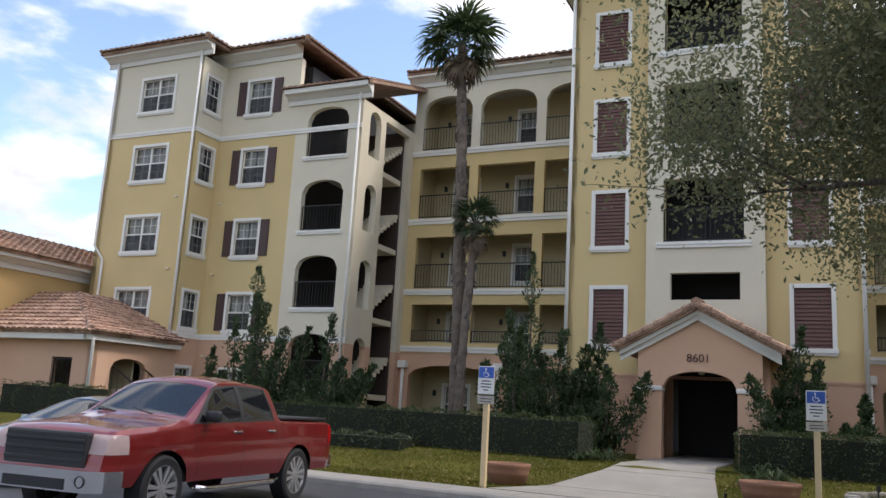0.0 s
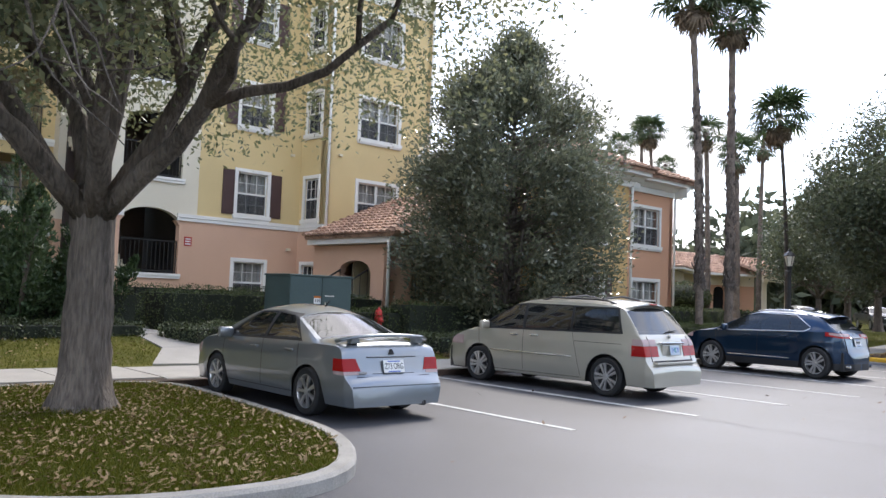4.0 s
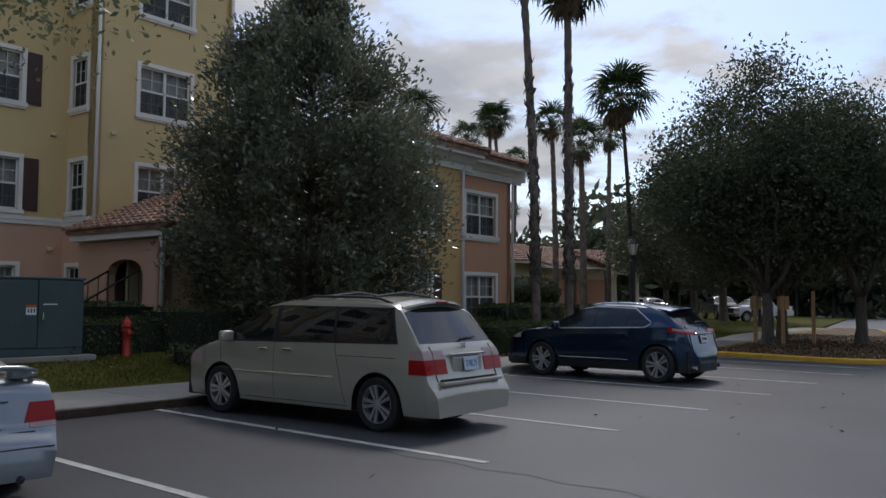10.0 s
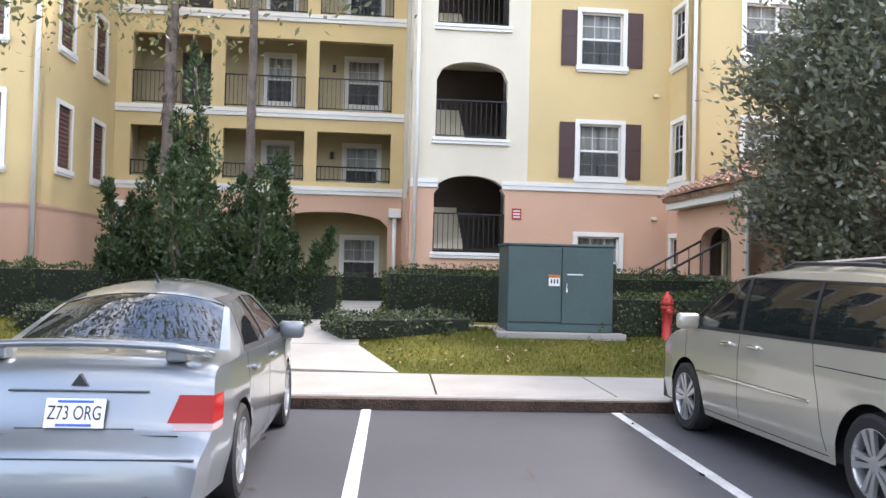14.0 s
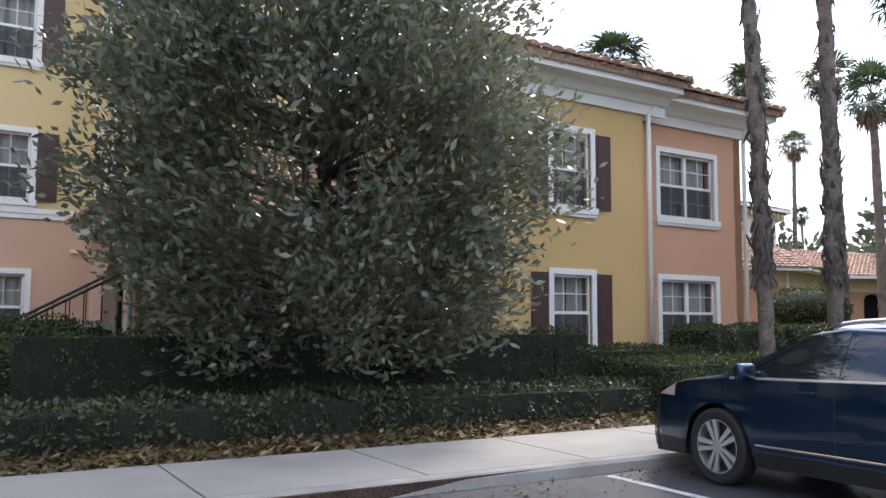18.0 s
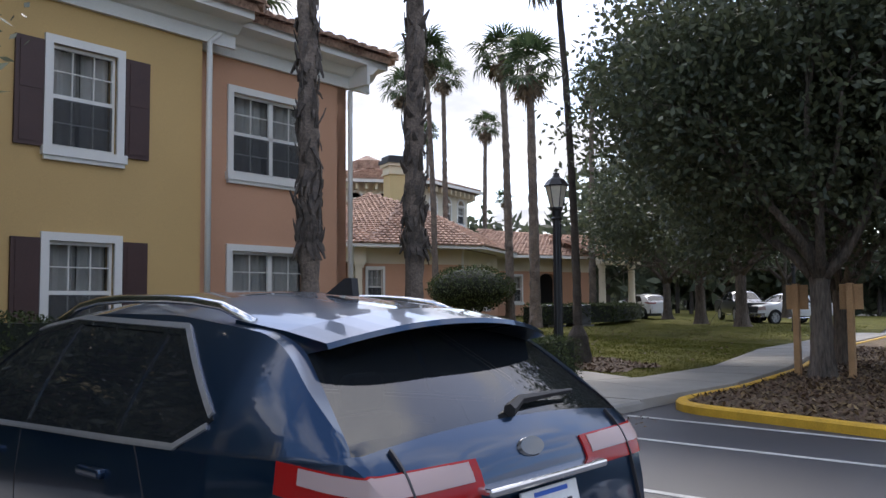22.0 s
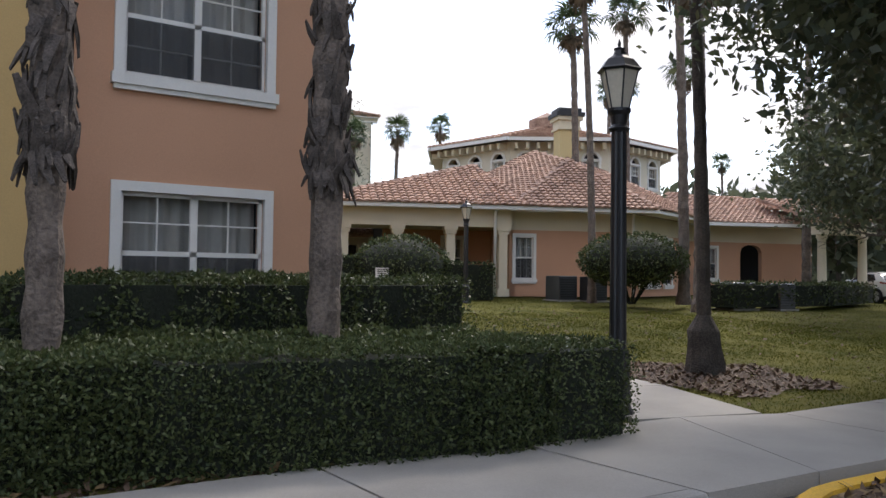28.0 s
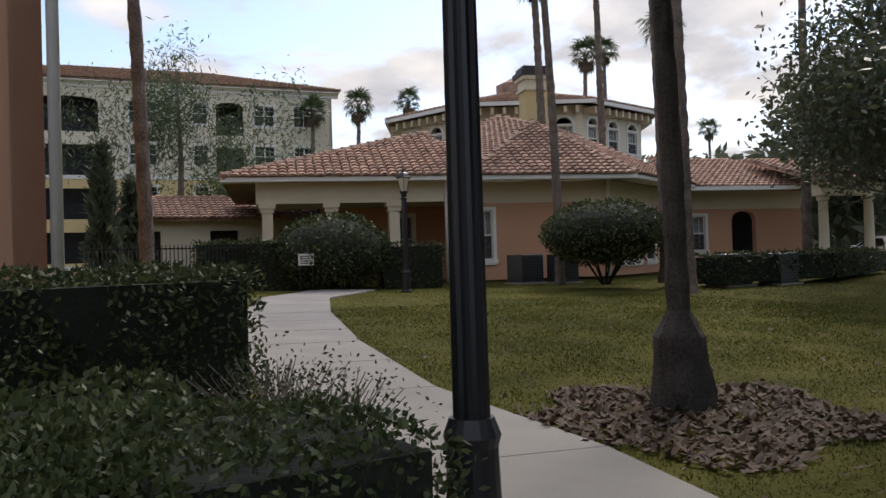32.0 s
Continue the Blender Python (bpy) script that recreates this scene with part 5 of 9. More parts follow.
part("entablature", bx(16.3, 19.2, 3.0, 3.9, 3.75, 4.3), CREAM_TRIM, club)
roof_face(club, [(16, 2.7, 4.35), (19.6, 2.7, 4.35), (19.6, 8, 5.8), (16, 8, 5.8)])
# the tall eight-sided hall behind it
hall = thing("clubhouse_hall", label="eight-sided upper hall with arched windows and a tile roof", category="building")
hall.matrix_basis = pose(49.1, 45.6, -0.55, 0, 0, 10.8)
R8 = 7.35
corner = [(R8 * math.cos(math.pi / 8 + i * math.pi / 4), R8 * math.sin(math.pi / 8 + i * math.pi / 4)) for i in range(8)]
for i in range(8):
    (ax, ay), (bx_, by_) = corner[i - 1], corner[i]
    L = math.hypot(bx_ - ax, by_ - ay)
    ang = math.degrees(math.atan2(by_ - ay, bx_ - ax))
    mm = pose(ax, ay, 0, 0, 0, ang)
    us = [L * (k + 0.5) / 3 - 0.45 for k in range(3)]
    wall(hall, mm, L, [(2.4, 9.9, STUCCO_C)], [(u, u + 0.9, 7.6, 8.8, 0.45) for u in us])
    for u in us:
        window(hall, mm @ pose(u, 0, 7.6), 0.9, 1.2)
        a_ = bmesh.new()
        n = 10
        for k in range(n):
            t0, t1 = math.pi * k / n, math.pi * (k + 1) / n
            extrude_poly(a_, [(u + 0.45 + r * math.cos(t), 8.8 + r * math.sin(t)) for r, t in ((0.45, t0), (0.6, t0), (0.6, t1), (0.45, t1))], "y", -0.05, 0.02)
        o = part("arch_trim", a_, TRIM, hall)
        o.matrix_basis = mm
    for k in range(9):
        o = part("eave_bracket", bx(-0.08, 0.08, -0.7, 0, 9.4, 9.75), CREAM_TRIM, hall)
        o.matrix_basis = mm @ pose(L * (k + 0.5) / 9, 0, 0)
    k = 1 + 0.95 / R8
    roof_face(hall, [(ax * k, ay * k, 10.0), (bx_ * k, by_ * k, 10.0), (0, 0, 11.9)], l=0.5, w=0.36)
    ridge(hall, (bx_ * k, by_ * k, 10.0), (0, 0, 11.95))
    part("gutter", bx(-0.2, L + 0.6, -0.95, -0.8, 9.82, 10.02), TRIM, hall).matrix_basis = mm
part("room", lathe(bmesh.new(), [(6.0, 2.5), (6.0, 9.8)], 8), ROOM_SHADE, hall)
lath = lathe(bmesh.new(), [(1.2, 11.8), (1.2, 12.4), (0.1, 12.9)], 8)
part("roof_vent", lath, TILE, hall)
chim = thing("chimney", 42.57, 36.28, -0.15, -22, "tall yellow stucco chimney with a moulded cap", "chimney")
part("shaft", bx(-0.52, 0.52, -0.52, 0.52, 0.1, 9.3), STUCCO_Y, chim)
for z0, z1, r in ((9.3, 9.42, 0.62), (9.42, 9.8, 0.56), (9.8, 9.98, 0.68), (9.98, 10.2, 0.76), (10.2, 10.42, 0.62)):
    part("cap_moulding", bx(-r, r, -r, r, z0, z1), CREAM_TRIM if z1 < 10.1 else PLASTIC, chim)

# ---------------------------------------------------------------- the apartment block beyond it
far = thing("far_apartment_building", label="distant five-storey cream and yellow apartment block with dark balconies", category="building")
far.matrix_basis = pose(19.65, 69.60, -2.0, 0, 0, -10.2)
heads = [3.4 + 3.05 * i for i in range(5)]
ops, wins = [], []
for h in heads:
    for u, w_ in ((2.2, 1.5), (12.2, 1.8), (16.6, 1.0), (21.0, 1.5), (24.0, 1.5)):
        ops.append((u, u + w_, h - 1.7, h - 0.2, 0))
        wins.append((u, w_, h - 1.7))
    for u, w_ in ((6.0, 4.2), (18.2, 2.0)):
        ops.append((u, u + w_, h - 2.5, h - 0.35, 0.3 if h > 14 else 0))
wall(far, pose(0, 0, 0), 27, [(0.5, 3.6, STUCCO_P), (3.6, 9.8, STUCCO_Y), (9.8, 16.2, STUCCO_C)], ops)
for u, w_, z in wins:
    window(far, pose(u, 0, z), w_, 1.5, w_ > 1.2, curtain=False)
for h in heads:
    for u, w_ in ((6.0, 4.2), (18.2, 2.0)):
        railing(far, pose(u, 0.1, h - 2.5), w_, 1.05)
wall(far, pose(27, 0, 0, 0, 0, 90), 16, [(0.5, 3.6, STUCCO_P), (3.6, 9.8, STUCCO_Y), (9.8, 16.2, STUCCO_C)])
part("room", bx(0.3, 26.7, 1.6, 15, 0.5, 16), ROOM_SHADE, far)
cornice(far, pose(0, 0, 0), 27, 16.2)
band(far, pose(0, 0, 0), 27, 9.8, 0.25, 0.08)
band(far, pose(0, 0, 0), 27, 3.5, 0.25, 0.08)
hip_roof(far, 0, 27, 0, 16, 16.75, 0.3, TILE_B)
# the low pavilion by the pool
pav = thing("pool_pavilion", label="small tile-roofed pavilion with pale walls behind a fence", category="pavilion")
pav.matrix_basis = pose(29.75, 41.16, 0, 0, 0, -9.2)
wall(pav, pose(-5, 0, 0), 10, [(0.9, 3.4, STUCCO_C)], [(1, 2, 1.5, 3, 0), (4, 5.2, 1.0, 3.0, 0), (7, 8, 1.5, 3, 0)])
part("room", bx(-4.7, 4.7, 0.5, 4, 0.9, 3.4), ROOM_SHADE, pav)
hip_roof(pav, -5, 5, 0, 4, 3.5, 0.4)

# ---------------------------------------------------------------- plants
def branches(bm, rng, start, direction, length, radius, depth, ends, spread=0.6, lift=0.12, seg=8):
    """Limbs that fork and taper; the ends of the twigs are gathered in ends."""
    pts, radii = [Vector(start)], [radius]
    d = Vector(direction).normalized()
    n = 5
    for i in range(n):
        d = (d + Vector(rng.normal(size=3)) * 0.16 + Vector((0, 0, lift * 0.4))).normalized()
        pts.append(pts[-1] + d * length / n)
        radii.append(radius * (1 - 0.5 * (i + 1) / n))
    tube(bm, pts, radii, seg)
    if depth == 0:
        ends += [tuple(p) for p in pts[2:]]
        return
    k = 3 if depth > 1 else 4
    for j in range(k):
        i = n if j == 0 else int(rng.integers(2, n + 1))
        side = Vector(rng.normal(size=3))
        side = (side - d * side.dot(d)).normalized()
        nd = (d + side * spread * rng.uniform(0.6, 1.4) + Vector((0, 0, lift))).normalized()
        branches(bm, rng, pts[i], nd, length * rng.uniform(0.6, 0.8), max(radii[i] * 0.72, 0.006), depth - 1, ends, spread, lift, max(4, seg - 2))


def trunk_bark(bm, rng, base, height, r0, r1, seg=18, flare=1.6):
    """A trunk with ridged bark and roots that flare."""
    rings = []
    n = 14
    for i in range(n + 1):
        t = i / n
        z = height * t
        r = (r0 + (r1 - r0) * t) * (1 + (flare - 1) * math.exp(-z / 0.28))
        ring = []
        for k in range(seg):
            a = 2 * math.pi * k / seg
            q = r * (1 + 0.07 * math.sin(k * 2.7 + z * 2.1) + 0.05 * rng.normal()) * (1 + 0.15 * math.exp(-z / 0.25) * math.sin(5 * a + 1))
            ring.append(bm.verts.new((base[0] + q * math.cos(a), base[1] + q * math.sin(a), base[2] + z)))
        rings.append(ring)
    for a, b in zip(rings, rings[1:]):
        for k in range(seg):
            bm.faces.new((a[k], a[(k + 1) % seg], b[(k + 1) % seg], b[k]))
    bm.faces.new(rings[-1])


def oak(x, y, z, h_fork, r, limbs, n_leaf, seed, crown, leaf=0.1, material=None, label="", group="", density=0.42, squash=None, depth=3):
    rng = np.random.default_rng(seed)
    e = thing("oak_tree", x, y, z, 0, label or "live oak with furrowed grey bark and a wide dark green crown", "tree", group)
    bm = bmesh.new()
    trunk_bark(bm, rng, (0, 0, -0.1), h_fork + 0.1, r, r * 0.85)
    ends = []
    for az, el, ln in limbs:
        a = radians(az)
        c = math.cos(radians(el))
        d = (math.cos(a) * c, math.sin(a) * c, math.sin(radians(el)))
        branches(bm, rng, (0.12 * math.cos(a), 0.12 * math.sin(a), h_fork - 0.25), d, ln, r * 0.52, depth, ends, 0.75, 0.06)
    part("trunk", bm, BARK, e, smooth=True)
    P = np.array(ends)
    cx, cy, cz, rx, ry, rz = crown
    q = ((P - [cx, cy, cz]) / [rx, ry, rz])
    P = P[(q ** 2).sum(1) < 1.25]
    base = P[rng.integers(0, len(P), n_leaf)]
    pts = base + rng.normal(size=(n_leaf, 3)) * density
    extra = n_leaf // 3
    u = rng.normal(size=(extra // 12, 3))
    u /= np.linalg.norm(u, axis=1)[:, None]
    shell = np.array([cx, cy, cz]) + u * np.array([rx, ry, rz]) * rng.uniform(0.6, 0.94, (len(u), 1))
    shell = np.repeat(shell, 12, 0) + rng.normal(size=(len(u) * 12, 3)) * 0.3
    pts = np.concatenate([pts, shell])
    lo = cz - rz * (0.78 + 0.2 * np.sin(pts[:, 0] * 1.3) * np.cos(pts[:, 1] * 1.1))
    pts = pts[pts[:, 2] > lo]
    leaves("crown", pts, leaf, leaf * 0.5, material or OAK_LEAF, e, rng, 0.0)
    return e


oak(-7.30, 4.20, 0.10, 2.5, 0.27, [(160, 42, 3.3), (292, 40, 3.1), (250, 50, 2.9), (85, 58, 3.0), (120, 66, 3.0), (318, 60, 2.8), (200, 34, 2.8), (50, 76, 3.2), (170, 48, 3.4)], 135000, 3, (0.0, 0.0, 6.6, 7.0, 5.8, 4.0), 0.092, density=0.39, depth=3)
for i, (x, y, hf, s) in enumerate(((26.92, 6.78, 1.9, 11), (25.58, 3.61, 2.0, 12), (23.16, 6.04, 2.1, 13))):
    oak(x, y, 0.1, hf, 0.19, [(a + 17 * i, 52, 2.5) for a in (0, 70, 140, 210, 290)] + [(40, 78, 3.3), (200, 72, 3.2)], 46000, s, (0, 0, 5.5, 4.4, 4.4, 3.9), 0.16, OAK_LEAF_DARK, "small oak with a dense rounded dark crown in a kerbed bed", "oaks in the kerbed bed", 0.4)
for i, (x, y) in enumerate(((46.08, 20.53), (38.81, 15.47), (36.14, 12.74), (51.97, 16.71))):
    oak(x, y, 0.7, 2.0, 0.2, [(a + 31 * i, 45, 2.4) for a in (0, 90, 180, 270)] + [(40, 75, 2.6)], 15000, 30 + i, (0, 0, 5.2, 4.6, 4.6, 3.3), 0.2, OAK_LEAF_DARK, "oak with a loose dark crown on the lawn", "oaks on the lawn", 0.55)


def magnolia(x, y, z, h, r, n, seed):
    rng = np.random.default_rng(seed)
    e = thing("magnolia_tree", x, y, z, 0, "broad magnolia with large glossy dark green leaves down to the ground", "tree")
    bm = bmesh.new()
    ends = []
    for k in range(4):
        a = 2 * math.pi * k / 4 + 0.4
        tube(bm, [(0.05 * math.cos(a), 0.05 * math.sin(a), -0.1), (0.25 * math.cos(a), 0.25 * math.sin(a), 1.2), (0.4 * math.cos(a), 0.4 * math.sin(a), h * 0.45)], [0.09, 0.07, 0.05], 8)
    tube(bm, [(0, 0, -0.1), (0.05, 0.02, h * 0.5), (0, 0, h * 0.95)], [0.12, 0.08, 0.02], 10)
    N = 260
    for k in range(N):
        t = rng.uniform(0.06, 0.98)
        zz = h * t
        rr = r * (math.sin(math.pi * min(1, (t + 0.16) / 1.12)) ** 0.75)
        a = rng.uniform(0, 2 * math.pi)
        q = rr * rng.uniform(0.75, 1.08)
        tip = (q * math.cos(a), q * math.sin(a), zz + 0.3)
        tube(bm, [(0.0, 0, max(0.3, zz - 0.5)), (tip[0] * 0.5, tip[1] * 0.5, zz - 0.1), tip], [0.035, 0.02, 0.006], 5)
        ends += [Vector(tip).lerp(Vector((tip[0] * 0.5, tip[1] * 0.5, zz - 0.1)), s) for s in (0, 0.25, 0.5, 0.8)]
    part("trunk", bm, BARK, e, smooth=True)
    P = np.array([tuple(p) for p in ends])
    pts = P[rng.integers(0, len(P), n)] + rng.normal(size=(n, 3)) * 0.24
    pts = pts[pts[:, 2] > 0.35]
    out = pts * [1, 1, 0.2]
    out /= np.linalg.norm(out, axis=1)[:, None] + 1e-6
    leaves("crown", pts, 0.15, 0.066, MAGNOLIA_LEAF, e, rng, 0.25, out)
    return e


magnolia(6.85, 11.4, 0.45, 8.6, 3.3, 92000, 5)


def hedge(name, path, width, height, z, n, label, material=None, leaf=0.06, core=True, group="", category="hedge", rough=0.08):
    """A clipped hedge along a line: a core painted dark as inner shade, under a skin of small leaves."""
    rng = np.random.default_rng(abs(hash((round(path[0][0] * 7), round(path[0][1] * 7)))) % 9999)
    e = thing(name, path[0][0], path[0][1], z, 0, label, category, group)
    ox, oy = path[0]
    bm = bmesh.new()
    pts = []
    segs = list(zip(path, path[1:]))
    total = sum(math.hypot(b[0] - a[0], b[1] - a[1]) for a, b in segs)
    for (ax, ay), (bx_, by_) in segs:
        L = math.hypot(bx_ - ax, by_ - ay)
        dx, dy = (bx_ - ax) / L, (by_ - ay) / L
        w = width / 2
        k = max(3, int(n * L / total))
        s = rng.uniform(-w * 0.6, L + w * 0.6, k)
        peri = 2 * height + 2 * w
        q = rng.uniform(0, peri, k)
        side = np.where(q < height, -w, np.where(q < height + 2 * w, q - height - w, w))
        up = np.where(q < height, q, np.where(q < height + 2 * w, height, peri - q))
        bump = rough * (np.sin(s * 3.1) * np.cos(up * 4 + side * 3) + np.sin(s * 7.7 + side * 5))
        cornering = np.clip(1 - (np.clip(up / height - 0.75, 0, 1) * 0.5), 0.8, 1)
        side = side * cornering + bump * np.sign(side)
        up = up + bump * 0.6
        end = rng.uniform(size=k) < (w / (L + 2 * w))
        s = np.where(end, np.where(rng.uniform(size=k) < 0.5, -w * 0.7, L + w * 0.7), s)
        side = np.where(end, rng.uniform(-w, w, k), side)
        up = np.where(end, rng.uniform(0, height, k), up)
        side = side + rng.normal(size=k) * 0.03
        pts.append(np.stack([ax - ox + dx * s - dy * side, ay - oy + dy * s + dx * side, up], 1))
        # solid core whose colour is the shade behind the leaves
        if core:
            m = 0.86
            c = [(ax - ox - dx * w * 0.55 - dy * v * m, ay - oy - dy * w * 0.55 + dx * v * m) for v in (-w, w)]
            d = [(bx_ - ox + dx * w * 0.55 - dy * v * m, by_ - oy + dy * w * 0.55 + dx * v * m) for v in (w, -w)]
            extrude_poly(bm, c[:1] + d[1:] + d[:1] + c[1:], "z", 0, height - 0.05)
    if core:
        part("inside", bm, HEDGE_SHADE, e)
    else:
        bm.free()
    P = np.concatenate(pts)
    P = P[P[:, 2] > 0.01]
    leaves("leaves", P, leaf, leaf * 0.55, material or HEDGE_LEAF, e, rng, 0.25)
    return e


def juniper(x, y, z, h, r, seed, n=9000, label="", group="twisted junipers"):
    """A Hollywood juniper: twisted upright plumes of scale leaves."""
    rng = np.random.default_rng(seed)
    e = thing("juniper", x, y, z, 0, label or "dark green juniper with twisted upright plumes", "shrub", group)
    allp, outs = [], []
    plumes = 13
    for k in range(plumes):
        a = rng.uniform(0, 2 * math.pi)
        q = r * math.sqrt(rng.uniform(0.0, 1.0)) if k else 0.0
        top = h * (1.0 if k == 0 else rng.uniform(0.4, 0.95) * (1 - 0.35 * q / r))
        bend = rng.uniform(-0.5, 0.5, 2) * 0.5
        p = [np.array([0.2 * q * math.cos(a), 0.2 * q * math.sin(a), 0.0]), np.array([0.8 * q * math.cos(a), 0.8 * q * math.sin(a), top * 0.45]), np.array([q * math.cos(a) + bend[0], q * math.sin(a) + bend[1], top])]
        part("stem", tube(bmesh.new(), [tuple(v) for v in p], [0.06, 0.035, 0.01], 6), BARK, e, smooth=True)
        m = int(n / plumes)
        t = rng.uniform(0.12, 1, m)
        c = ((1 - t) ** 2)[:, None] * p[0] + (2 * t * (1 - t))[:, None] * p[1] + (t ** 2)[:, None] * p[2]
        w = (0.27 * r * np.sin(np.pi * np.clip(t, 0, 1) ** 0.75) ** 0.6 + 0.05)
        knots = 0.58 + 0.42 * np.sin(t * 26 + k * 1.7 + np.arctan2(c[:, 1], c[:, 0]))
        g = rng.normal(size=(m, 3)) * [1, 1, 0.5]
        g /= np.linalg.norm(g, axis=1)[:, None]
        c = c + g * (w * knots * rng.uniform(0.5, 1, m))[:, None]
        allp.append(c)
        outs.append(g * 0.6 + [0, 0, 0.9])
    P, O = np.concatenate(allp), np.concatenate(outs)
    ok = P[:, 2] > 0.05
    leaves("foliage", P[ok], 0.115, 0.05, JUNIPER_LEAF, e, rng, 0.2, O[ok])
    return e


for i, (x, y, h, r) in enumerate(((-5.85, 13.2, 4.5, 1.5), (-4.6, 13.3, 2.3, 0.9), (-7.0, 13.35, 2.9, 0.85), (-12.6, 15.4, 3.2, 1.1), (-11.0, 15.0, 1.7, 0.7), (-19.3, 14.6, 5.0, 1.3), (-17.4, 14.8, 3.2, 1.2), (-29.0, 14.6, 4.9, 1.5), (-26.2, 14.6, 3.4, 1.3), (-10.3, 14.2, 1.5, 0.7), (-31.2, 15.0, 2.4, 0.9))):
    juniper(x, y, 0.45, h * 1.1, r * 1.3, 60 + i, 21000)

HL = "clipped dark green hedge with small glossy leaves"
hedge("hedge", [(-9.8, 12.6), (-7.0, 12.9), (-3.8, 13.4)], 1.1, 0.95, 0.42, 9000, HL, group="hedges before the block")
hedge("hedge", [(-13.1, 12.4), (-9.8, 12.6)], 1.2, 0.95, 0.42, 6000, HL, group="hedges before the block")
hedge("hedge", [(-2.2, 14.2), (4.2, 14.9)], 1.1, 0.95, 0.48, 8000, HL, group="hedges before the block")
hedge("hedge", [(-2.0, 16.6), (4.0, 17.0)], 0.9, 1.05, 0.5, 5000, HL, group="hedges before the block")
hedge("hedge", [(-28.5, 12.6), (-22.0, 12.5), (-17.3, 12.4)], 1.3, 1.0, 0.42, 12000, HL, group="hedges before the block")
hedge("hedge", [(-10.4, 20.6), (-2.6, 22.2)], 0.9, 0.75, 0.5, 4000, HL, group="hedges before the block")
hedge("hedge", [(-37.5, 12.6), (-34.5, 12.8)], 1.3, 1.1, 0.42, 3500, HL, group="hedges before the block")
LS = "low spreading grey-green shrub along the lawn"
hedge("low_shrub", [(-7.8, 11.4), (-4.2, 11.9)], 1.1, 0.35, 0.40, 4500, LS, HEDGE_LEAF_B, 0.07, group="low shrubs", category="shrub")
hedge("low_shrub", [(-3.0, 11.0), (-1.6, 11.7)], 1.0, 0.33, 0.40, 2600, LS, HEDGE_LEAF_B, 0.07, group="low shrubs", category="shrub")
hedge("low_shrub", [(-26.5, 11.2), (-21.5, 11.3)], 1.1, 0.35, 0.40, 4000, LS, HEDGE_LEAF_B, 0.07, group="low shrubs", category="shrub")
hedge("low_shrub", [(1.4, 11.9), (4.4, 12.2)], 1.5, 0.7, 0.42, 5000, "loose dark green shrub beside the transformer", HEDGE_LEAF, 0.07, group="low shrubs", category="shrub")
hedge("low_shrub", [(2.9, 9.9), (7.0, 9.95), (11.2, 9.95)], 1.15, 0.5, 0.1, 12000, "low dark green shrubs along the pavement with litter", HEDGE_LEAF_B, 0.075, group="low shrubs", category="shrub", rough=0.09)
hedge("hedge", [(3.2, 11.5), (7.5, 11.6), (11.4, 11.7)], 0.9, 1.0, 0.35, 9000, HL, group="hedges before the block")
# hedges before the two-storey wing, seen close
hedge("hedge", [(11.86, 9.75), (14.48, 9.52), (17.60, 9.08), (18.45, 9.07)], 1.25, 0.82, 0.1, 84000, "broad clipped hedge of small dark leaves beside the pavement", HEDGE_LEAF, 0.042, rough=0.04)
hedge("hedge", [(14.58, 11.58), (17.36, 12.02), (19.14, 12.43)], 1.0, 1.22, 0.2, 26000, "clipped hedge under the window of the salmon wing", HEDGE_LEAF, 0.055)
hedge("hedge", [(12.21, 10.76), (15.22, 10.61), (17.95, 10.14)], 1.5, 0.78, 0.12, 26000, "broad clipped hedge of small dark leaves round the palms", HEDGE_LEAF, 0.06)
hedge("hedge", [(11.17, 11.61), (14.18, 11.46)], 0.8, 0.85, 0.2, 8000, HL)


def bare_shrub(x, y, z, seed):
    rng = np.random.default_rng(seed)
    e = thing("thin_shrub", x, y, z, 0, "thin shrub of bare grey twigs by the path", "shrub", "thin shrubs")
    bm = bmesh.new()
    for k in range(70):
        a = rng.uniform(0, 2 * math.pi)
        q = rng.uniform(0.1, 0.55)
        h = rng.uniform(0.45, 0.75)
        tube(bm, [(0.1 * math.cos(a), 0.1 * math.sin(a), 0), (q * 0.5 * math.cos(a), q * 0.5 * math.sin(a), h * 0.6), (q * math.cos(a + 0.3), q * math.sin(a + 0.3), h)], [0.008, 0.006, 0.003], 4)
    part("twig_tangle", bm, PALM_BARK_G, e)
    pts = rng.normal(size=(900, 3)) * [0.3, 0.3, 0.15] + [0, 0, 0.5]
    leaves("leaves", pts[pts[:, 2] > 0.1], 0.035, 0.02, HEDGE_LEAF_B, e, rng)


bare_shrub(19.36, 10.61, 0.12, 1)
bare_shrub(19.39, 11.32, 0.15, 2)


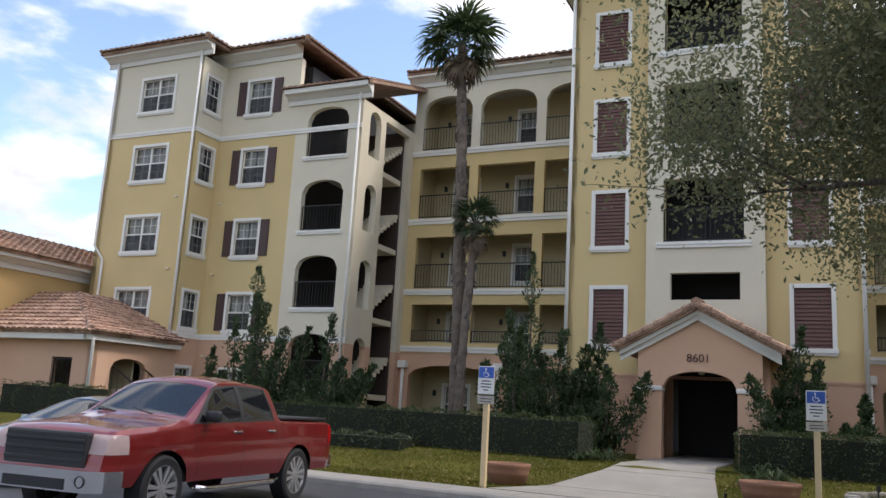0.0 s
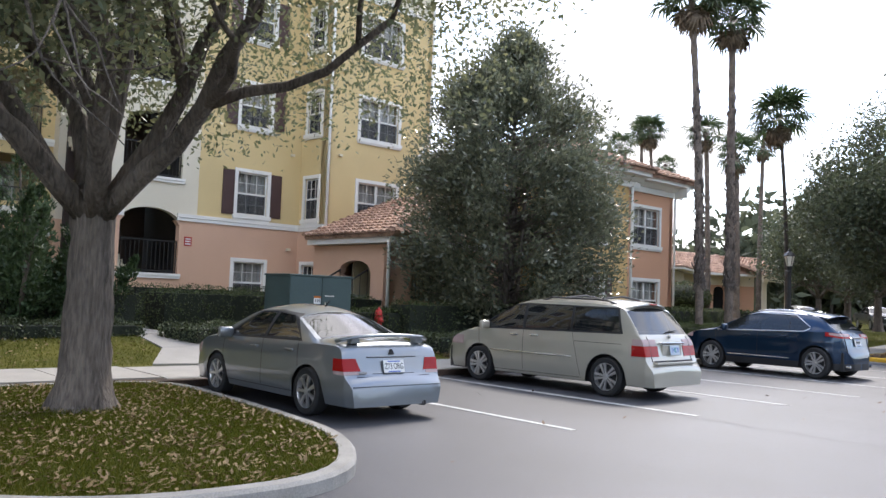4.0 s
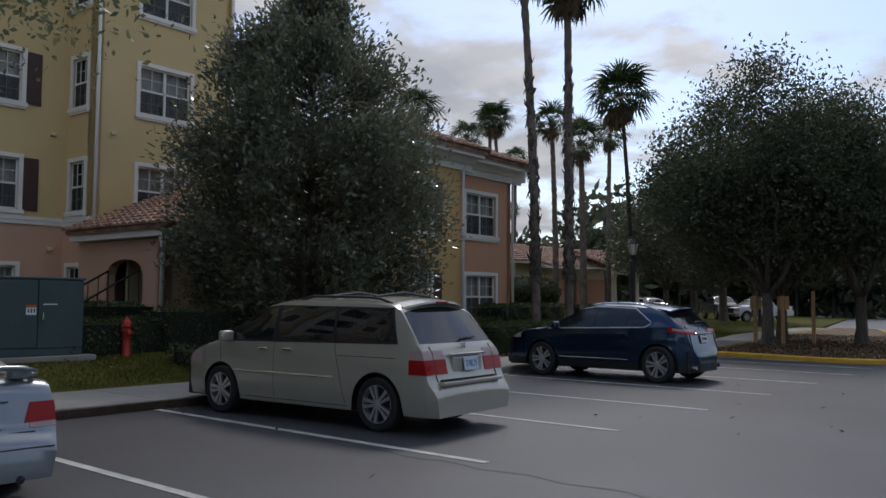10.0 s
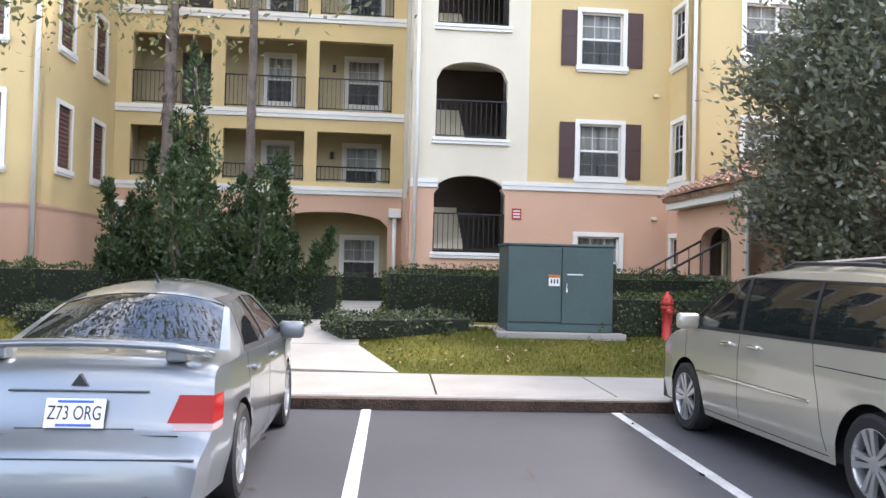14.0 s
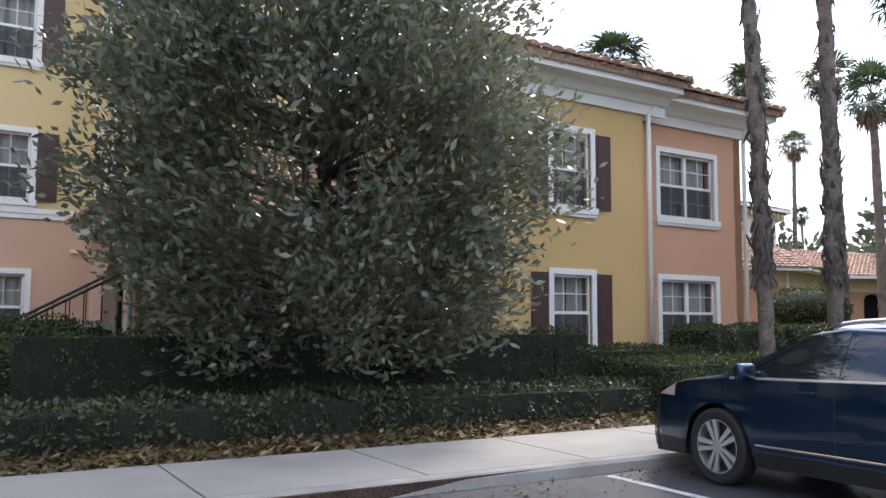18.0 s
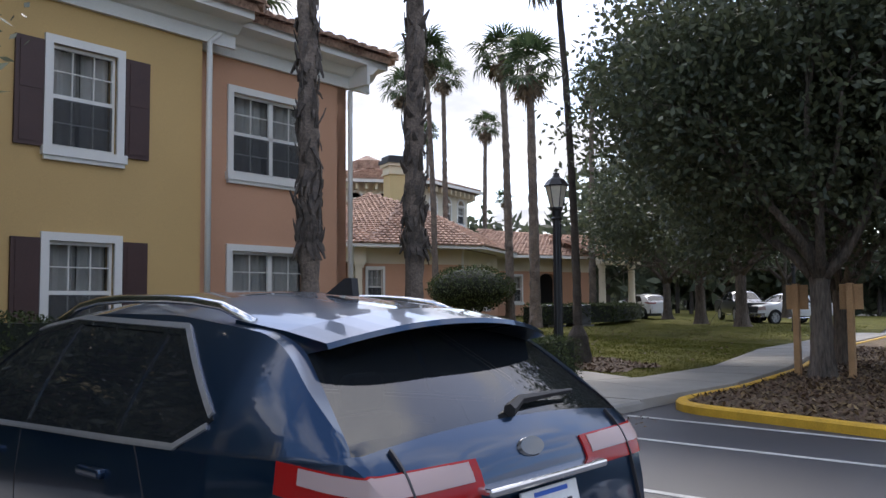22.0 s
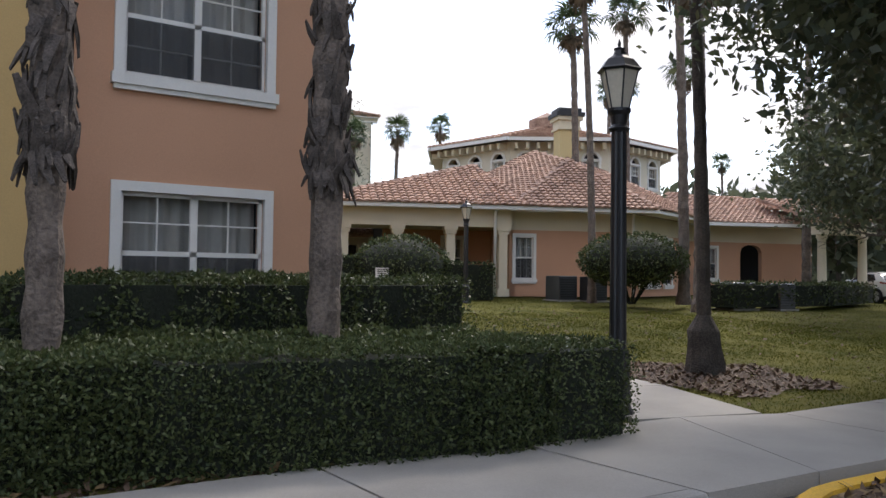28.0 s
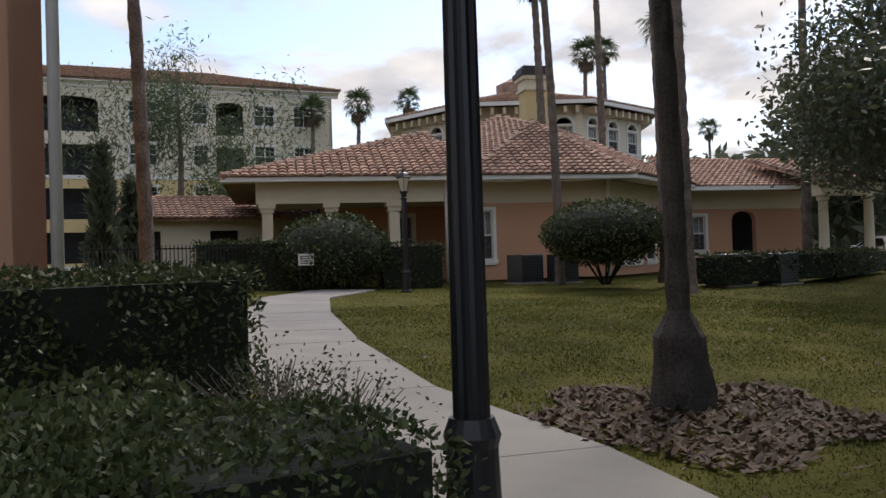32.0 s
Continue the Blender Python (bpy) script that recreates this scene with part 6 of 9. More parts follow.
def ball_shrub(x, y, z, r, h, n, label, legs=False, name="round_shrub", group="round shrubs", leaf=0.12, material=None):
    rng = np.random.default_rng(int(x * 13 + y * 7) % 999)
    e = thing(name, x, y, z, 0, label, "shrub", group)
    u = rng.normal(size=(n, 3))
    u /= np.linalg.norm(u, axis=1)[:, None]
    z0 = h * (0.62 if legs else 0.5)
    hz = h - z0
    bump = 1 + 0.05 * np.sin(u[:, 0] * 6) * np.cos(u[:, 1] * 5 + 1) + 0.03 * rng.normal(size=n)
    P = u * np.array([r, r, hz if legs else h * 0.5]) * bump[:, None] + [0, 0, z0]
    bm = bmesh.new()
    if legs:
        for k in range(9):
            a = k * 0.7
            tube(bm, [(0.1 * math.cos(a), 0.1 * math.sin(a), 0), (r * 0.6 * math.cos(a), r * 0.6 * math.sin(a), z0)], [0.03, 0.02], 5)
    # ball and stems share the dark colour painted as shade within the leaves
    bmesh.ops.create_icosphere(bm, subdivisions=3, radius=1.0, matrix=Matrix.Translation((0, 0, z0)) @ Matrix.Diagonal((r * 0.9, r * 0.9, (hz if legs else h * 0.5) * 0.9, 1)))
    part("inside", bm, HEDGE_SHADE, e)
    leaves("leaves", P[P[:, 2] > 0.02], leaf, leaf * 0.5, material or HEDGE_LEAF, e, rng, 0.1)


ball_shrub(28.53, 29.18, 0.62, 1.75, 2.3, 5000, "large clipped round dark shrub before the porch")
ball_shrub(34.60, 23.82, 0.62, 1.8, 2.4, 5000, "mushroom-clipped shrub on bare stems by the clubhouse", True)
hedge("hedge", [(29.98, 28.25), (31.20, 27.81)], 0.9, 1.3, 0.65, 1500, HL, leaf=0.1)
hedge("hedge", [(25.26, 30.63), (27.30, 29.72)], 1.2, 1.5, 0.65, 2500, HL, leaf=0.1)
hedge("hedge", [(37.18, 22.20), (42.21, 21.84), (48.61, 23.96)], 1.2, 0.8, 0.55, 4000, HL, leaf=0.12)
for i, (x, y, r, h) in enumerate(((52, -9.0, 3.0, 3.6), (56, -7.5, 2.6, 3.0), (47.5, -10.5, 2.4, 3.2), (61, -4.0, 2.4, 2.0), (66, -3, 2.4, 2.0), (72, -2, 2.2, 2.4), (58, -12, 3.0, 4.2))):
    ball_shrub(x, y, 0.1, r, h, 3500, "large rounded clipped shrub across the drive", leaf=0.25, group="shrubs across the drive", material=WOODS_LEAF)
hedge("hedge", [(62, -4.8), (68, -4.0)], 1.6, 1.7, 0.1, 2500, "boxy clipped hedge across the drive", leaf=0.22)


def cypress(x, y, z, h, r, seed, n=3600):
    rng = np.random.default_rng(seed)
    e = thing("cedar_tree", x, y, z, 0, "dense dark cedar with pointed spires", "tree", "cedars along the far pavement")
    part("trunk", tube(bmesh.new(), [(0, 0, -0.1), (0, 0, h * 0.9)], [0.16, 0.03], 8), BARK, e)
    t = rng.uniform(0.02, 1, n) ** 0.8
    spike = 1 + 0.35 * np.sin(rng.integers(0, 9, n) * 2.2 + t * 4)
    rr = r * (1 - t ** 1.6) ** 0.8 * np.sqrt(rng.uniform(0.3, 1, n)) * spike
    a = rng.uniform(0, 2 * np.pi, n)
    P = np.stack([rr * np.cos(a), rr * np.sin(a), h * t + 0.25 * rng.normal(size=n)], 1)
    out = np.stack([np.cos(a) * 0.4, np.sin(a) * 0.4, np.full(n, 1.0)], 1)
    ok = P[:, 2] > 0.05
    leaves("foliage", P[ok], 0.42, 0.17, WOODS_LEAF, e, rng, 0.3, out[ok])
    return e


rng = np.random.default_rng(77)
for i in range(27):
    x = 15.0 + i * 1.55 + rng.uniform(-0.4, 0.4)
    d = abs(x - 27) / 14
    cypress(x, -18.6 - rng.uniform(0, 3.0) - 0.08 * i, 0.1, 5.4 + 2.6 * math.cos(min(1.5, d * 1.2)) + rng.uniform(-0.7, 1.1), 2.2, 100 + i, 4600)


FRONDS = {}


def frond_mesh(kind):
    """One fan leaf on its stem, pointing along +x, hanging at its end."""
    if kind in FRONDS:
        return FRONDS[kind]
    rng = np.random.default_rng({"fan": 4, "skirt": 6}[kind])
    quad = []
    L0, Lb = (0.75, 0.95) if kind == "fan" else (0.4, 0.8)
    w = 0.02
    quad.append([(0, -w, 0), (L0, -w, 0.05), (L0, w, 0.05), (0, w, 0)])
    quad.append([(0, 0, -w), (L0, 0, 0.05 - w), (L0, 0, 0.05 + w), (0, 0, w)])
    n = 24
    for k in range(n):
        a = radians(-105 + 210 * k / (n - 1))
        ln = Lb * (1.0 - 0.25 * abs(a) / 2) * rng.uniform(0.85, 1.1)
        d = Vector((math.cos(a), math.sin(a), 0.12 * rng.normal()))
        s = Vector((-math.sin(a), math.cos(a), 0.0)) * 0.045
        p0 = Vector((L0, 0, 0.05))
        p1 = p0 + d * ln * 0.6
        p2 = p0 + d * ln + Vector((0, 0, -0.30 * ln - 0.05 * abs(rng.normal())))
        quad.append([tuple(p0), tuple(p1 - s), tuple(p1 + s), tuple(p0)])
        quad.append([tuple(p1 - s), tuple(p2), tuple(p2), tuple(p1 + s)])
    v = np.array(quad)
    ob = quads("frond", v, PALM_LEAF if kind == "fan" else DEAD_FROND)
    FRONDS[kind] = ob.data
    bpy.data.objects.remove(ob)
    return FRONDS[kind]


BOOT = []


def boot_mesh():
    """A split stub of an old leaf, standing off the trunk."""
    if not BOOT:
        bm = bmesh.new()
        extrude_poly(bm, [(-0.02, -0.05), (0.008, -0.05), (0.05, 0.09), (0.062, 0.2), (0.05, 0.21), (0.028, 0.1)], "y", -0.045, 0.045)
        for v in bm.verts:
            v.co.y = v.co.y * (1 - 0.8 * max(0.0, v.co.z) / 0.23) + 0.25 * max(0.0, v.co.z) ** 2
        ob = link("leaf_base", bm, HUSK)
        BOOT.append(ob.data)
        bpy.data.objects.remove(ob)
    return BOOT[0]


def palm(x, y, z, h, r=0.19, lean=(0, 0), seed=0, n=26, size=1.0, boots=0.0, label="", bulge=False, skirt=9):
    rng = np.random.default_rng(seed + 500)
    e = thing("fan_palm", x, y, z, rng.uniform(0, 360), label or "tall fan palm with a slim rough trunk", "palm", "fan palms")
    ca, sa = math.cos(-e.rotation_euler.z), math.sin(-e.rotation_euler.z)
    lx, ly = lean[0] * ca - lean[1] * sa, lean[0] * sa + lean[1] * ca
    bm = bmesh.new()
    rings = []
    N = max(20, int(h / 0.22))
    for i in range(N + 1):
        t = i / N
        zz = h * t
        q = r * (1.0 - 0.35 * t) * (1 + 0.5 * math.exp(-zz / 0.35)) * (1 + (0.05 if i % 2 else -0.05))
        if bulge and zz < 0.75:
            q *= 2.0 + 0.3 * rng.uniform()
        if boots and t > boots:
            q *= 1.08 + 0.12 * rng.uniform()
        rings.append([bm.verts.new((lx * t * t + q * math.cos(a) * (1 + 0.07 * rng.normal()), ly * t * t + q * math.sin(a) * (1 + 0.07 * rng.normal()), zz - 0.1)) for a in (2 * math.pi * k / 12 for k in range(12))])
    for a, b in zip(rings, rings[1:]):
        for k in range(12):
            bm.faces.new((a[k], a[(k + 1) % 12], b[(k + 1) % 12], b[k]))
    bm.faces.new(rings[-1])
    part("trunk", bm, PALM_BARK_DARK if bulge else PALM_BARK if h > 4 else PALM_BARK_G, e, smooth=False)
    if boots:
        k = int((230 if 0.13 < r < 0.17 and "hedge" in label else 70) * min(1.0, (1 - boots) * h / 6))
        t = rng.uniform(boots, 1.0, k) if k < 100 else boots + (0.72 - boots) * rng.uniform(0, 1, k) ** 2.6
        a = rng.uniform(0, 2 * np.pi, k)
        q = r * (1.1 - 0.3 * t)
        for tt, aa, qq in zip(t, a, q):
            c = Vector((lx * tt * tt + qq * math.cos(aa), ly * tt * tt + qq * math.sin(aa), h * tt))
            up, turn = rng.choice([-1, 1]), math.degrees(aa) + rng.uniform(-30, 30)
            share("leaf_base", boot_mesh(), e, Matrix.Translation(c) @ pose(0, 0, 0, rng.uniform(-25, 25), rng.uniform(-12, 14), turn) @ Matrix.Diagonal((rng.uniform(0.4, 1.25), rng.uniform(0.5, 1.2), up * rng.uniform(0.5, 1.4), 1)))
    me, sk = frond_mesh("fan"), frond_mesh("skirt")
    for k in range(n + skirt):
        dead = k >= n
        o = bpy.data.objects.new("frond", sk if dead else me)
        scene.collection.objects.link(o)
        o.parent = e
        el = rng.uniform(-78, -45) if dead else -35 + 110 * (k / n)
        s = size * (rng.uniform(0.7, 1.0))
        o.matrix_basis = Matrix.Translation((lx, ly, h - 0.15 - (0.35 if dead else 0.0))) @ pose(0, 0, 0, 0, -el, k * 137.5 + rng.uniform(-12, 12)) @ Matrix.Scale(s, 4)
    return e


palm(14.36, 9.83, 0.15, 12.4, 0.135, (0.2, 0.7), 1, 28, 1.1, 0.175, "tall fan palm with split leaf bases, rising from a hedge")
palm(16.67, 10.1, 0.15, 12.3, 0.15, (0.6, 0.4), 2, 28, 1.1, 0.18, "tall fan palm with shaggy leaf bases, rising from a hedge")
palm(22.92, 11.08, 0.2, 9.6, 0.098, (-0.3, 0.3), 3, 28, 1.1, 0.85, "fan palm with a swollen dark base in a ring of litter", True)
palm(34.9, 26.1, 0.5, 12.4, 0.15, (-0.4, 0.2), 4, 26, 1.0, 0.9)
palm(20.83, 20.13, 0.5, 9.6, 0.125, (-0.3, 0.2), 5, 24, 0.95, 0.9, "slim grey fan palm behind the two-storey wing")
FAR_PALMS = [(31.5, 1, 0.708, 0.707, 0.239, 70, 16.62, 5.79), (31.5, 2, 0.474, 0.881, 0.186, 62, 16.62, 5.79), (31.5, 3, 0.427, 0.905, 0.179, 64, 16.62, 5.79), (31.5, 4, 0.527, 0.850, 0.189, 75, 16.62, 5.79), (31.5, 5, 0.784, 0.621, 0.139, 95, 16.62, 5.79), (24.5, 6, 0.778, 0.628, 0.33, 34, 9.84, 1.65), (22, 7, 0.816, 0.578, 0.29, 30, 7.1, 1.0), (22, 8, 0.78, 0.625, 0.216, 60, 7.1, 1.0), (20.5, 9, 0.736, 0.677, 0.198, 72, 5.4, 0.9), (9, 10, 0.878, 0.479, 0.197, 62, -7.6, -4.4), (9, 11, 0.805, 0.594, 0.215, 66, -7.6, -4.4), (9, 12, 0.79, 0.613, 0.2, 60, -7.6, -4.4)]
for _, k, dx, dy, el, d, ex, ey in FAR_PALMS:
    palm(ex + dx * d, ey + dy * d, 0.7, 1.5 + el * d - 0.7, 0.2, (0.2 * math.sin(k), 0.3 * math.cos(k)), 20 + k, 17, 1.1, 0.92, skirt=5)
for k, (x, y, h) in enumerate(((95, 5, 9), (104, -3, 8.5), (118, -14, 9.5))):
    palm(x, y, 0.1, h, 0.2, (0, 0), 60 + k, 20, 1.3, 0.0, skirt=5)
palm(-22.5, 16.5, 0.45, 13.4, 0.2, (-0.45, 0.0), 40, 30, 1.15, 0.35, "tall fan palm with shaggy leaf bases before the balconies")
palm(-22.2, 16.2, 0.45, 7.1, 0.16, (0.2, 0.2), 41, 20, 0.7, 0.5, "shorter fan palm leaning before the balconies")
palm(-8.6, 20.6, 0.5, 9.6, 0.17, (0.1, 0), 42, 22, 0.8, 0.5, "fan palm with a brown trunk before the balconies")
palm(-6.3, 20.2, 0.5, 10.4, 0.14, (0.0, 0), 43, 22, 0.8, 0.0, "slim grey palm before the balconies")


def woods():
    """The belt of trees round the horizon: trunks and crowns in clumps."""
    rng = np.random.default_rng(9)
    e = tagged(thing("far_woods"), "distant belt of dark mixed trees round the site", "woods", "", "stuff")
    pts, size = [], []
    belts = [(80, 250, -70, 12, 7.5, 190), (60, 160, 25, 110, 10, 90), (55, 130, -130, -60, 9, 50), (-150, 40, -75, -55, 9, 60), (85, 95, 18, 40, 8, 30)]
    bm = bmesh.new()
    for x0, x1, y0, y1, h, k in belts:
        for _ in range(k):
            x, y = rng.uniform(x0, x1), rng.uniform(y0, y1)
            if x < 90 and -12 < y < 14 and x > 40:
                x += 45
            hh = h * rng.uniform(0.7, 1.35)
            tube(bm, [(x, y, 0), (x + 0.3, y, hh * 0.7)], [0.2, 0.08], 5)
            m = 300
            u = rng.normal(size=(m, 3))
            u /= np.linalg.norm(u, axis=1)[:, None]
            c = np.array([x, y, hh * 0.62]) + rng.normal(size=(9, 3)) * [hh * 0.2, hh * 0.2, hh * 0.16]
            P = c[rng.integers(0, 9, m)] + u * hh * 0.17 * rng.uniform(0.5, 1, (m, 1))
            pts.append(P)
    part("trunks", bm, DARK_BARK, e)
    m = 16000
    x, y = rng.uniform(88, 130, m), rng.uniform(-90, 75, m)
    pts.append(np.stack([x + 0.0 * y, y, np.minimum(rng.exponential(1.6, m), 4.5)], 1))
    P = np.concatenate(pts)
    leaves("crowns", P, 1.3, 0.75, WOODS_LEAF, e, rng, 0.1)


woods()
# weeping willow-like tree by the pool
def soft_tree(x, y, z, h, r, n, seed):
    rng = np.random.default_rng(seed)
    e = thing("feathery_tree", x, y, z, 0, "feathery pale green tree behind the fence", "tree")
    part("trunk", tube(bmesh.new(), [(0, 0, 0), (0.2, 0, h * 0.5), (0.1, 0.1, h * 0.9)], [0.2, 0.14, 0.04], 8), BARK, e)
    c = rng.normal(size=(40, 3)) * [r * 0.45, r * 0.45, h * 0.13] + [0, 0, h * 0.72]
    P = c[rng.integers(0, 40, n)] + rng.normal(size=(n, 3)) * [0.5, 0.5, 0.7]
    P[:, 2] -= rng.exponential(0.6, n)
    leaves("crown", P, 0.35, 0.06, PALM_LEAF, e, rng, -0.8)


soft_tree(29.41, 48.15, 0.9, 11.5, 4.2, 9000, 3)
soft_tree(34.68, 52.91, 0.9, 8, 3.2, 5000, 4)
for i, (x, y, h) in enumerate(((23.48, 36.35, 4.6), (24.88, 38.42, 3.6))):
    cypress(x, y, 0.8, h, 0.5, 140 + i, 1500)

# ---------------------------------------------------------------- cars
def curve(pts, y):
    xs, zs = zip(*pts)
    return float(np.interp(y, xs, zs))


def car_shell(c):
    """The outer skin: sections along y, each from the sill up over the shoulder to the roof's middle, mirrored."""
    L = c["length"]
    P = np.array(c["top"])
    along = np.concatenate([[0], np.cumsum(np.hypot(*np.diff(P, axis=0).T))])
    s = np.linspace(0, along[-1], int(along[-1] / 0.042))
    ys, top = np.interp(s, along, P[:, 0]), np.interp(s, along, P[:, 1])
    for _ in range(4):
        top[1:-1] = (top[:-2] + 2 * top[1:-1] + top[2:]) / 4
        ys[1:-1] = (ys[:-2] + 2 * ys[1:-1] + ys[2:]) / 4
    ys, top = ys.tolist(), top.tolist()
    roof = max(top)
    bm = bmesh.new()
    rows = []
    for y, zt in zip(ys, top):
        W = c["half"] * curve(c["plan"], y / L)
        belt = curve(c["belt"], y)
        crown = c["crown"] * (0.35 + 0.65 * max(0.0, min(1.0, (zt - belt) / (roof - belt))))
        rail = zt - crown
        low = c["sill"]
        for wy in c["wheels"]:
            d = abs(y - wy)
            if d < c["arch"]:
                low = max(low, c["radius"] + math.sqrt(c["arch"] ** 2 - d ** 2) - 0.02)
        low = min(low, rail - 0.12)
        bl = min(belt, rail - 0.012)
        k = max(0.0, min(1.0, (rail - belt) / (roof - c["crown"] - belt)))
        xr = W * 0.93 * (1 - k) + c["roof_half"] * min(1.0, W / c["half"] + 0.05) * k
        sec = []
        for i in range(10):
            z = low + (bl - low) * i / 9
            q = (z - c["sill"]) / max(0.1, belt - c["sill"])
            bulge = 1.0 - 0.05 * max(0.0, 0.25 - q) / 0.25 - 0.035 * max(0.0, q - 0.72) / 0.28
            if 0.55 < q < 0.68:
                bulge -= 0.006
            sec.append((W * bulge, z))
        xb = sec[-1][0]
        for i in range(1, 7):
            t = i / 6
            x = xb + (xr - xb) * t + 0.02 * math.sin(math.pi * t) * k
            sec.append((x, bl + (rail - bl) * t))
        for i in range(1, 9):
            t = i / 8
            sec.append((xr * (1 - t), rail + crown * (1 - (1 - t) ** 2.2)))
        rows.append([(x, y, z) for x, z in sec] + [(-x, y, z) for x, z in sec[-2::-1]])
    grid = [[bm.verts.new(p) for p in r] for r in rows]
    for a, b in zip(grid, grid[1:]):
        for i in range(len(a) - 1):
            bm.faces.new((a[i], a[i + 1], b[i + 1], b[i]))
    bm.faces.new(grid[0][::-1])
    bm.faces.new(grid[-1])
    bmesh.ops.recalc_face_normals(bm, faces=bm.faces[:])
    return bm


def cut(bm, planes, keep):
    """The skin's faces inside all the planes, cut along them."""
    faces = [f for f in bm.faces if keep(f)]
    for co, no in planes:
        geom = list({*faces, *(e for f in faces for e in f.edges), *(v for f in faces for v in f.verts)})
        r = bmesh.ops.bisect_plane(bm, geom=geom, plane_co=co, plane_no=no, dist=1e-5)
        got = {g for g in r["geom"] if isinstance(g, bmesh.types.BMFace)}
        faces = [f for f in got if (f.calc_center_median() - Vector(co)).dot(Vector(no)) < 0]
    return faces


def side_planes(pts):
    """Planes round a convex outline in (y, z)."""
    out = []
    cy, cz = sum(p[0] for p in pts) / len(pts), sum(p[1] for p in pts) / len(pts)
    for (ya, za), (yb, zb) in zip(pts, pts[1:] + pts[:1]):
        n = Vector((0, zb - za, -(yb - ya)))
        if n.dot(Vector((0, cy - ya, cz - za))) > 0:
            n = -n
        out.append(((0, ya, za), tuple(n.normalized())))
    return out


def end_planes(pts):
    """Planes round a convex outline in (x, z)."""
    out = []
    cx, cz = sum(p[0] for p in pts) / len(pts), sum(p[1] for p in pts) / len(pts)
    for (xa, za), (xb, zb) in zip(pts, pts[1:] + pts[:1]):
        n = Vector((zb - za, 0, -(xb - xa)))
        if n.dot(Vector((cx - xa, 0, cz - za))) > 0:
            n = -n
        out.append(((xa, 0, za), tuple(n.normalized())))
    return out


def lift(name, bm, faces, material, parent, off, label="", take=True):
    """A part of its own made of the given faces of the skin, moved out by off along the normals."""
    b2 = bmesh.new()
    made = {}
    for f in faces:
        vs = []
        for v in f.verts:
            if v not in made:
                made[v] = b2.verts.new(v.co)
            vs.append(made[v])
        b2.faces.new(vs)
    b2.normal_update()
    for v in list(b2.verts):
        v.co += v.normal * off
    edge = [e for e in b2.edges if e.is_boundary]
    if off > 0 and edge:
        r = bmesh.ops.extrude_edge_only(b2, edges=edge)
        nv = [g for g in r["geom"] if isinstance(g, bmesh.types.BMVert)]
        b2.normal_update()
        cen = {v: v.normal.copy() for v in nv}
        for v in nv:
            near = [e.other_vert(v) for e in v.link_edges if e.other_vert(v) not in cen]
            if near:
                v.co -= near[0].normal * (off + 0.004)
    ob = part(name, b2, material, parent, label, smooth=True)
    ob.data.set_sharp_from_angle(angle=radians(40))
    if take:
        bmesh.ops.delete(bm, geom=faces, context="FACES")
    return ob


WHEELS = {}


def wheel(parent, x, y, r, w, spokes, material, hub=None, name="wheel"):
    key = (r, w, spokes, material.name, hub.name if hub else "")
    if key not in WHEELS:
        t = bmesh.new()
        k = 0.68 if spokes != 9 else 0.36
        lathe(t, [(r * k, -w * 0.45), (r * 0.9, -w * 0.5), (r * 0.985, -w * 0.42), (r, -w * 0.25), (r, w * 0.25), (r * 0.985, w * 0.42), (r * 0.9, w * 0.5), (r * k, w * 0.45)], 32, cap=False)
        m = bmesh.new()
        lathe(m, [(r * k, w * 0.46), (r * (k + 0.02), w * 0.46), (r * k, w * 0.38), (r * (k - 0.05), w * 0.1), (r * (k - 0.05), -w * 0.45)], 32, cap=False)
        d = bmesh.new()
        lathe(d, [(r * (k - 0.05), w * 0.12), (0.01, w * 0.1)], 24, cap=False)
        s = bmesh.new()
        lathe(s, [(r * 0.17, w * 0.28), (r * 0.16, w * 0.42), (r * 0.08, w * 0.45), (0.004, w * 0.45)], 16)
        sp = bmesh.new()
        a0, a1 = r * 0.045, r * 0.075
        for q in (-1, 1) if spokes in (5, 6) else (0,):
            o0, o1 = q * r * 0.05, q * r * 0.13
            vs = [sp.verts.new(p) for p in ((o0 - a0, r * 0.12, w * 0.26), (o0 + a0, r * 0.12, w * 0.26), (o1 + a1, r * (k - 0.01), w * 0.3), (o1 - a1, r * (k - 0.01), w * 0.3), (o0 - a0, r * 0.12, w * 0.41), (o0 + a0, r * 0.12, w * 0.41), (o1 + a1, r * (k - 0.01), w * 0.44), (o1 - a1, r * (k - 0.01), w * 0.44))]
            for f in ((0, 1, 2, 3), (7, 6, 5, 4), (0, 4, 5, 1), (1, 5, 6, 2), (2, 6, 7, 3), (3, 7, 4, 0)):
                sp.faces.new([vs[i] for i in f])
        bmesh.ops.recalc_face_normals(sp, faces=sp.faces[:])
        made = []
        for nm, b, mt, sm in (("tyre", t, TYRE, True), ("rim", m, hub or material, True), ("brake_disc", d, hub or PLASTIC, False), ("hub_cap", s, hub or material, True), ("spoke", sp, hub or material, False)):
            me = bpy.data.meshes.new(nm)
            b.normal_update()
            b.to_mesh(me)
            b.free()
            me.materials.append(mt)
            if sm:
                me.shade_smooth()
                me.set_sharp_from_angle(angle=radians(35))
            made.append((nm, me))
        WHEELS[key] = made
    turn = pose(x, y, r, 0, 90 if x > 0 else -90, 0)
    top = None
    for nm, me in WHEELS[key]:
        if nm == "spoke":
            for i in range(spokes if spokes != 9 else 5):
                share("spoke", me, top, pose(0, 0, 0, 0, 0, 360 * i / (spokes if spokes != 9 else 5)))
        elif top is None:
            top = share(name, me, parent, turn)
        else:
            share(nm, me, top, Matrix.Identity(4))
    return top


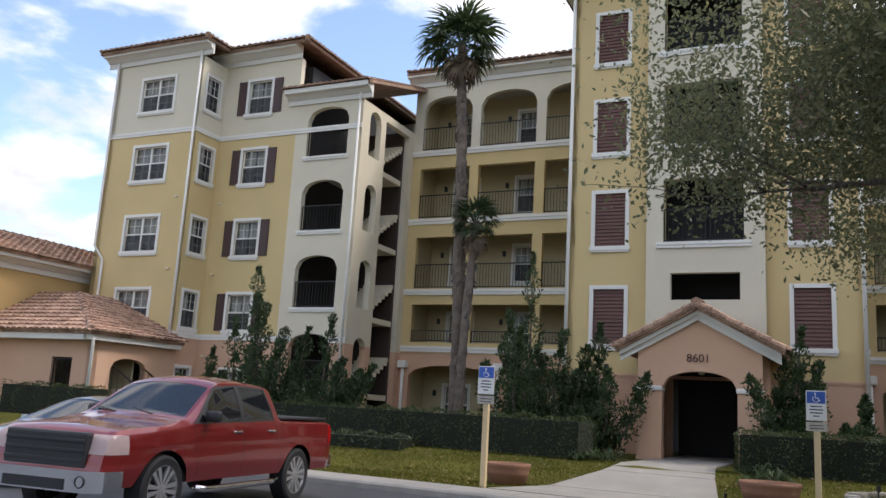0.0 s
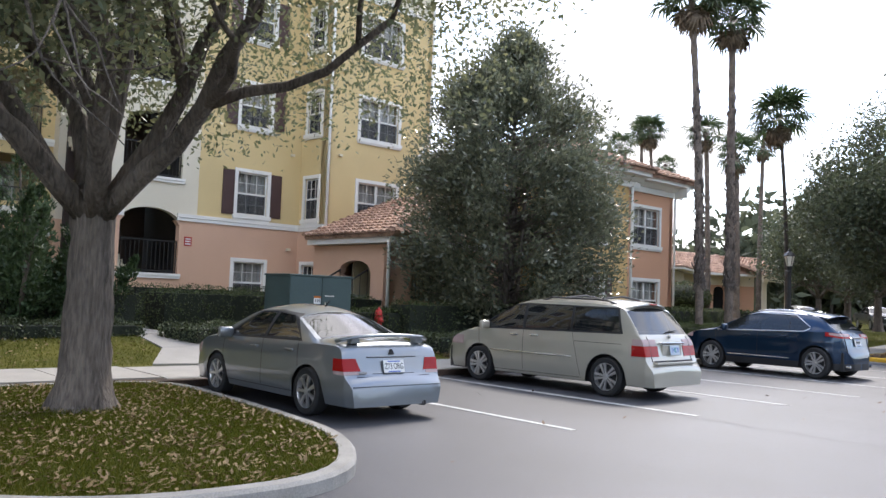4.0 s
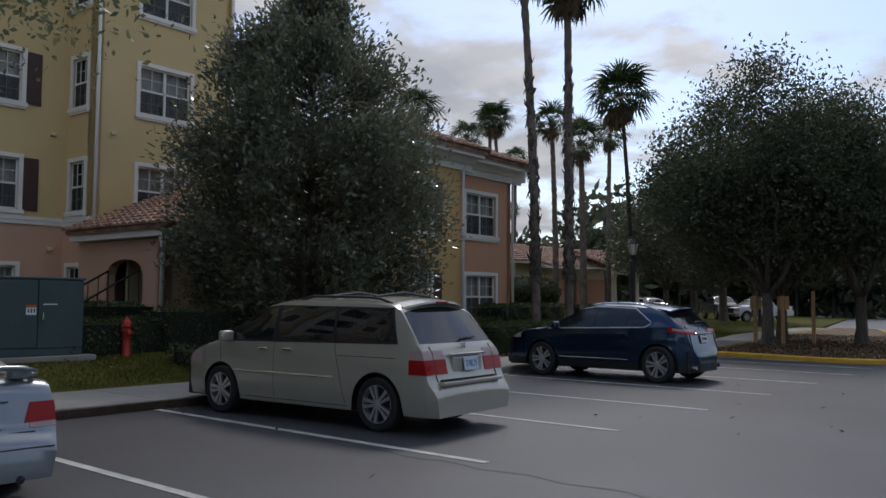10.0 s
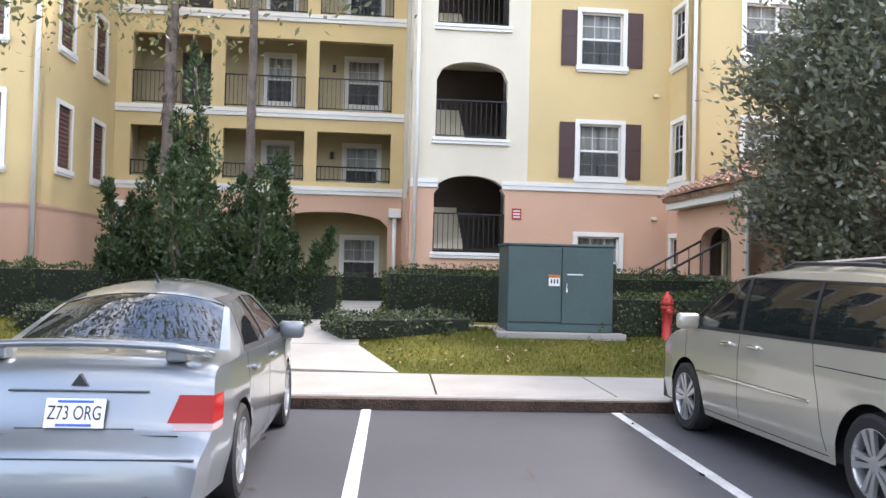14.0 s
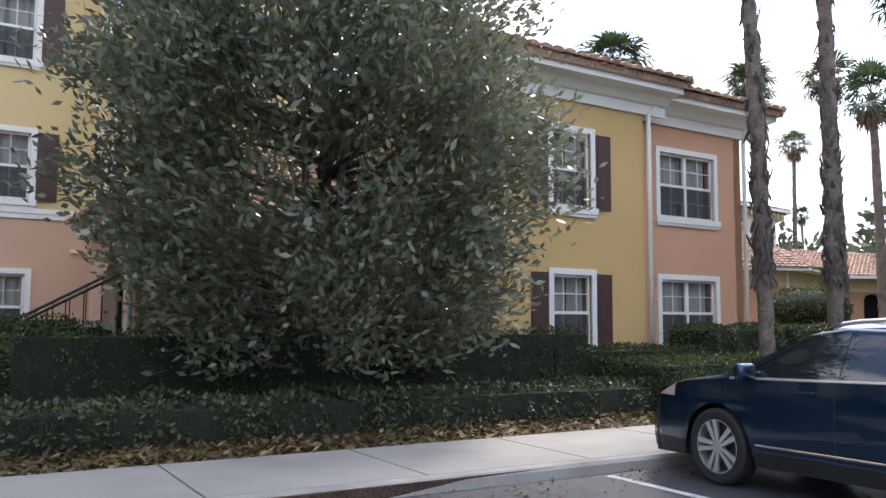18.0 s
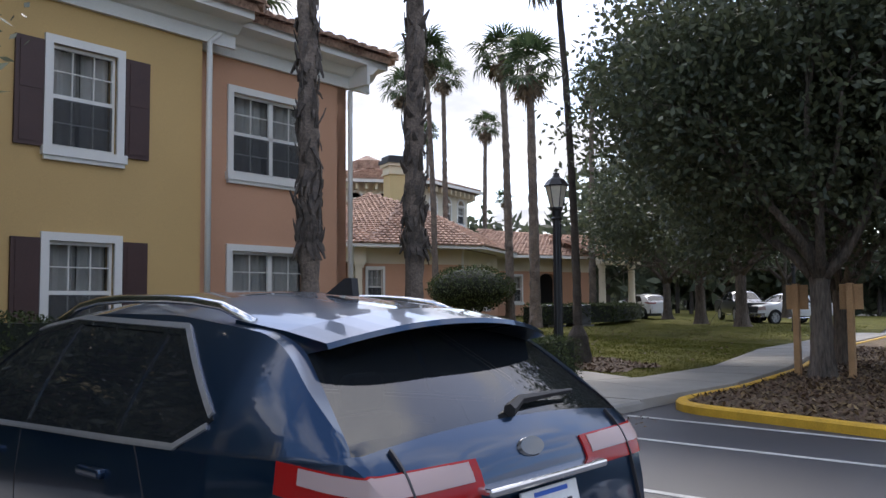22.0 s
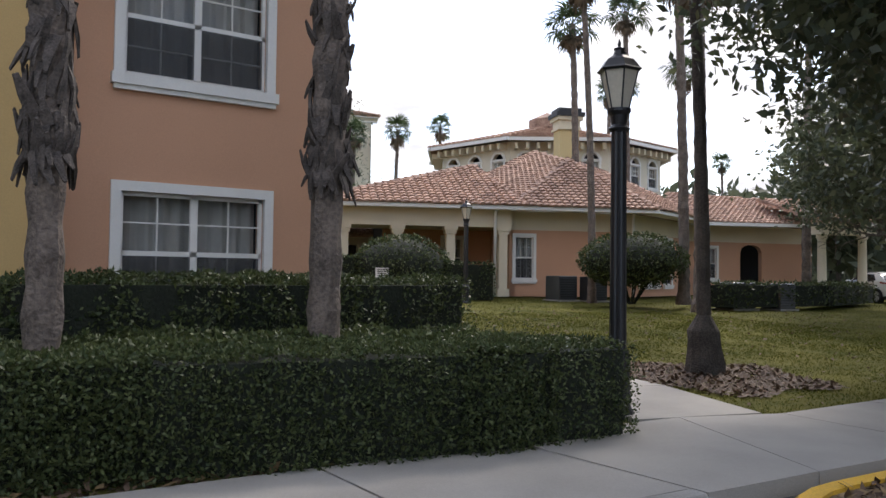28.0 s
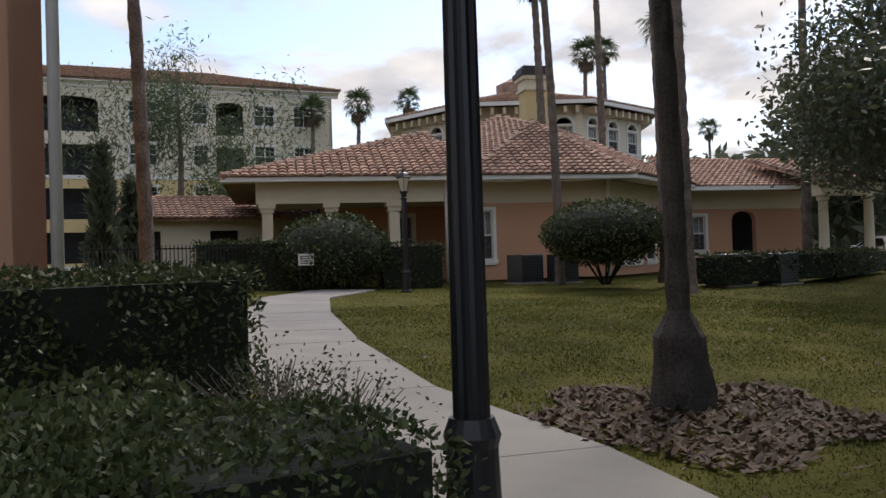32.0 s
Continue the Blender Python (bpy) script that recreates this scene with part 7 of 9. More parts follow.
def car(name, c, x, y, rz, label, category="car", paint=None, near=True, size=(1, 1, 1)):
    """A car with its tail at (x, y), nose along +y, turned by rz."""
    e = thing(name, x, y, 0, rz, label, category)
    e.scale = size
    bm = car_shell(c)
    L, hw = c["length"], c["half"]
    for pts, nm in c["side_windows"]:
        for sgn in (1, -1):
            f = cut(bm, side_planes(pts), lambda f: f.normal.x * sgn > 0.25 and f.calc_center_median().z > c["sill"] + 0.25)
            if f:
                lift("side_window", bm, f, CAR_GLASS, e, -0.004)
    if c.get("surround"):
        for sgn in (1, -1):
            f = cut(bm, side_planes(c["surround"]), lambda f: f.normal.x * sgn > 0.25 and f.calc_center_median().z > c["sill"] + 0.25)
            if f:
                lift("window_surround", bm, f, c.get("surround_material", PLASTIC), e, 0.003, take=False)
    for nm, ya, yb, pts in c["end_windows"]:
        f = cut(bm, end_planes(pts) + [((0, ya, 0), (0, -1, 0)), ((0, yb, 0), (0, 1, 0))], lambda f: f.normal.z > 0.12 and ya - 0.3 < f.calc_center_median().y < yb + 0.3 and abs(f.normal.x) < 0.75)
        if f:
            lift(nm, bm, f, CAR_GLASS, e, -0.004)
    for nm, material, planes, off, sides in c["patches"]:
        for sgn in ((1, -1) if sides else (1,)):
            pl = [((co[0] * sgn, co[1], co[2]), (no[0] * sgn, no[1], no[2])) for co, no in planes]
            if sides:
                pl.append(((0.05 * sgn, 0, 0), (-sgn, 0, 0)))
            f = cut(bm, pl, lambda f: True)
            if f:
                lift(nm, bm, f, material, e, off, take=False)
    strips = [(q, INK, "door_seam", 0.004, 0.001) for q in c.get("seams", ())] + [(q, RIM, "window_trim", 0.009, 0.009) for q in c.get("brights", ())]
    for (ya, za, yb, zb), material, nm, hw_, off in strips:
        d = Vector((0, yb - ya, zb - za)).normalized()
        n = Vector((0, -d.z, d.y))
        p, q = Vector((0, ya, za)), Vector((0, yb, zb))
        pl = [(tuple(p + n * hw_), tuple(n)), (tuple(p - n * hw_), tuple(-n)), (tuple(p), tuple(-d)), (tuple(q), tuple(d))]
        for sgn in (1, -1):
            f = cut(bm, pl, lambda f: f.normal.x * sgn > 0.3)
            if f:
                lift(nm, bm, f, material, e, off, take=False)
    body = part("body", bm, paint, e, smooth=True)
    body.data.set_sharp_from_angle(angle=radians(32))
    # floor and cabin, dark, inside the skin
    part("underbody", bx(-hw * 0.8, hw * 0.8, 0.12, L - 0.15, c["sill"] - 0.02, c["sill"] + 0.38), PLASTIC, e)
    w0, w1 = c["cabin"]
    part("cabin", bx(-hw * 0.72, hw * 0.72, w0, w1, c["sill"] + 0.3, curve(c["belt"], w0) - 0.16), PLASTIC, e)
    if near:
        for yy in c.get("seats", ()):
            for sx in (-0.36, 0.36):
                s = bmesh.new()
                box(s, sx - 0.23, sx + 0.23, yy - 0.06, yy + 0.08, 0.5, c["seat_top"], 0, 0.04)
                box(s, sx - 0.12, sx + 0.12, yy - 0.05, yy + 0.05, c["seat_top"] + 0.02, c["seat_top"] + 0.18, 0, 0.04)
                part("seat", s, PLASTIC, e)
    for wy in c["wheels"]:
        for sx in (-1, 1):
            wheel(e, sx * (hw - c["tyre"] * 0.5 - 0.01), wy, c["radius"], c["tyre"], c["spokes"], c.get("rim", RIM))
    for sgn in (-1, 1):
        for hy, hz in c.get("handles", ()):
            xh = hw * 0.975
            part("door_handle", bx(*sorted((sgn * (xh - 0.01), sgn * (xh + 0.035))), hy - 0.09, hy + 0.09, hz - 0.015, hz + 0.02, 0.012), c.get("handle", paint), e)
        if c.get("mirror"):
            my, mz = c["mirror"]
            b = bx(*sorted((sgn * (hw - 0.06), sgn * (hw + 0.16))), my - 0.06, my + 0.05, mz - 0.07, mz + 0.08, 0.035)
            part("wing_mirror", b, c.get("mirror_material", paint), e, smooth=True)
        if c.get("rails"):
            ra, rb, rx = c["rails"]
            zr = lambda yy: curve(c["top"], yy) - c["crown"] * 0.75
            pts = [(sgn * rx, ra, zr(ra) + 0.0)] + [(sgn * rx, ra + (rb - ra) * k / 8, zr(ra + (rb - ra) * k / 8) + c.get("rail_up", 0.075)) for k in range(1, 8)] + [(sgn * rx, rb, zr(rb) + 0.0)]
            part("roof_rail", tube(bmesh.new(), pts, 0.018, 6), c.get("rail_material", PLASTIC), e, smooth=True)
    return e


def plate(parent, m, text, material=None, ink=None, w=0.32, h=0.16):
    p = part("number_plate", bx(-w / 2, w / 2, -0.012, 0, -h / 2, h / 2, 0.003), material or SIGN_WHITE, parent)
    p.matrix_basis = m
    if text:
        o = lettering(text, h * 0.62, pose(0, -0.0125, -0.002, 90), ink or INK, p, "plate_number", 0.0015)
        o.matrix_basis = pose(0, -0.0125, -0.002, 90) @ Matrix.Diagonal((0.72, 1.1, 1, 1))
    else:
        for i in range(6):
            b = bx(-0.115 + i * 0.04, -0.09 + i * 0.04, -0.015, -0.012, -0.03, 0.03)
            part("plate_bar", b, ink or INK, p)
    for q in (-1, 1):
        part("plate_strip", bx(-w * 0.3, w * 0.3, -0.014, -0.012, q * h * 0.4 - 0.008, q * h * 0.4 + 0.006), material if material and material is not SIGN_WHITE else SIGN_BLUE, p)
    return p


def box_planes(x0, x1, y0, y1, z0, z1):
    return [((x0, 0, 0), (-1, 0, 0)), ((x1, 0, 0), (1, 0, 0)), ((0, y0, 0), (0, -1, 0)), ((0, y1, 0), (0, 1, 0)), ((0, 0, z0), (0, 0, -1)), ((0, 0, z1), (0, 0, 1))]


def roof_spoiler(prof, half, crown, sweep, material, parent):
    """A lip that follows the roof's crown; prof runs in (y, z) round its middle section."""
    bm = bmesh.new()
    rows = []
    for i in range(17):
        f = abs(i - 8) / 8
        rows.append([bm.verts.new(((i - 8) / 8 * half, y + sweep * f ** 3 * (1.0 if k in (1, 2, 3) else 0.4), z - crown * f ** 2.2)) for k, (y, z) in enumerate(prof)])
    for a, b in zip(rows, rows[1:]):
        for k in range(len(prof)):
            bm.faces.new((a[k], a[(k + 1) % len(prof)], b[(k + 1) % len(prof)], b[k]))
    bm.faces.new(rows[0])
    bm.faces.new(rows[-1])
    bmesh.ops.recalc_face_normals(bm, faces=bm.faces[:])
    return part("rear_spoiler", bm, material, parent, smooth=False)


# the silver saloon
SALOON = dict(length=4.30, half=0.80, roof_half=0.53, crown=0.10, sill=0.19, wheels=(0.88, 3.32), radius=0.30, arch=0.36, tyre=0.19, spokes=7,
              plan=[(0, 0.86), (0.03, 0.92), (0.12, 0.97), (0.4, 1), (0.7, 1), (0.88, 0.95), (0.96, 0.85), (1, 0.72)],
              top=[(0, 0.44), (0.02, 0.51), (0.10, 0.535), (0.13, 0.60), (0.21, 0.90), (0.27, 0.955), (0.75, 0.975), (1.42, 1.28), (1.75, 1.355), (2.2, 1.375), (2.6, 1.33), (3.35, 0.95), (3.9, 0.82), (4.18, 0.68), (4.27, 0.55), (4.30, 0.46)],
              belt=[(0, 0.90), (1.0, 0.905), (3.2, 0.86), (4.3, 0.78)],
              side_windows=[([(1.12, 0.95), (1.95, 0.93), (1.95, 1.25), (1.55, 1.22)], 0), ([(2.02, 0.925), (3.02, 0.90), (2.42, 1.24), (2.02, 1.255)], 0)],
              surround=[(1.05, 0.915), (3.15, 0.87), (2.45, 1.265), (1.95, 1.285), (1.5, 1.245)],
              end_windows=[("rear_window", 0.78, 1.43, [(-0.66, 0.9), (0.66, 0.9), (0.50, 1.30), (-0.50, 1.30)]), ("windscreen", 2.62, 3.32, [(-0.68, 0.9), (0.68, 0.9), (0.52, 1.34), (-0.52, 1.34)])],
              patches=[("tail_light", RED_LENS, [((0, 0.34, 0), (0, 1, 0)), ((0.49, 0, 0.60), (-0.94, 0, 0.34)), ((0, 0, 0.605), (0, 0, -1)), ((0, 0, 0.755), (0, 0, 1))], 0.006, True),
                       ("reversing_light", CLEAR_LENS, [((0, 0.32, 0), (0, 1, 0)), ((0.53, 0, 0), (-1, 0, 0)), ((0, 0, 0.565), (0, 0, -1)), ((0, 0, 0.602), (0, 0, 1))], 0.005, True),
                       ("headlight", CLEAR_LENS, [((0, 3.95, 0), (0, -1, 0)), ((0.4, 0, 0), (-1, 0, 0)), ((0, 0, 0.56), (0, 0, -1)), ((0, 0, 0.72), (0, 0, 1))], 0.004, True)],
              seams=[(2.0, 0.28, 2.0, 0.93), (1.1, 0.60, 1.12, 0.92), (3.12, 0.28, 3.12, 0.86), (1.0, 0.27, 3.1, 0.27)],
              cabin=(0.9, 3.2), seats=(1.5, 2.4), seat_top=0.95, handles=((1.3, 0.79), (2.2, 0.78)), mirror=(2.95, 0.92))
saloon = car("saloon_car", SALOON, -4.12, 2.42, 0.5, "silver four-door saloon with a rear spoiler, parked nose to the kerb", "car", SILVER)
plate(saloon, pose(0, 0.118, 0.655, -15), "Z73 ORG")
bm = bmesh.new()
pts = [(-0.66, 0.36, 0.97), (-0.64, 0.28, 1.0), (-0.5, 0.24, 1.035), (-0.25, 0.22, 1.05), (0, 0.215, 1.055), (0.25, 0.22, 1.05), (0.5, 0.24, 1.035), (0.64, 0.28, 1.0), (0.66, 0.36, 0.97)]
tube(bm, pts, 0.024, 8)
for v in bm.verts:
    v.co.y = 0.26 + (v.co.y - 0.26) * 1.8
    v.co.z -= 0.018
part("spoiler", bm, SILVER, saloon, smooth=True)
for q in (-1, 1):
    part("spoiler_foot", bx(q * 0.5 - 0.06, q * 0.5 + 0.06, 0.24, 0.36, 0.93, 1.01, 0.015), SILVER, saloon)
for a, b, z0, z1 in ((-0.38, 0.38, 0.765, 0.777), (-0.32, 0.32, 0.57, 0.578)):
    part("lid_moulding", bx(a, b, 0.105 + (z1 - 0.58) * 0.27, 0.16 + (z1 - 0.58) * 0.27, z0, z1, 0.003), GREY_CAR, saloon)
part("badge", poly([(-0.045, 0.80), (0.045, 0.80), (0, 0.865)], "y", 0.165, 0.22), PLASTIC, saloon)
part("boot_seam", bx(-0.56, 0.56, 0.09, 0.13, 0.537, 0.544), INK, saloon)
part("bumper_line", bx(-0.67, 0.67, -0.004, 0.03, 0.425, 0.435), GREY_CAR, saloon)
part("antenna", tube(bmesh.new(), [(0, 1.7, 1.35), (0, 1.6, 1.43)], [0.012, 0.006], 6), PLASTIC, saloon)
part("exhaust_pipe", tube(bmesh.new(), [(0.42, 0.0, 0.2), (0.42, 0.3, 0.2)], 0.035, 10), PLASTIC, saloon)
part("reflector", bx(-0.54, -0.42, 0.1, 0.14, 0.575, 0.6), CHROME, saloon)

# the champagne minivan
VAN = dict(length=4.85, half=0.87, roof_half=0.71, crown=0.09, sill=0.22, wheels=(0.90, 3.80), radius=0.325, arch=0.40, tyre=0.21, spokes=5,
           plan=[(0, 0.93), (0.03, 0.97), (0.12, 1), (0.7, 1), (0.86, 0.96), (0.95, 0.84), (1, 0.66)],
           top=[(0, 0.46), (0.015, 0.55), (0.10, 0.60), (0.14, 0.70), (0.20, 0.98), (0.30, 1.10), (0.62, 1.52), (0.72, 1.58), (1.3, 1.625), (2.3, 1.635), (2.9, 1.58), (3.95, 1.03), (4.45, 0.90), (4.68, 0.76), (4.82, 0.58), (4.85, 0.48)],
           belt=[(0, 1.03), (1.5, 1.02), (3.7, 0.98), (4.85, 0.85)],
           side_windows=[([(0.62, 1.07), (1.62, 1.06), (1.62, 1.47), (0.75, 1.45)], 0), ([(1.66, 1.055), (2.68, 1.045), (2.68, 1.48), (1.66, 1.475)], 0), ([(2.74, 1.04), (3.85, 1.02), (3.0, 1.44), (2.74, 1.475)], 0)],
           surround=[(0.58, 1.045), (3.95, 0.99), (3.05, 1.46), (2.7, 1.495), (0.72, 1.475)],
           end_windows=[("rear_window", 0.262, 0.60, [(-0.79, 1.055), (0.79, 1.055), (0.675, 1.54), (-0.675, 1.54)]), ("windscreen", 2.95, 3.95, [(-0.76, 0.9), (0.76, 0.9), (0.62, 1.60), (-0.62, 1.60)])],
           patches=[("tail_light", RED_LENS, [((0, 0.40, 0), (0, 1, 0)), ((0.42, 0, 0), (-1, 0, 0)), ((0, 0, 0.70), (0, 0, -1)), ((0, 0, 0.87), (0, 0, 1))], 0.008, True),
                    ("reversing_light", CLEAR_LENS, [((0, 0.40, 0), (0, 1, 0)), ((0.45, 0, 0), (-1, 0, 0)), ((0, 0, 0.875), (0, 0, -1)), ((0, 0, 0.975), (0, 0, 1))], 0.007, True),
                    ("hatch_seam", INK, [((0, 0.8, 0), (0, 1, 0)), ((0.655, 0, 0), (-1, 0, 0)), ((0.663, 0, 0), (1, 0, 0)), ((0, 0, 0.62), (0, 0, -1)), ((0, 0, 1.02), (0, 0, 1))], 0.0095, True),
                    ("headlight", CLEAR_LENS, [((0, 4.25, 0), (0, -1, 0)), ((0.4, 0, 0), (-1, 0, 0)), ((0, 0, 0.66), (0, 0, -1)), ((0, 0, 0.83), (0, 0, 1))], 0.004, True)],
           seams=[(2.70, 0.30, 2.72, 1.03), (1.50, 0.62, 1.62, 1.04), (1.42, 0.30, 1.50, 0.62), (3.72, 0.3, 3.85, 0.98), (0.6, 0.88, 1.55, 0.88), (1.4, 0.27, 3.7, 0.27)],
           cabin=(0.5, 3.7), seats=(1.2, 2.2, 3.0), seat_top=1.05, handles=((2.45, 0.92), (2.92, 0.915)), handle=CHROME, mirror=(3.62, 1.06), rails=(0.85, 2.45, 0.60), rail_up=0.045)
van = car("minivan", VAN, 1.54, 2.17, 4.2, "champagne grey minivan with black roof rails, parked nose to the kerb", "car", CHAMPAGNE, size=(0.96, 0.98, 1))
vp = plate(van, pose(0.06, 0.118, 0.80, -12), "274 KZV", PLATE_BLUE, SIGN_BLUE)
part("plate_picture", bx(-0.022, 0.022, -0.0145, -0.0122, -0.04, 0.045), TEAL, vp)
roof_spoiler([(1.1, 1.618), (0.72, 1.59), (0.53, 1.560), (0.52, 1.535), (0.66, 1.52), (1.0, 1.57)], 0.655, 0.075, 0.12, CHAMPAGNE, van)
part("brake_light", bx(-0.13, 0.13, 0.512, 0.54, 1.538, 1.554, 0.004), RED_LENS, van)
part("plate_recess", bx(-0.30, 0.34, 0.14, 0.18, 0.70, 0.89, 0.01), CHAMPAGNE, van)
part("chrome_strip", bx(-0.36, 0.40, 0.125, 0.2, 0.905, 0.935, 0.008), CHROME, van)
for q in (-1, 1):
    part("badge_bar", bx(q * 0.03 - 0.009, q * 0.03 + 0.009, 0.185, 0.215, 0.985, 1.05, 0.004), CHROME, van)
part("badge_bar", bx(-0.03, 0.03, 0.185, 0.21, 1.01, 1.026, 0.004), CHROME, van)
for k in range(2):
    part("strip_groove", bx(-0.35, 0.39, 0.1235, 0.126, 0.912 + 0.010 * k, 0.915 + 0.010 * k), INK, van)
part("bumper_step", bx(-0.66, 0.66, 0.012, 0.11, 0.575, 0.62, 0.012), CHAMPAGNE, van)
part("bumper_gap", bx(-0.60, 0.60, 0.09, 0.13, 0.605, 0.64), INK, van)
for q in (-1, 1):
    part("crossbar", tube(bmesh.new(), [(-0.60, 1.55 + q * 0.4, 1.61), (0, 1.55 + q * 0.4, 1.665), (0.60, 1.55 + q * 0.4, 1.61)], 0.02, 6), PLASTIC, van)
    for sx in (-1, 1):
        if q == 1:
            part("side_moulding", bx(sx * 0.872 - 0.012, sx * 0.872 + 0.012, 1.6, 3.5, 0.60, 0.625, 0.008), CHROME if sx < 0 else CHAMPAGNE, van)
wp = bmesh.new()
tube(wp, [(0.02, 0.26, 1.09), (0.12, 0.28, 1.105), (0.42, 0.295, 1.115)], [0.016, 0.012, 0.008], 6)
part("rear_wiper", wp, PLASTIC, van)
part("exhaust_pipe", tube(bmesh.new(), [(-0.45, 0.05, 0.26), (-0.45, 0.4, 0.26)], 0.035, 8), PLASTIC, van)

# the navy crossover
CROSS = dict(length=4.55, half=0.90, roof_half=0.60, crown=0.09, sill=0.22, wheels=(0.72, 3.46), radius=0.345, arch=0.41, tyre=0.24, spokes=5,
             plan=[(0, 0.46), (0.008, 0.60), (0.02, 0.71), (0.04, 0.81), (0.07, 0.89), (0.11, 0.945), (0.18, 0.985), (0.3, 1), (0.7, 0.99), (0.86, 0.96), (0.95, 0.84), (1, 0.68)],
             top=[(0, 0.42), (0.015, 0.56), (0.06, 0.64), (0.10, 0.74), (0.16, 1.00), (0.26, 1.09), (0.66, 1.40), (0.80, 1.455), (1.4, 1.515), (2.0, 1.52), (2.5, 1.46), (3.4, 1.03), (3.95, 0.95), (4.3, 0.82), (4.5, 0.62), (4.55, 0.48)],
             belt=[(0, 1.05), (1.0, 1.03), (3.4, 0.96), (4.55, 0.86)],
             side_windows=[([(0.92, 1.12), (1.02, 1.055), (1.38, 1.045), (1.38, 1.36), (1.3, 1.36)], 0), ([(1.42, 1.04), (2.15, 1.02), (2.15, 1.385), (1.42, 1.365)], 0), ([(2.22, 1.02), (3.18, 0.985), (2.55, 1.335), (2.22, 1.385)], 0)],
             surround=[(0.84, 1.12), (0.97, 1.03), (3.32, 0.965), (2.58, 1.36), (2.2, 1.41), (1.3, 1.385)], surround_material=CAR_GLASS, brights=[(0.86, 1.10, 1.0, 1.03), (1.0, 1.03, 3.3, 0.968), (0.86, 1.13, 1.28, 1.385), (1.28, 1.385, 2.2, 1.41), (2.2, 1.41, 2.6, 1.355)],
             end_windows=[("rear_window", 0.27, 0.68, [(-0.73, 1.06), (0.73, 1.06), (0.56, 1.41), (-0.56, 1.41)]), ("windscreen", 2.52, 3.38, [(-0.76, 0.9), (0.76, 0.9), (0.6, 1.48), (-0.6, 1.48)])],
             patches=[("tail_light", RED_LENS, [((0, 0.50, 0), (0, 1, 0)), ((0.30, 0, 0), (-1, 0, 0)), ((0, 0.1, 0.905), (0, 0.12, -1)), ((0, 0.1, 1.0), (0, -0.1, 1))], 0.008, True),
                      ("tail_light_lens", CLEAR_LENS, [((0, 0.42, 0), (0, 1, 0)), ((0.34, 0, 0), (-1, 0, 0)), ((0, 0.1, 0.945), (0, 0.12, -1)), ((0, 0.1, 0.995), (0, -0.1, 1))], 0.011, True),
                      ("hatch_seam", INK, [((0, 0.8, 0), (0, 1, 0)), ((0.60, 0, 0), (-1, 0, 0)), ((0.608, 0, 0), (1, 0, 0)), ((0, 0, 0.62), (0, 0, -1)), ((0, 0, 1.06), (0, 0, 1))], 0.013, True),
                      ("headlight", CLEAR_LENS, [((0, 4.05, 0), (0, -1, 0)), ((0.45, 0, 0), (-1, 0, 0)), ((0, 0, 0.76), (0, 0, -1)), ((0, 0, 0.87), (0, 0, 1))], 0.004, True),
                      ("lower_cladding", PLASTIC, [((0, 0, 0.36), (0, 0, 1))], 0.004, True)],
             seams=[(2.18, 0.36, 2.18, 1.0), (1.1, 0.80, 1.25, 1.03), (3.3, 0.36, 3.35, 0.94)],
             cabin=(0.6, 3.2), seats=(1.4, 2.35), seat_top=0.98, handles=((1.5, 0.90), (2.45, 0.885)), mirror=(3.05, 1.03), rails=(0.95, 2.45, 0.58), rail_up=0.035, rail_material=CHROME)
cross = car("crossover_car", CROSS, 9.40, 2.50, 0.0, "dark blue crossover with chrome window trim, parked nose to the kerb", "car", NAVY, size=(0.955, 0.965, 1.035))
plate(cross, pose(0.0, 0.10, 0.82, -14), "")
part("chrome_strip", bx(-0.34, 0.34, 0.085, 0.16, 0.915, 0.94, 0.008), CHROME, cross)
ob = bmesh.new()
lathe(ob, [(0.055, 0), (0.05, 0.012)], 20)
o = part("badge", ob, GREY_CAR, cross)
o.matrix_basis = pose(0, 0.185, 1.01, 62) @ Matrix.Diagonal((1.3, 0.6, 1, 1))
roof_spoiler([(1.0, 1.478), (0.66, 1.445), (0.46, 1.412), (0.45, 1.395), (0.62, 1.375), (1.0, 1.44)], 0.60, 0.066, 0.08, NAVY, cross)
bm = bmesh.new()
extrude_poly(bm, [(1.05, 1.49), (1.22, 1.50), (1.10, 1.56), (1.06, 1.56)], "x", -0.018, 0.018)
part("fin_antenna", bm, PLASTIC, cross)
wp = bmesh.new()
tube(wp, [(0.0, 0.27, 1.115), (0.1, 0.30, 1.14), (0.45, 0.31, 1.145)], [0.024, 0.018, 0.008], 6)
part("rear_wiper", wp, PLASTIC, cross)
for q in (-1, 1):
    part("exhaust_pipe", tube(bmesh.new(), [(q * 0.6, 0.0, 0.3), (q * 0.6, 0.3, 0.3)], 0.04, 10), CHROME, cross)
    part("side_moulding", bx(q * 0.885 - 0.012, q * 0.885 + 0.012, 1.35, 3.0, 0.40, 0.425, 0.008), CHROME, cross)
part("steering_wheel", tube(bmesh.new(), [(-0.36 + 0.18 * math.cos(a), 2.85 - 0.06 * math.sin(a), 0.98 + 0.16 * math.sin(a)) for a in (2 * math.pi * k / 16 for k in range(17))], 0.014, 6), PLASTIC, cross)

# the white one across the drive
WHITE = dict(CROSS)
WHITE.update(length=4.6, half=0.9, spokes=5, surround_material=PLASTIC, rail_material=PLASTIC)
white = car("white_estate_car", WHITE, 29.3, -8.15, 180, "white sport utility car with dark windows at the far kerb", "car", CAR_WHITE, False)
plate(white, pose(0.0, 0.10, 0.82, -14), "")


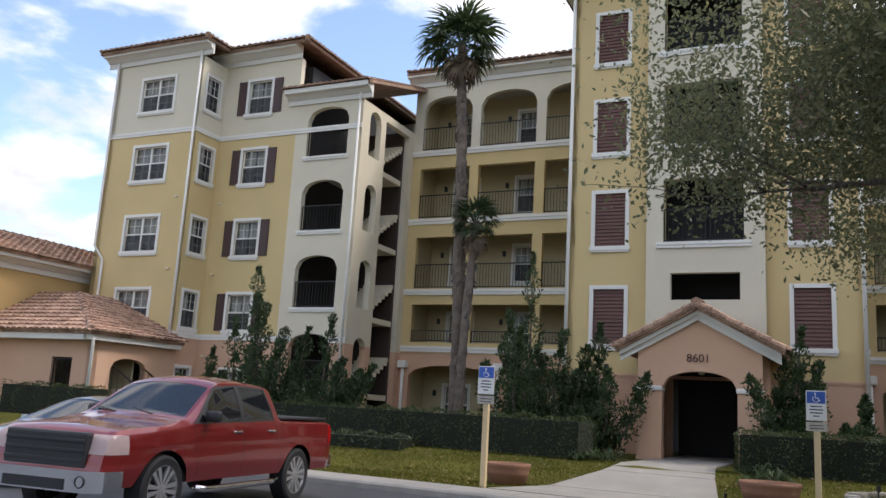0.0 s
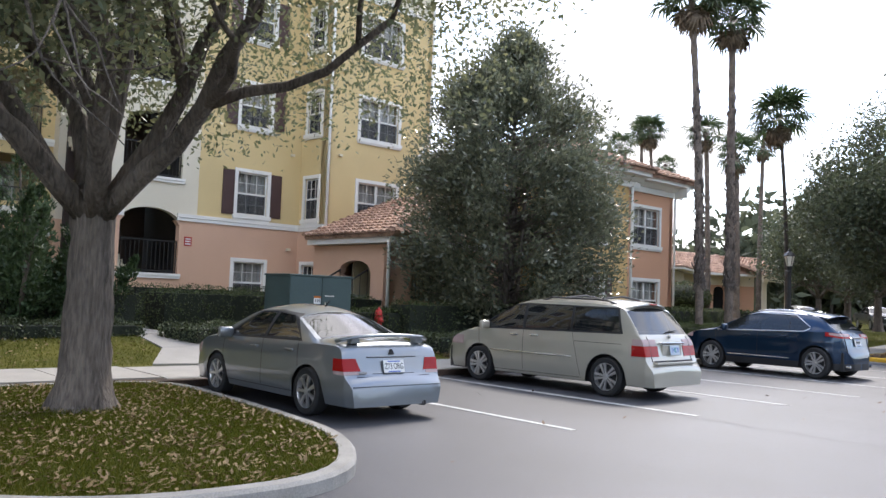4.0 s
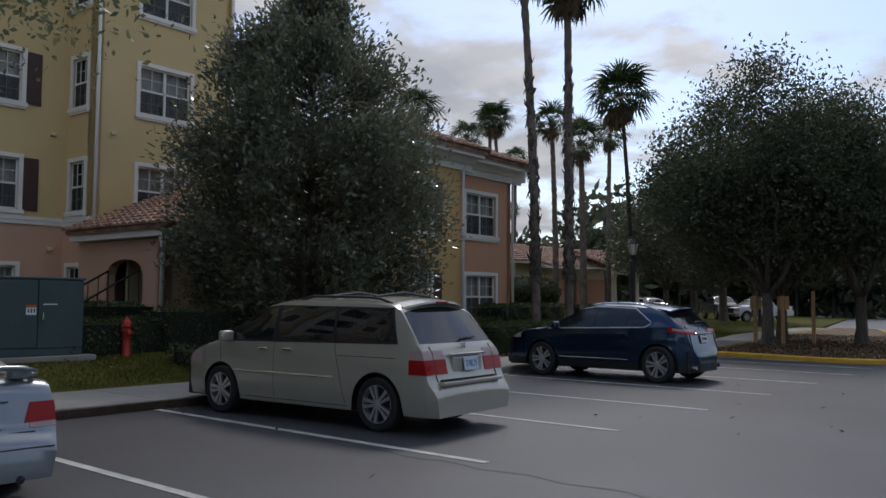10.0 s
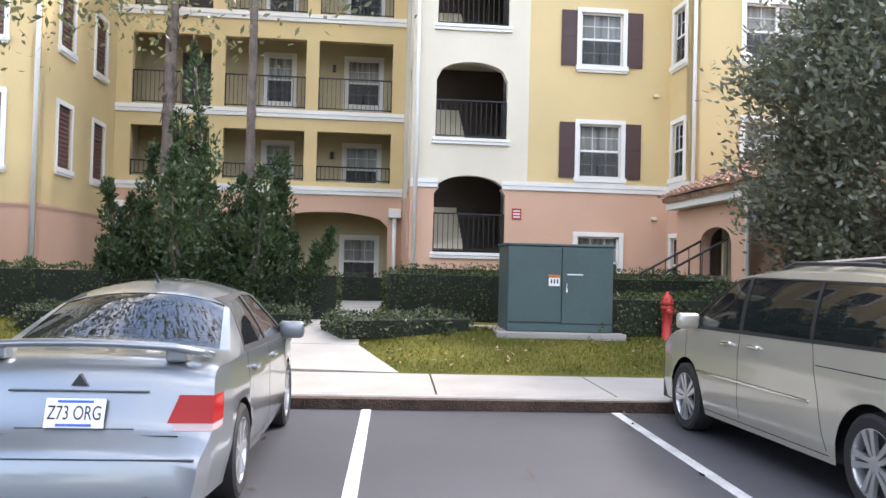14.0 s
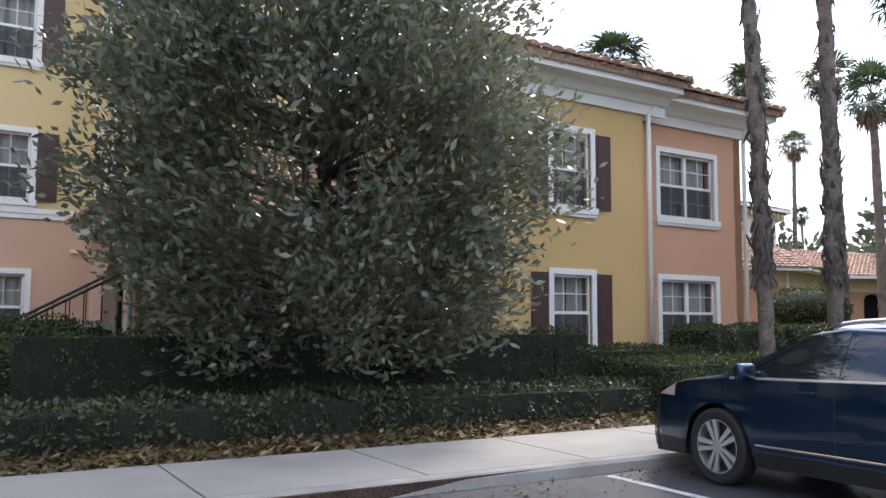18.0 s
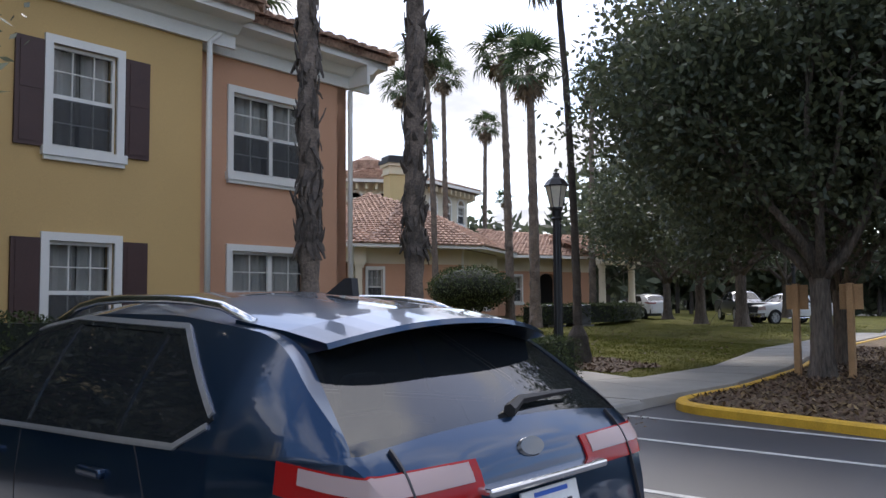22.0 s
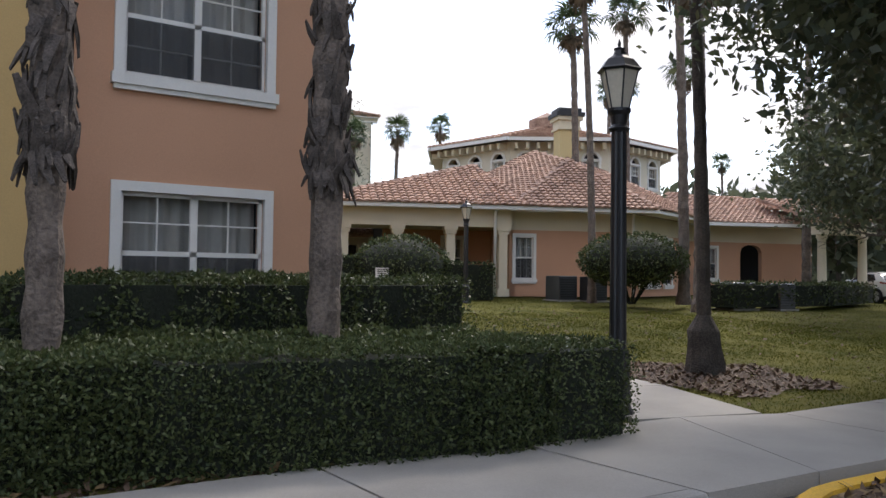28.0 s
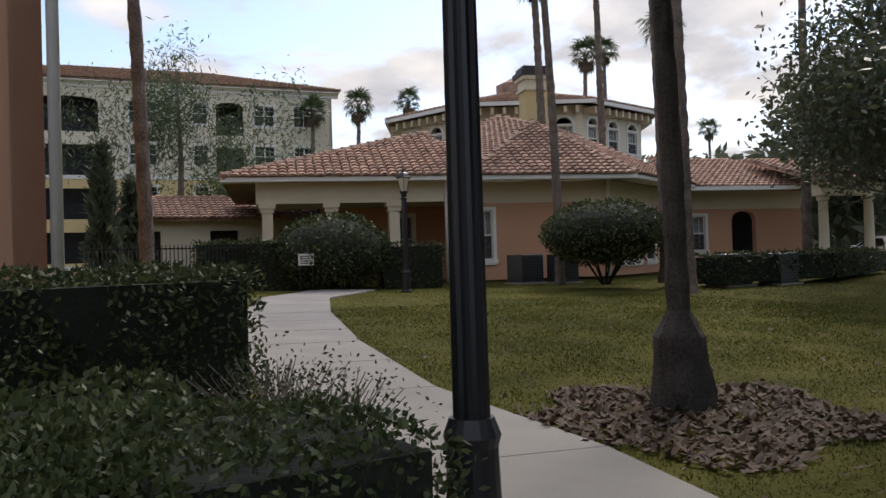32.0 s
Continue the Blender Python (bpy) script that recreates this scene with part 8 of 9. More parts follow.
# ---------------------------------------------------------------- pickups
PICKUP = dict(length=5.6, half=0.94, roof_half=0.66, crown=0.08, sill=0.48, wheels=(1.15, 4.55), radius=0.42, arch=0.50, tyre=0.28, spokes=6,
              plan=[(0, 0.98), (0.02, 1), (0.4, 1), (0.85, 0.99), (0.96, 0.93), (1, 0.86)],
              top=[(0, 1.24), (0.03, 1.28), (1.72, 1.30), (1.76, 1.36), (1.86, 1.78), (1.96, 1.84), (2.6, 1.88), (3.2, 1.86), (3.42, 1.78), (4.1, 1.32), (4.5, 1.24), (5.35, 1.17), (5.5, 1.08), (5.57, 0.85), (5.6, 0.66)],
              belt=[(0, 1.22), (1.7, 1.24), (3.9, 1.20), (5.6, 1.05)],
              side_windows=[([(1.98, 1.30), (2.75, 1.28), (2.75, 1.74), (2.06, 1.72)], 0), ([(2.86, 1.27), (3.9, 1.24), (3.38, 1.68), (2.86, 1.74)], 0)],
              surround=[(1.94, 1.27), (4.0, 1.22), (3.4, 1.72), (2.8, 1.77), (2.02, 1.75)],
              end_windows=[("rear_window", 1.76, 1.88, [(-0.6, 1.38), (0.6, 1.38), (0.56, 1.74), (-0.56, 1.74)]), ("windscreen", 3.44, 4.08, [(-0.8, 1.2), (0.8, 1.2), (0.62, 1.80), (-0.62, 1.80)])],
              patches=[("headlight", CLEAR_LENS, [((0, 5.22, 0), (0, -1, 0)), ((0.58, 0, 0), (-1, 0, 0)), ((0, 0, 0.86), (0, 0, -1)), ((0, 0, 1.08), (0, 0, 1))], 0.006, True),
                       ("tail_light", RED_LENS, [((0, 0.14, 0), (0, 1, 0)), ((0.72, 0, 0), (-1, 0, 0)), ((0, 0, 0.92), (0, 0, -1)), ((0, 0, 1.2), (0, 0, 1))], 0.006, True)],
              seams=[(2.80, 0.55, 2.80, 1.26), (1.86, 0.95, 1.92, 1.26), (3.85, 0.55, 4.0, 1.2), (1.74, 0.55, 1.74, 1.26)],
              cabin=(1.9, 3.9), seats=(2.2, 3.0), seat_top=1.3, handles=((2.05, 1.12), (2.98, 1.11)), handle=CHROME, mirror=(3.72, 1.32), mirror_material=PLASTIC)


def pickup(x, y, rz, paint, label, grille=PLASTIC, near=True):
    e = car("pickup_truck", PICKUP, x, y, rz, label, "pickup", paint, near, (0.93, 0.93, 0.93))
    part("grille", bx(-0.60, 0.60, 5.5, 5.62, 0.70, 1.10, 0.03), grille, e)
    for k in range(3):
        part("grille_bar", bx(-0.58, 0.58, 5.615, 5.635, 0.76 + 0.11 * k, 0.80 + 0.11 * k, 0.008), grille, e)
    b = bmesh.new()
    extrude_poly(b, [(-0.95, 5.35), (0.95, 5.35), (0.90, 5.6), (0.7, 5.72), (-0.7, 5.72), (-0.90, 5.6)], "z", 0.44, 0.68)
    bumper = part("front_bumper", b, CHROME, e)
    part("air_intake", bx(-0.45, 0.45, 5.71, 5.73, 0.46, 0.58, 0.004), PLASTIC, bumper)
    for q in (-1, 1):
        f = part("fog_lamp", lathe(bmesh.new(), [(0.075, 0), (0.06, 0.02), (0.05, 0.0)], 14), PLASTIC, bumper)
        f.matrix_basis = pose(q * 0.66, 5.715, 0.56, -90)
        part("side_step", tube(bmesh.new(), [(q * 0.93, 1.8, 0.40), (q * 0.96, 2.0, 0.37), (q * 0.96, 3.7, 0.37), (q * 0.93, 3.9, 0.40)], 0.045, 8), CHROME, e, smooth=True)
    part("rear_bumper", bx(-0.9, 0.9, -0.14, 0.04, 0.5, 0.72, 0.03), CHROME, e)
    part("bed_cover", bx(-0.84, 0.84, 0.06, 1.70, 1.285, 1.325, 0.015), PLASTIC, e)
    for q in (-0.3, 0.3):
        part("wiper", tube(bmesh.new(), [(q, 4.12, 1.32), (q + 0.42, 4.0, 1.375)], 0.01, 5), PLASTIC, e)
    return e

pickup(-19.6, 4.25, 188, PICKUP_RED, "red crew-cab pickup with a black grille and chrome bumper")
saloon2 = car("parked_car", dict(SALOON), -22.9, 5.3, 186, "grey saloon parked beside the red pickup", "car", SILVER, False)
far = [pickup(57.98, 16.61, 60, CAR_WHITE, "white pickup parked beyond the lawn", near=False),
       pickup(57.90, 22.31, 128, GREY_CAR, "grey pickup facing the lawn", near=False)]
white2 = car("white_estate_car", WHITE, 52.22, 23.93, -30, "white car parked beyond the lawn", "car", CAR_WHITE, False)
for e in far + [white2]:
    e.location.z = lawn_z(e.location.x, e.location.y) + 0.02


# ---------------------------------------------------------------- the green utility cart
def utility_cart(x, y, rz):
    e = thing("utility_cart", x, y, 0, rz, "green six-wheeled utility cart with yellow hubs and a roof", "utility cart")
    for wy in (0.35, 0.78, 2.05):
        for q in (-1, 1):
            wheel(e, q * 0.56, wy, 0.29, 0.24, 9, RIM, GATOR_YELLOW)
    part("chassis", bx(-0.55, 0.55, 0.1, 2.3, 0.34, 0.46, 0.03), PLASTIC, e)
    b = part("cargo_bed", bx(-0.66, 0.66, 0.0, 1.12, 0.60, 0.66), GATOR_GREEN, e)
    for a in ((-0.68, -0.63, 0, 1.12), (0.63, 0.68, 0, 1.12), (-0.68, 0.68, -0.03, 0.02), (-0.68, 0.68, 1.10, 1.15)):
        part("bed_side", bx(*a, 0.6, 0.9, 0.01), GATOR_GREEN, b)
    bm = bmesh.new()
    extrude_poly(bm, [(1.75, 0.46), (2.55, 0.46), (2.58, 0.62), (2.42, 0.80), (1.98, 0.92), (1.80, 0.92)], "x", -0.42, 0.42)
    part("front_hood", bm, GATOR_GREEN, e)
    for q in (-1, 1):
        bm = bmesh.new()
        extrude_poly(bm, [(1.66, 0.46), (1.72, 0.62), (1.9, 0.74), (2.2, 0.74), (2.42, 0.58), (2.42, 0.5), (2.2, 0.66), (1.9, 0.66), (1.76, 0.46)], "x", *sorted((q * 0.40, q * 0.68)))
        part("mudguard", bm, GATOR_GREEN, e)
        s = bmesh.new()
        box(s, q * 0.3 - 0.22, q * 0.3 + 0.22, 1.16, 1.55, 0.58, 0.68, 0, 0.03)
        box(s, q * 0.3 - 0.22, q * 0.3 + 0.22, 1.14, 1.22, 0.68, 1.02, 0, 0.03)
        part("seat", s, GATOR_YELLOW, e)
        part("canopy_post", tube(bmesh.new(), [(q * 0.52, 1.12, 0.6), (q * 0.52, 1.12, 1.72)], 0.02, 6), BLACK_PAINT, e)
        part("canopy_post", tube(bmesh.new(), [(q * 0.48, 2.02, 0.85), (q * 0.5, 1.78, 1.72)], 0.02, 6), BLACK_PAINT, e)
        part("headlight", bx(q * 0.25 - 0.07, q * 0.25 + 0.07, 2.50, 2.57, 0.64, 0.72, 0.01), CLEAR_LENS, e)
    part("canopy", bx(-0.6, 0.6, 1.0, 1.95, 1.72, 1.76, 0.015), BLACK_PAINT, e)
    part("windscreen", poly([(2.02, 0.95), (2.04, 0.95), (1.86, 1.4), (1.84, 1.4)], "x", -0.46, 0.46), CLEAR_LENS, e)
    part("steering_wheel", tube(bmesh.new(), [(-0.3 + 0.15 * math.cos(a), 1.78, 1.0 + 0.15 * math.sin(a)) for a in (2 * math.pi * k / 14 for k in range(15))], 0.014, 6), PLASTIC, e)
    part("white_tank", bx(-0.3, 0.35, 0.55, 0.95, 0.66, 1.0, 0.05), SIGN_WHITE, e)
    part("white_panel", bx(-0.2, 0.3, 0.9, 1.1, 1.80, 1.9, 0.02), SIGN_WHITE, e)
    part("hose_reel", lathe(bmesh.new(), [(0.16, 0.66), (0.16, 0.70), (0.08, 0.72), (0.08, 0.86), (0.16, 0.88), (0.16, 0.92)], 16, 0.0, 0.28), ORANGE_LENS, e)
    return e


utility_cart(13.15, -9.55, 180)

# ---------------------------------------------------------------- lamps, signs and utilities
def street_lamp(x, y, z, h=3.75, group="lantern street lamps"):
    """A black post lamp with a six-sided lantern."""
    e = thing("street_lamp", x, y, z, 0, "black cast-iron street lamp with a frosted six-sided lantern", "street lamp", group)
    part("base", lathe(bmesh.new(), [(0.16, 0), (0.16, 0.08), (0.13, 0.12), (0.115, 0.55), (0.13, 0.6), (0.1, 0.68)], 20), BLACK_PAINT, e)
    bm = bmesh.new()
    n = 24
    rows = [[bm.verts.new(((0.084 if k % 2 else 0.076) * (1 - 0.1 * f) * math.cos(2 * math.pi * k / n), (0.084 if k % 2 else 0.076) * (1 - 0.1 * f) * math.sin(2 * math.pi * k / n), 0.68 + (h - 1.53) * f)) for k in range(n)] for f in (0, 1)]
    for k in range(n):
        bm.faces.new((rows[0][k], rows[0][(k + 1) % n], rows[1][(k + 1) % n], rows[1][k]))
    part("post", bm, BLACK_PAINT, e)
    zb = h - 0.85
    part("collar", lathe(bmesh.new(), [(0.09, zb), (0.11, zb + 0.03), (0.075, zb + 0.07), (0.09, zb + 0.16), (0.12, zb + 0.2), (0.12, zb + 0.23)], 18), BLACK_PAINT, e)
    z0, z1, r0, r1 = zb + 0.23, zb + 0.60, 0.10, 0.19
    lan = part("lantern", lathe(bmesh.new(), [(r1 + 0.02, z1), (r1 + 0.04, z1 + 0.02), (r1 + 0.02, z1 + 0.04), (0.15, z1 + 0.12), (0.07, z1 + 0.17), (0.05, z1 + 0.22), (0.06, z1 + 0.24), (0.015, z1 + 0.26), (0.02, z1 + 0.29), (0.004, z1 + 0.34)], 6), BLACK_PAINT, e)
    for k in range(6):
        a, b = math.pi / 3 * k, math.pi / 3 * (k + 1)
        part("lantern_bar", tube(bmesh.new(), [(r0 * math.cos(a), r0 * math.sin(a), z0), (r1 * math.cos(a), r1 * math.sin(a), z1)], 0.009, 5), BLACK_PAINT, lan)
        bm = bmesh.new()
        vs = [(r0 * math.cos(a), r0 * math.sin(a), z0), (r0 * math.cos(b), r0 * math.sin(b), z0), (r1 * math.cos(b), r1 * math.sin(b), z1), (r1 * math.cos(a), r1 * math.sin(a), z1)]
        lo = [bm.verts.new(v) for v in vs]
        hi = [bm.verts.new((v[0] * 0.96, v[1] * 0.96, v[2])) for v in vs]
        bm.faces.new(lo)
        bm.faces.new(hi[::-1])
        for i in range(4):
            bm.faces.new((lo[i], hi[i], hi[(i + 1) % 4], lo[(i + 1) % 4]))
        part("lantern_pane", bm, FROST, lan)
    return e


street_lamp(19.49, 9.30, 0.10, 3.7)
street_lamp(29.45, 26.4, lawn_z(29.45, 26.4) - 0.05, 3.5)
street_lamp(45.09, 13.97, lawn_z(45.09, 13.97), 3.6)

pl = thing("parking_light", 21.6, -13.4, 0.1, 0, "tall bronze car-park light with a flat box head", "street lamp")
part("footing", lathe(bmesh.new(), [(0.3, 0), (0.3, 0.6), (0.27, 0.65)], 16), CONCRETE, pl)
part("pole", bx(-0.07, 0.07, -0.07, 0.07, 0.6, 7.6, 0.01), BLACK_PAINT, pl)
part("head", bx(-0.2, 0.2, 0.05, 0.95, 7.42, 7.62, 0.03), PLASTIC, pl)
part("lens", bx(-0.15, 0.15, 0.2, 0.85, 7.405, 7.42), FROST, pl)
for x, y in ((92, 1.5), (99, 2.5), (70, 1.5)):
    g = thing("globe_lamp", x, y, 0, 0, "white globe lamp on a slim post across the drive", "street lamp", "globe lamps")
    part("post", lathe(bmesh.new(), [(0.09, 0), (0.06, 0.6), (0.05, 3.9)], 10), BLACK_PAINT, g)
    part("globe", lathe(bmesh.new(), [(0.05, 3.9)] + [(0.26 * math.sin(math.pi * k / 8), 4.15 - 0.26 * math.cos(math.pi * k / 8)) for k in range(1, 8)] + [(0.02, 4.42)], 14), FROST, g, smooth=True)


def parking_sign(x, y, z, h):
    e = thing("parking_sign", x, y, z, 0, "blue and white disabled-parking sign on a cream wooden post", "sign", "disabled-parking signs")
    part("post", bx(-0.05, 0.05, -0.05, 0.05, 0, h - 0.62, 0.006), POST_CREAM, e)
    part("back_board", bx(-0.165, 0.165, -0.075, -0.055, h - 0.52, h, 0.012), SIGN_WHITE, e)
    blue = part("blue_panel", bx(-0.15, 0.15, -0.083, -0.076, h - 0.22, h - 0.015, 0.003), SIGN_BLUE, e)
    sym = bmesh.new()
    lathe(sym, [(0.016, 0), (0.016, 0.003)], 12)
    o = part("symbol_head", sym, SIGN_WHITE, blue)
    o.matrix_basis = pose(-0.012, -0.083, h - 0.055, 90)
    wheel_ = [(0.052 * math.cos(a), -0.0855, h - 0.145 + 0.052 * math.sin(a)) for a in (radians(130 + 17 * k) for k in range(14))]
    part("symbol_wheel", tube(bmesh.new(), wheel_, 0.0055, 5), SIGN_WHITE, blue)
    part("symbol_seat", tube(bmesh.new(), [(-0.012, -0.0855, h - 0.075), (-0.008, -0.0855, h - 0.13), (0.035, -0.0855, h - 0.13), (0.055, -0.0855, h - 0.175), (0.07, -0.0855, h - 0.17)], 0.0075, 5), SIGN_WHITE, blue)
    part("text_panel", bx(-0.15, 0.15, -0.081, -0.076, h - 0.5, h - 0.235, 0.003), SIGN_WHITE, e)
    for k, w in enumerate((0.09, 0.11, 0.1, 0.05)):
        part("text_bar", bx(-w, w, -0.0835, -0.0812, h - 0.285 - 0.055 * k, h - 0.265 - 0.055 * k), INK, e)
    low = part("fine_panel", bx(-0.17, 0.17, -0.07, -0.052, h - 0.70, h - 0.545, 0.004), PEBBLE, e)
    for k in range(2):
        part("text_bar", bx(-0.11, 0.11, -0.0725, -0.0702, h - 0.61 - 0.05 * k, h - 0.595 - 0.05 * k), INK, low)
    return e


parking_sign(-17.25, 7.2, 0.1, 2.22)
parking_sign(-11.72, 9.0, 0.12, 2.06)


def planter(x, y, z, r=0.52):
    e = thing("planter", x, y, z, 0, "low round terracotta planter with dry soil on the lawn", "planter", "terracotta planters")
    part("bowl", lathe(bmesh.new(), [(r * 0.72, 0), (r * 0.8, 0.02), (r * 0.92, 0.22), (r * 0.95, 0.24), (r * 0.93, 0.27), (r * 1.0, 0.36), (r * 1.03, 0.4), (r * 1.0, 0.43), (r * 0.9, 0.43), (r * 0.88, 0.36)], 32), TERRACOTTA, e, smooth=True)
    part("soil", lathe(bmesh.new(), [(r * 0.89, 0.36), (r * 0.5, 0.40), (0.01, 0.41)], 24), MULCH, e)
    return e


planter(-12.5, 8.95, lawn_z(-12.5, 8.95))
planter(-17.35, 8.6, lawn_z(-17.35, 8.6) - 0.02, 0.45)


def strap_plant(x, y, z, seed, n=60, l=0.6):
    rng = np.random.default_rng(seed)
    e = thing("strap_leaf_plant", x, y, z, 0, "clump of arching strap-shaped dark green leaves", "plant", "strap-leaf plants")
    v = []
    for i in range(n):
        a, up = rng.uniform(0, 2 * np.pi), rng.uniform(0.3, 1.0)
        L = l * rng.uniform(0.6, 1.1)
        d = np.array([math.cos(a), math.sin(a), 0])
        s = np.array([-math.sin(a), math.cos(a), 0]) * 0.02
        b = d * rng.uniform(0, 0.12)
        prev = b
        for k in range(1, 6):
            t = k / 5
            p = b + d * L * t * (1.1 - 0.4 * up) + np.array([0, 0, L * (up * 1.5 * t - 1.15 * t * t * (0.4 + 0.6 * up))])
            p[2] = max(p[2], 0.01)
            w0, w1 = 1 - 0.7 * ((k - 1) / 5) ** 2, 1 - 0.9 * t ** 2
            v.append([prev - s * w0, prev + s * w0, p + s * w1, p - s * w1])
            prev = p
    quads("leaves", np.array(v), PALM_LEAF, e)
    return e


for i, (x, y) in enumerate(((-13.0, 10.6), (-12.6, 11.0), (-12.9, 11.5), (-16.6, 12.4), (-16.5, 13.1), (-13.4, 13.6), (-16.9, 11.9))):
    strap_plant(x, y, lawn_z(x, y), 400 + i)

# the cream pillar in its ring of stones
PX, PYY = -10.38, 10.2
PZ = lawn_z(PX, PYY)
pil = thing("lawn_pillar", PX, PYY, PZ - 0.03, -6, "cream stucco pillar with a sloped top on a brown foot", "pillar")
part("foot", bx(-0.16, 0.16, -0.14, 0.14, 0, 0.19, 0.01), TERRACOTTA, pil)
bm = bmesh.new()
extrude_poly(bm, [(-0.17, 0.19), (0.17, 0.19), (0.17, 1.28), (-0.03, 1.28), (-0.17, 0.93)], "x", -0.16, 0.16)
part("shaft", bm, STUCCO_C, pil)
bm = bmesh.new()
extrude_poly(bm, [(-0.185, 0.90), (-0.035, 1.30), (0.185, 1.30), (0.185, 1.275), (-0.02, 1.275), (-0.165, 0.90)], "x", -0.172, 0.172)
part("cap", bm, STUCCO_P, pil)
ring = thing("stone_ring", PX + 0.1, PYY - 0.05, PZ, 0, "ring of flat pale stones round grey pebbles", "stones")
srng = np.random.default_rng(15)
for k in range(17):
    a0, a1 = 2 * math.pi * (k + 0.06) / 17, 2 * math.pi * (k + 0.94) / 17
    o, i_ = srng.uniform(1.0, 1.08), srng.uniform(0.76, 0.84)
    pts = [(o * math.cos(a0), 0.72 * o * math.sin(a0)), (o * 1.02 * math.cos((a0 + a1) / 2), 0.72 * o * 1.02 * math.sin((a0 + a1) / 2)), (o * math.cos(a1), 0.72 * o * math.sin(a1)), (i_ * math.cos(a1), 0.72 * i_ * math.sin(a1)), (i_ * math.cos(a0), 0.72 * i_ * math.sin(a0))]
    bm = bmesh.new()
    extrude_poly(bm, pts, "z", -0.12 + 0.1 * 0.72 * math.sin(a0), 0.04 + 0.11 * 0.72 * math.sin(a0) + srng.uniform(0, 0.02))
    part("stone", bm, PEBBLE, ring)
n = 900
a, r_ = srng.uniform(0, 2 * np.pi, n), 0.78 * np.sqrt(srng.uniform(0, 1, n))
P = np.stack([r_ * np.cos(a), 0.72 * r_ * np.sin(a), 0.02 + 0.11 * 0.72 * r_ * np.sin(a) * 1.0], 1)
leaves("pebbles", P, 0.06, 0.05, PEBBLE, ring, srng, 0.0)["kind"] = "stuff"
for q in (-0.52, 0.62):
    s = thing("path_light", PX + 0.1 + q, PYY - 0.05, PZ, 0, "small black spotlight on a stake among pebbles", "garden light", "path lights")
    part("stake", tube(bmesh.new(), [(0, 0, -0.05), (0, 0, 0.16)], 0.014, 6), BLACK_PAINT, s)
    part("head", tube(bmesh.new(), [(0, 0.0, 0.15), (-0.02 * q, 0.02, 0.26)], [0.03, 0.045], 10), BLACK_PAINT, s)
for x, y in ((-13.25, 8.9), (-12.35, 9.9), (-14.9, 8.2)):
    if x > -14:
        s = thing("path_light", x, y, lawn_z(x, y), 0, "small black path light on a stake in grass", "garden light", "path lights")
        part("stake", tube(bmesh.new(), [(0, 0, -0.05), (0, 0, 0.18)], [0.014, 0.03], 6), BLACK_PAINT, s)

# the transformer and its neighbours
tr = thing("transformer_box", 0.285, 11.15, 0.53, 0, "dark green steel transformer cabinet with two doors on a concrete pad", "transformer")
part("cabinet", bx(-0.86, 0.86, 0.02, 1.15, 0, 1.38, 0.012), TRANSFORMER, tr)
part("lid", bx(-0.885, 0.885, -0.02, 1.18, 1.38, 1.42, 0.01), TRANSFORMER, tr)
for a, b in ((-0.85, 0.005), (0.02, 0.85)):
    part("door", bx(a, b, -0.012, 0.02, 0.14 if a > 0 else 0.16, 1.365, 0.006), TRANSFORMER, tr)
part("lower_panel", bx(-0.85, 0.85, -0.004, 0.02, 0.01, 0.125, 0.004), TRANSFORMER, tr)
lb = part("warning_label", bx(-0.20, 0.0 - 0.02, -0.016, -0.0125, 0.74, 0.92), SIGN_WHITE, tr)
part("label_strip", bx(-0.20, -0.02, -0.0175, -0.0162, 0.87, 0.92), ORANGE_LENS, lb)
for k in range(3):
    part("label_bar", bx(-0.17 + 0.05 * k, -0.145 + 0.05 * k, -0.0175, -0.0162, 0.78, 0.85), INK, lb)
part("door_handle", tube(bmesh.new(), [(0.09, -0.014, 0.78), (0.09, -0.06, 0.78), (0.09, -0.06, 0.70)], 0.014, 6), CHROME, tr)
part("padlock", bx(0.07, 0.11, -0.06, -0.02, 0.64, 0.70, 0.008), CHROME, tr)
part("number_bar", bx(0.1, 0.36, -0.0145, -0.0122, 0.92, 0.94), SIGN_WHITE, tr)
pad = thing("concrete_pad", 0.285, 11.5, 0.2, 0, "pale concrete pad under the transformer", "concrete pad")
part("slab", bx(-1.03, 1.03, -0.56, 0.95, 0, 0.33, 0.015), CONCRETE, pad)
kb = thing("garden_edging", 0, 0, 0, 0, "pale concrete strip at the edge of the shrubs", "edging", kind="structure")
part("strip", bx(-2.2, -0.75, 12.2, 12.45, 0.35, 0.53, 0.01), CONCRETE, kb)


def standpipe(x, y, z, h, label):
    e = thing("fire_hydrant", x, y, z, 0, label, "hydrant", "red hydrants")
    part("barrel", lathe(bmesh.new(), [(0.12, 0), (0.12, 0.03), (0.085, 0.05), (0.085, h * 0.62), (0.105, h * 0.64), (0.105, h * 0.7), (0.085, h * 0.72)], 18), HYDRANT_RED, e, smooth=True)
    part("bonnet", lathe(bmesh.new(), [(0.1, h * 0.72), (0.1, h * 0.8), (0.07, h * 0.92), (0.025, h * 0.95), (0.025, h)], 14), HYDRANT_RED, e, smooth=True)
    for a in (0, 90, 180):
        o = part("outlet_cap", lathe(bmesh.new(), [(0.045, 0.07), (0.045, 0.13), (0.02, 0.14), (0.02, 0.16)], 10), HYDRANT_RED, e)
        o.matrix_basis = pose(0, 0, h * 0.6, 90, 0, a)
    return e


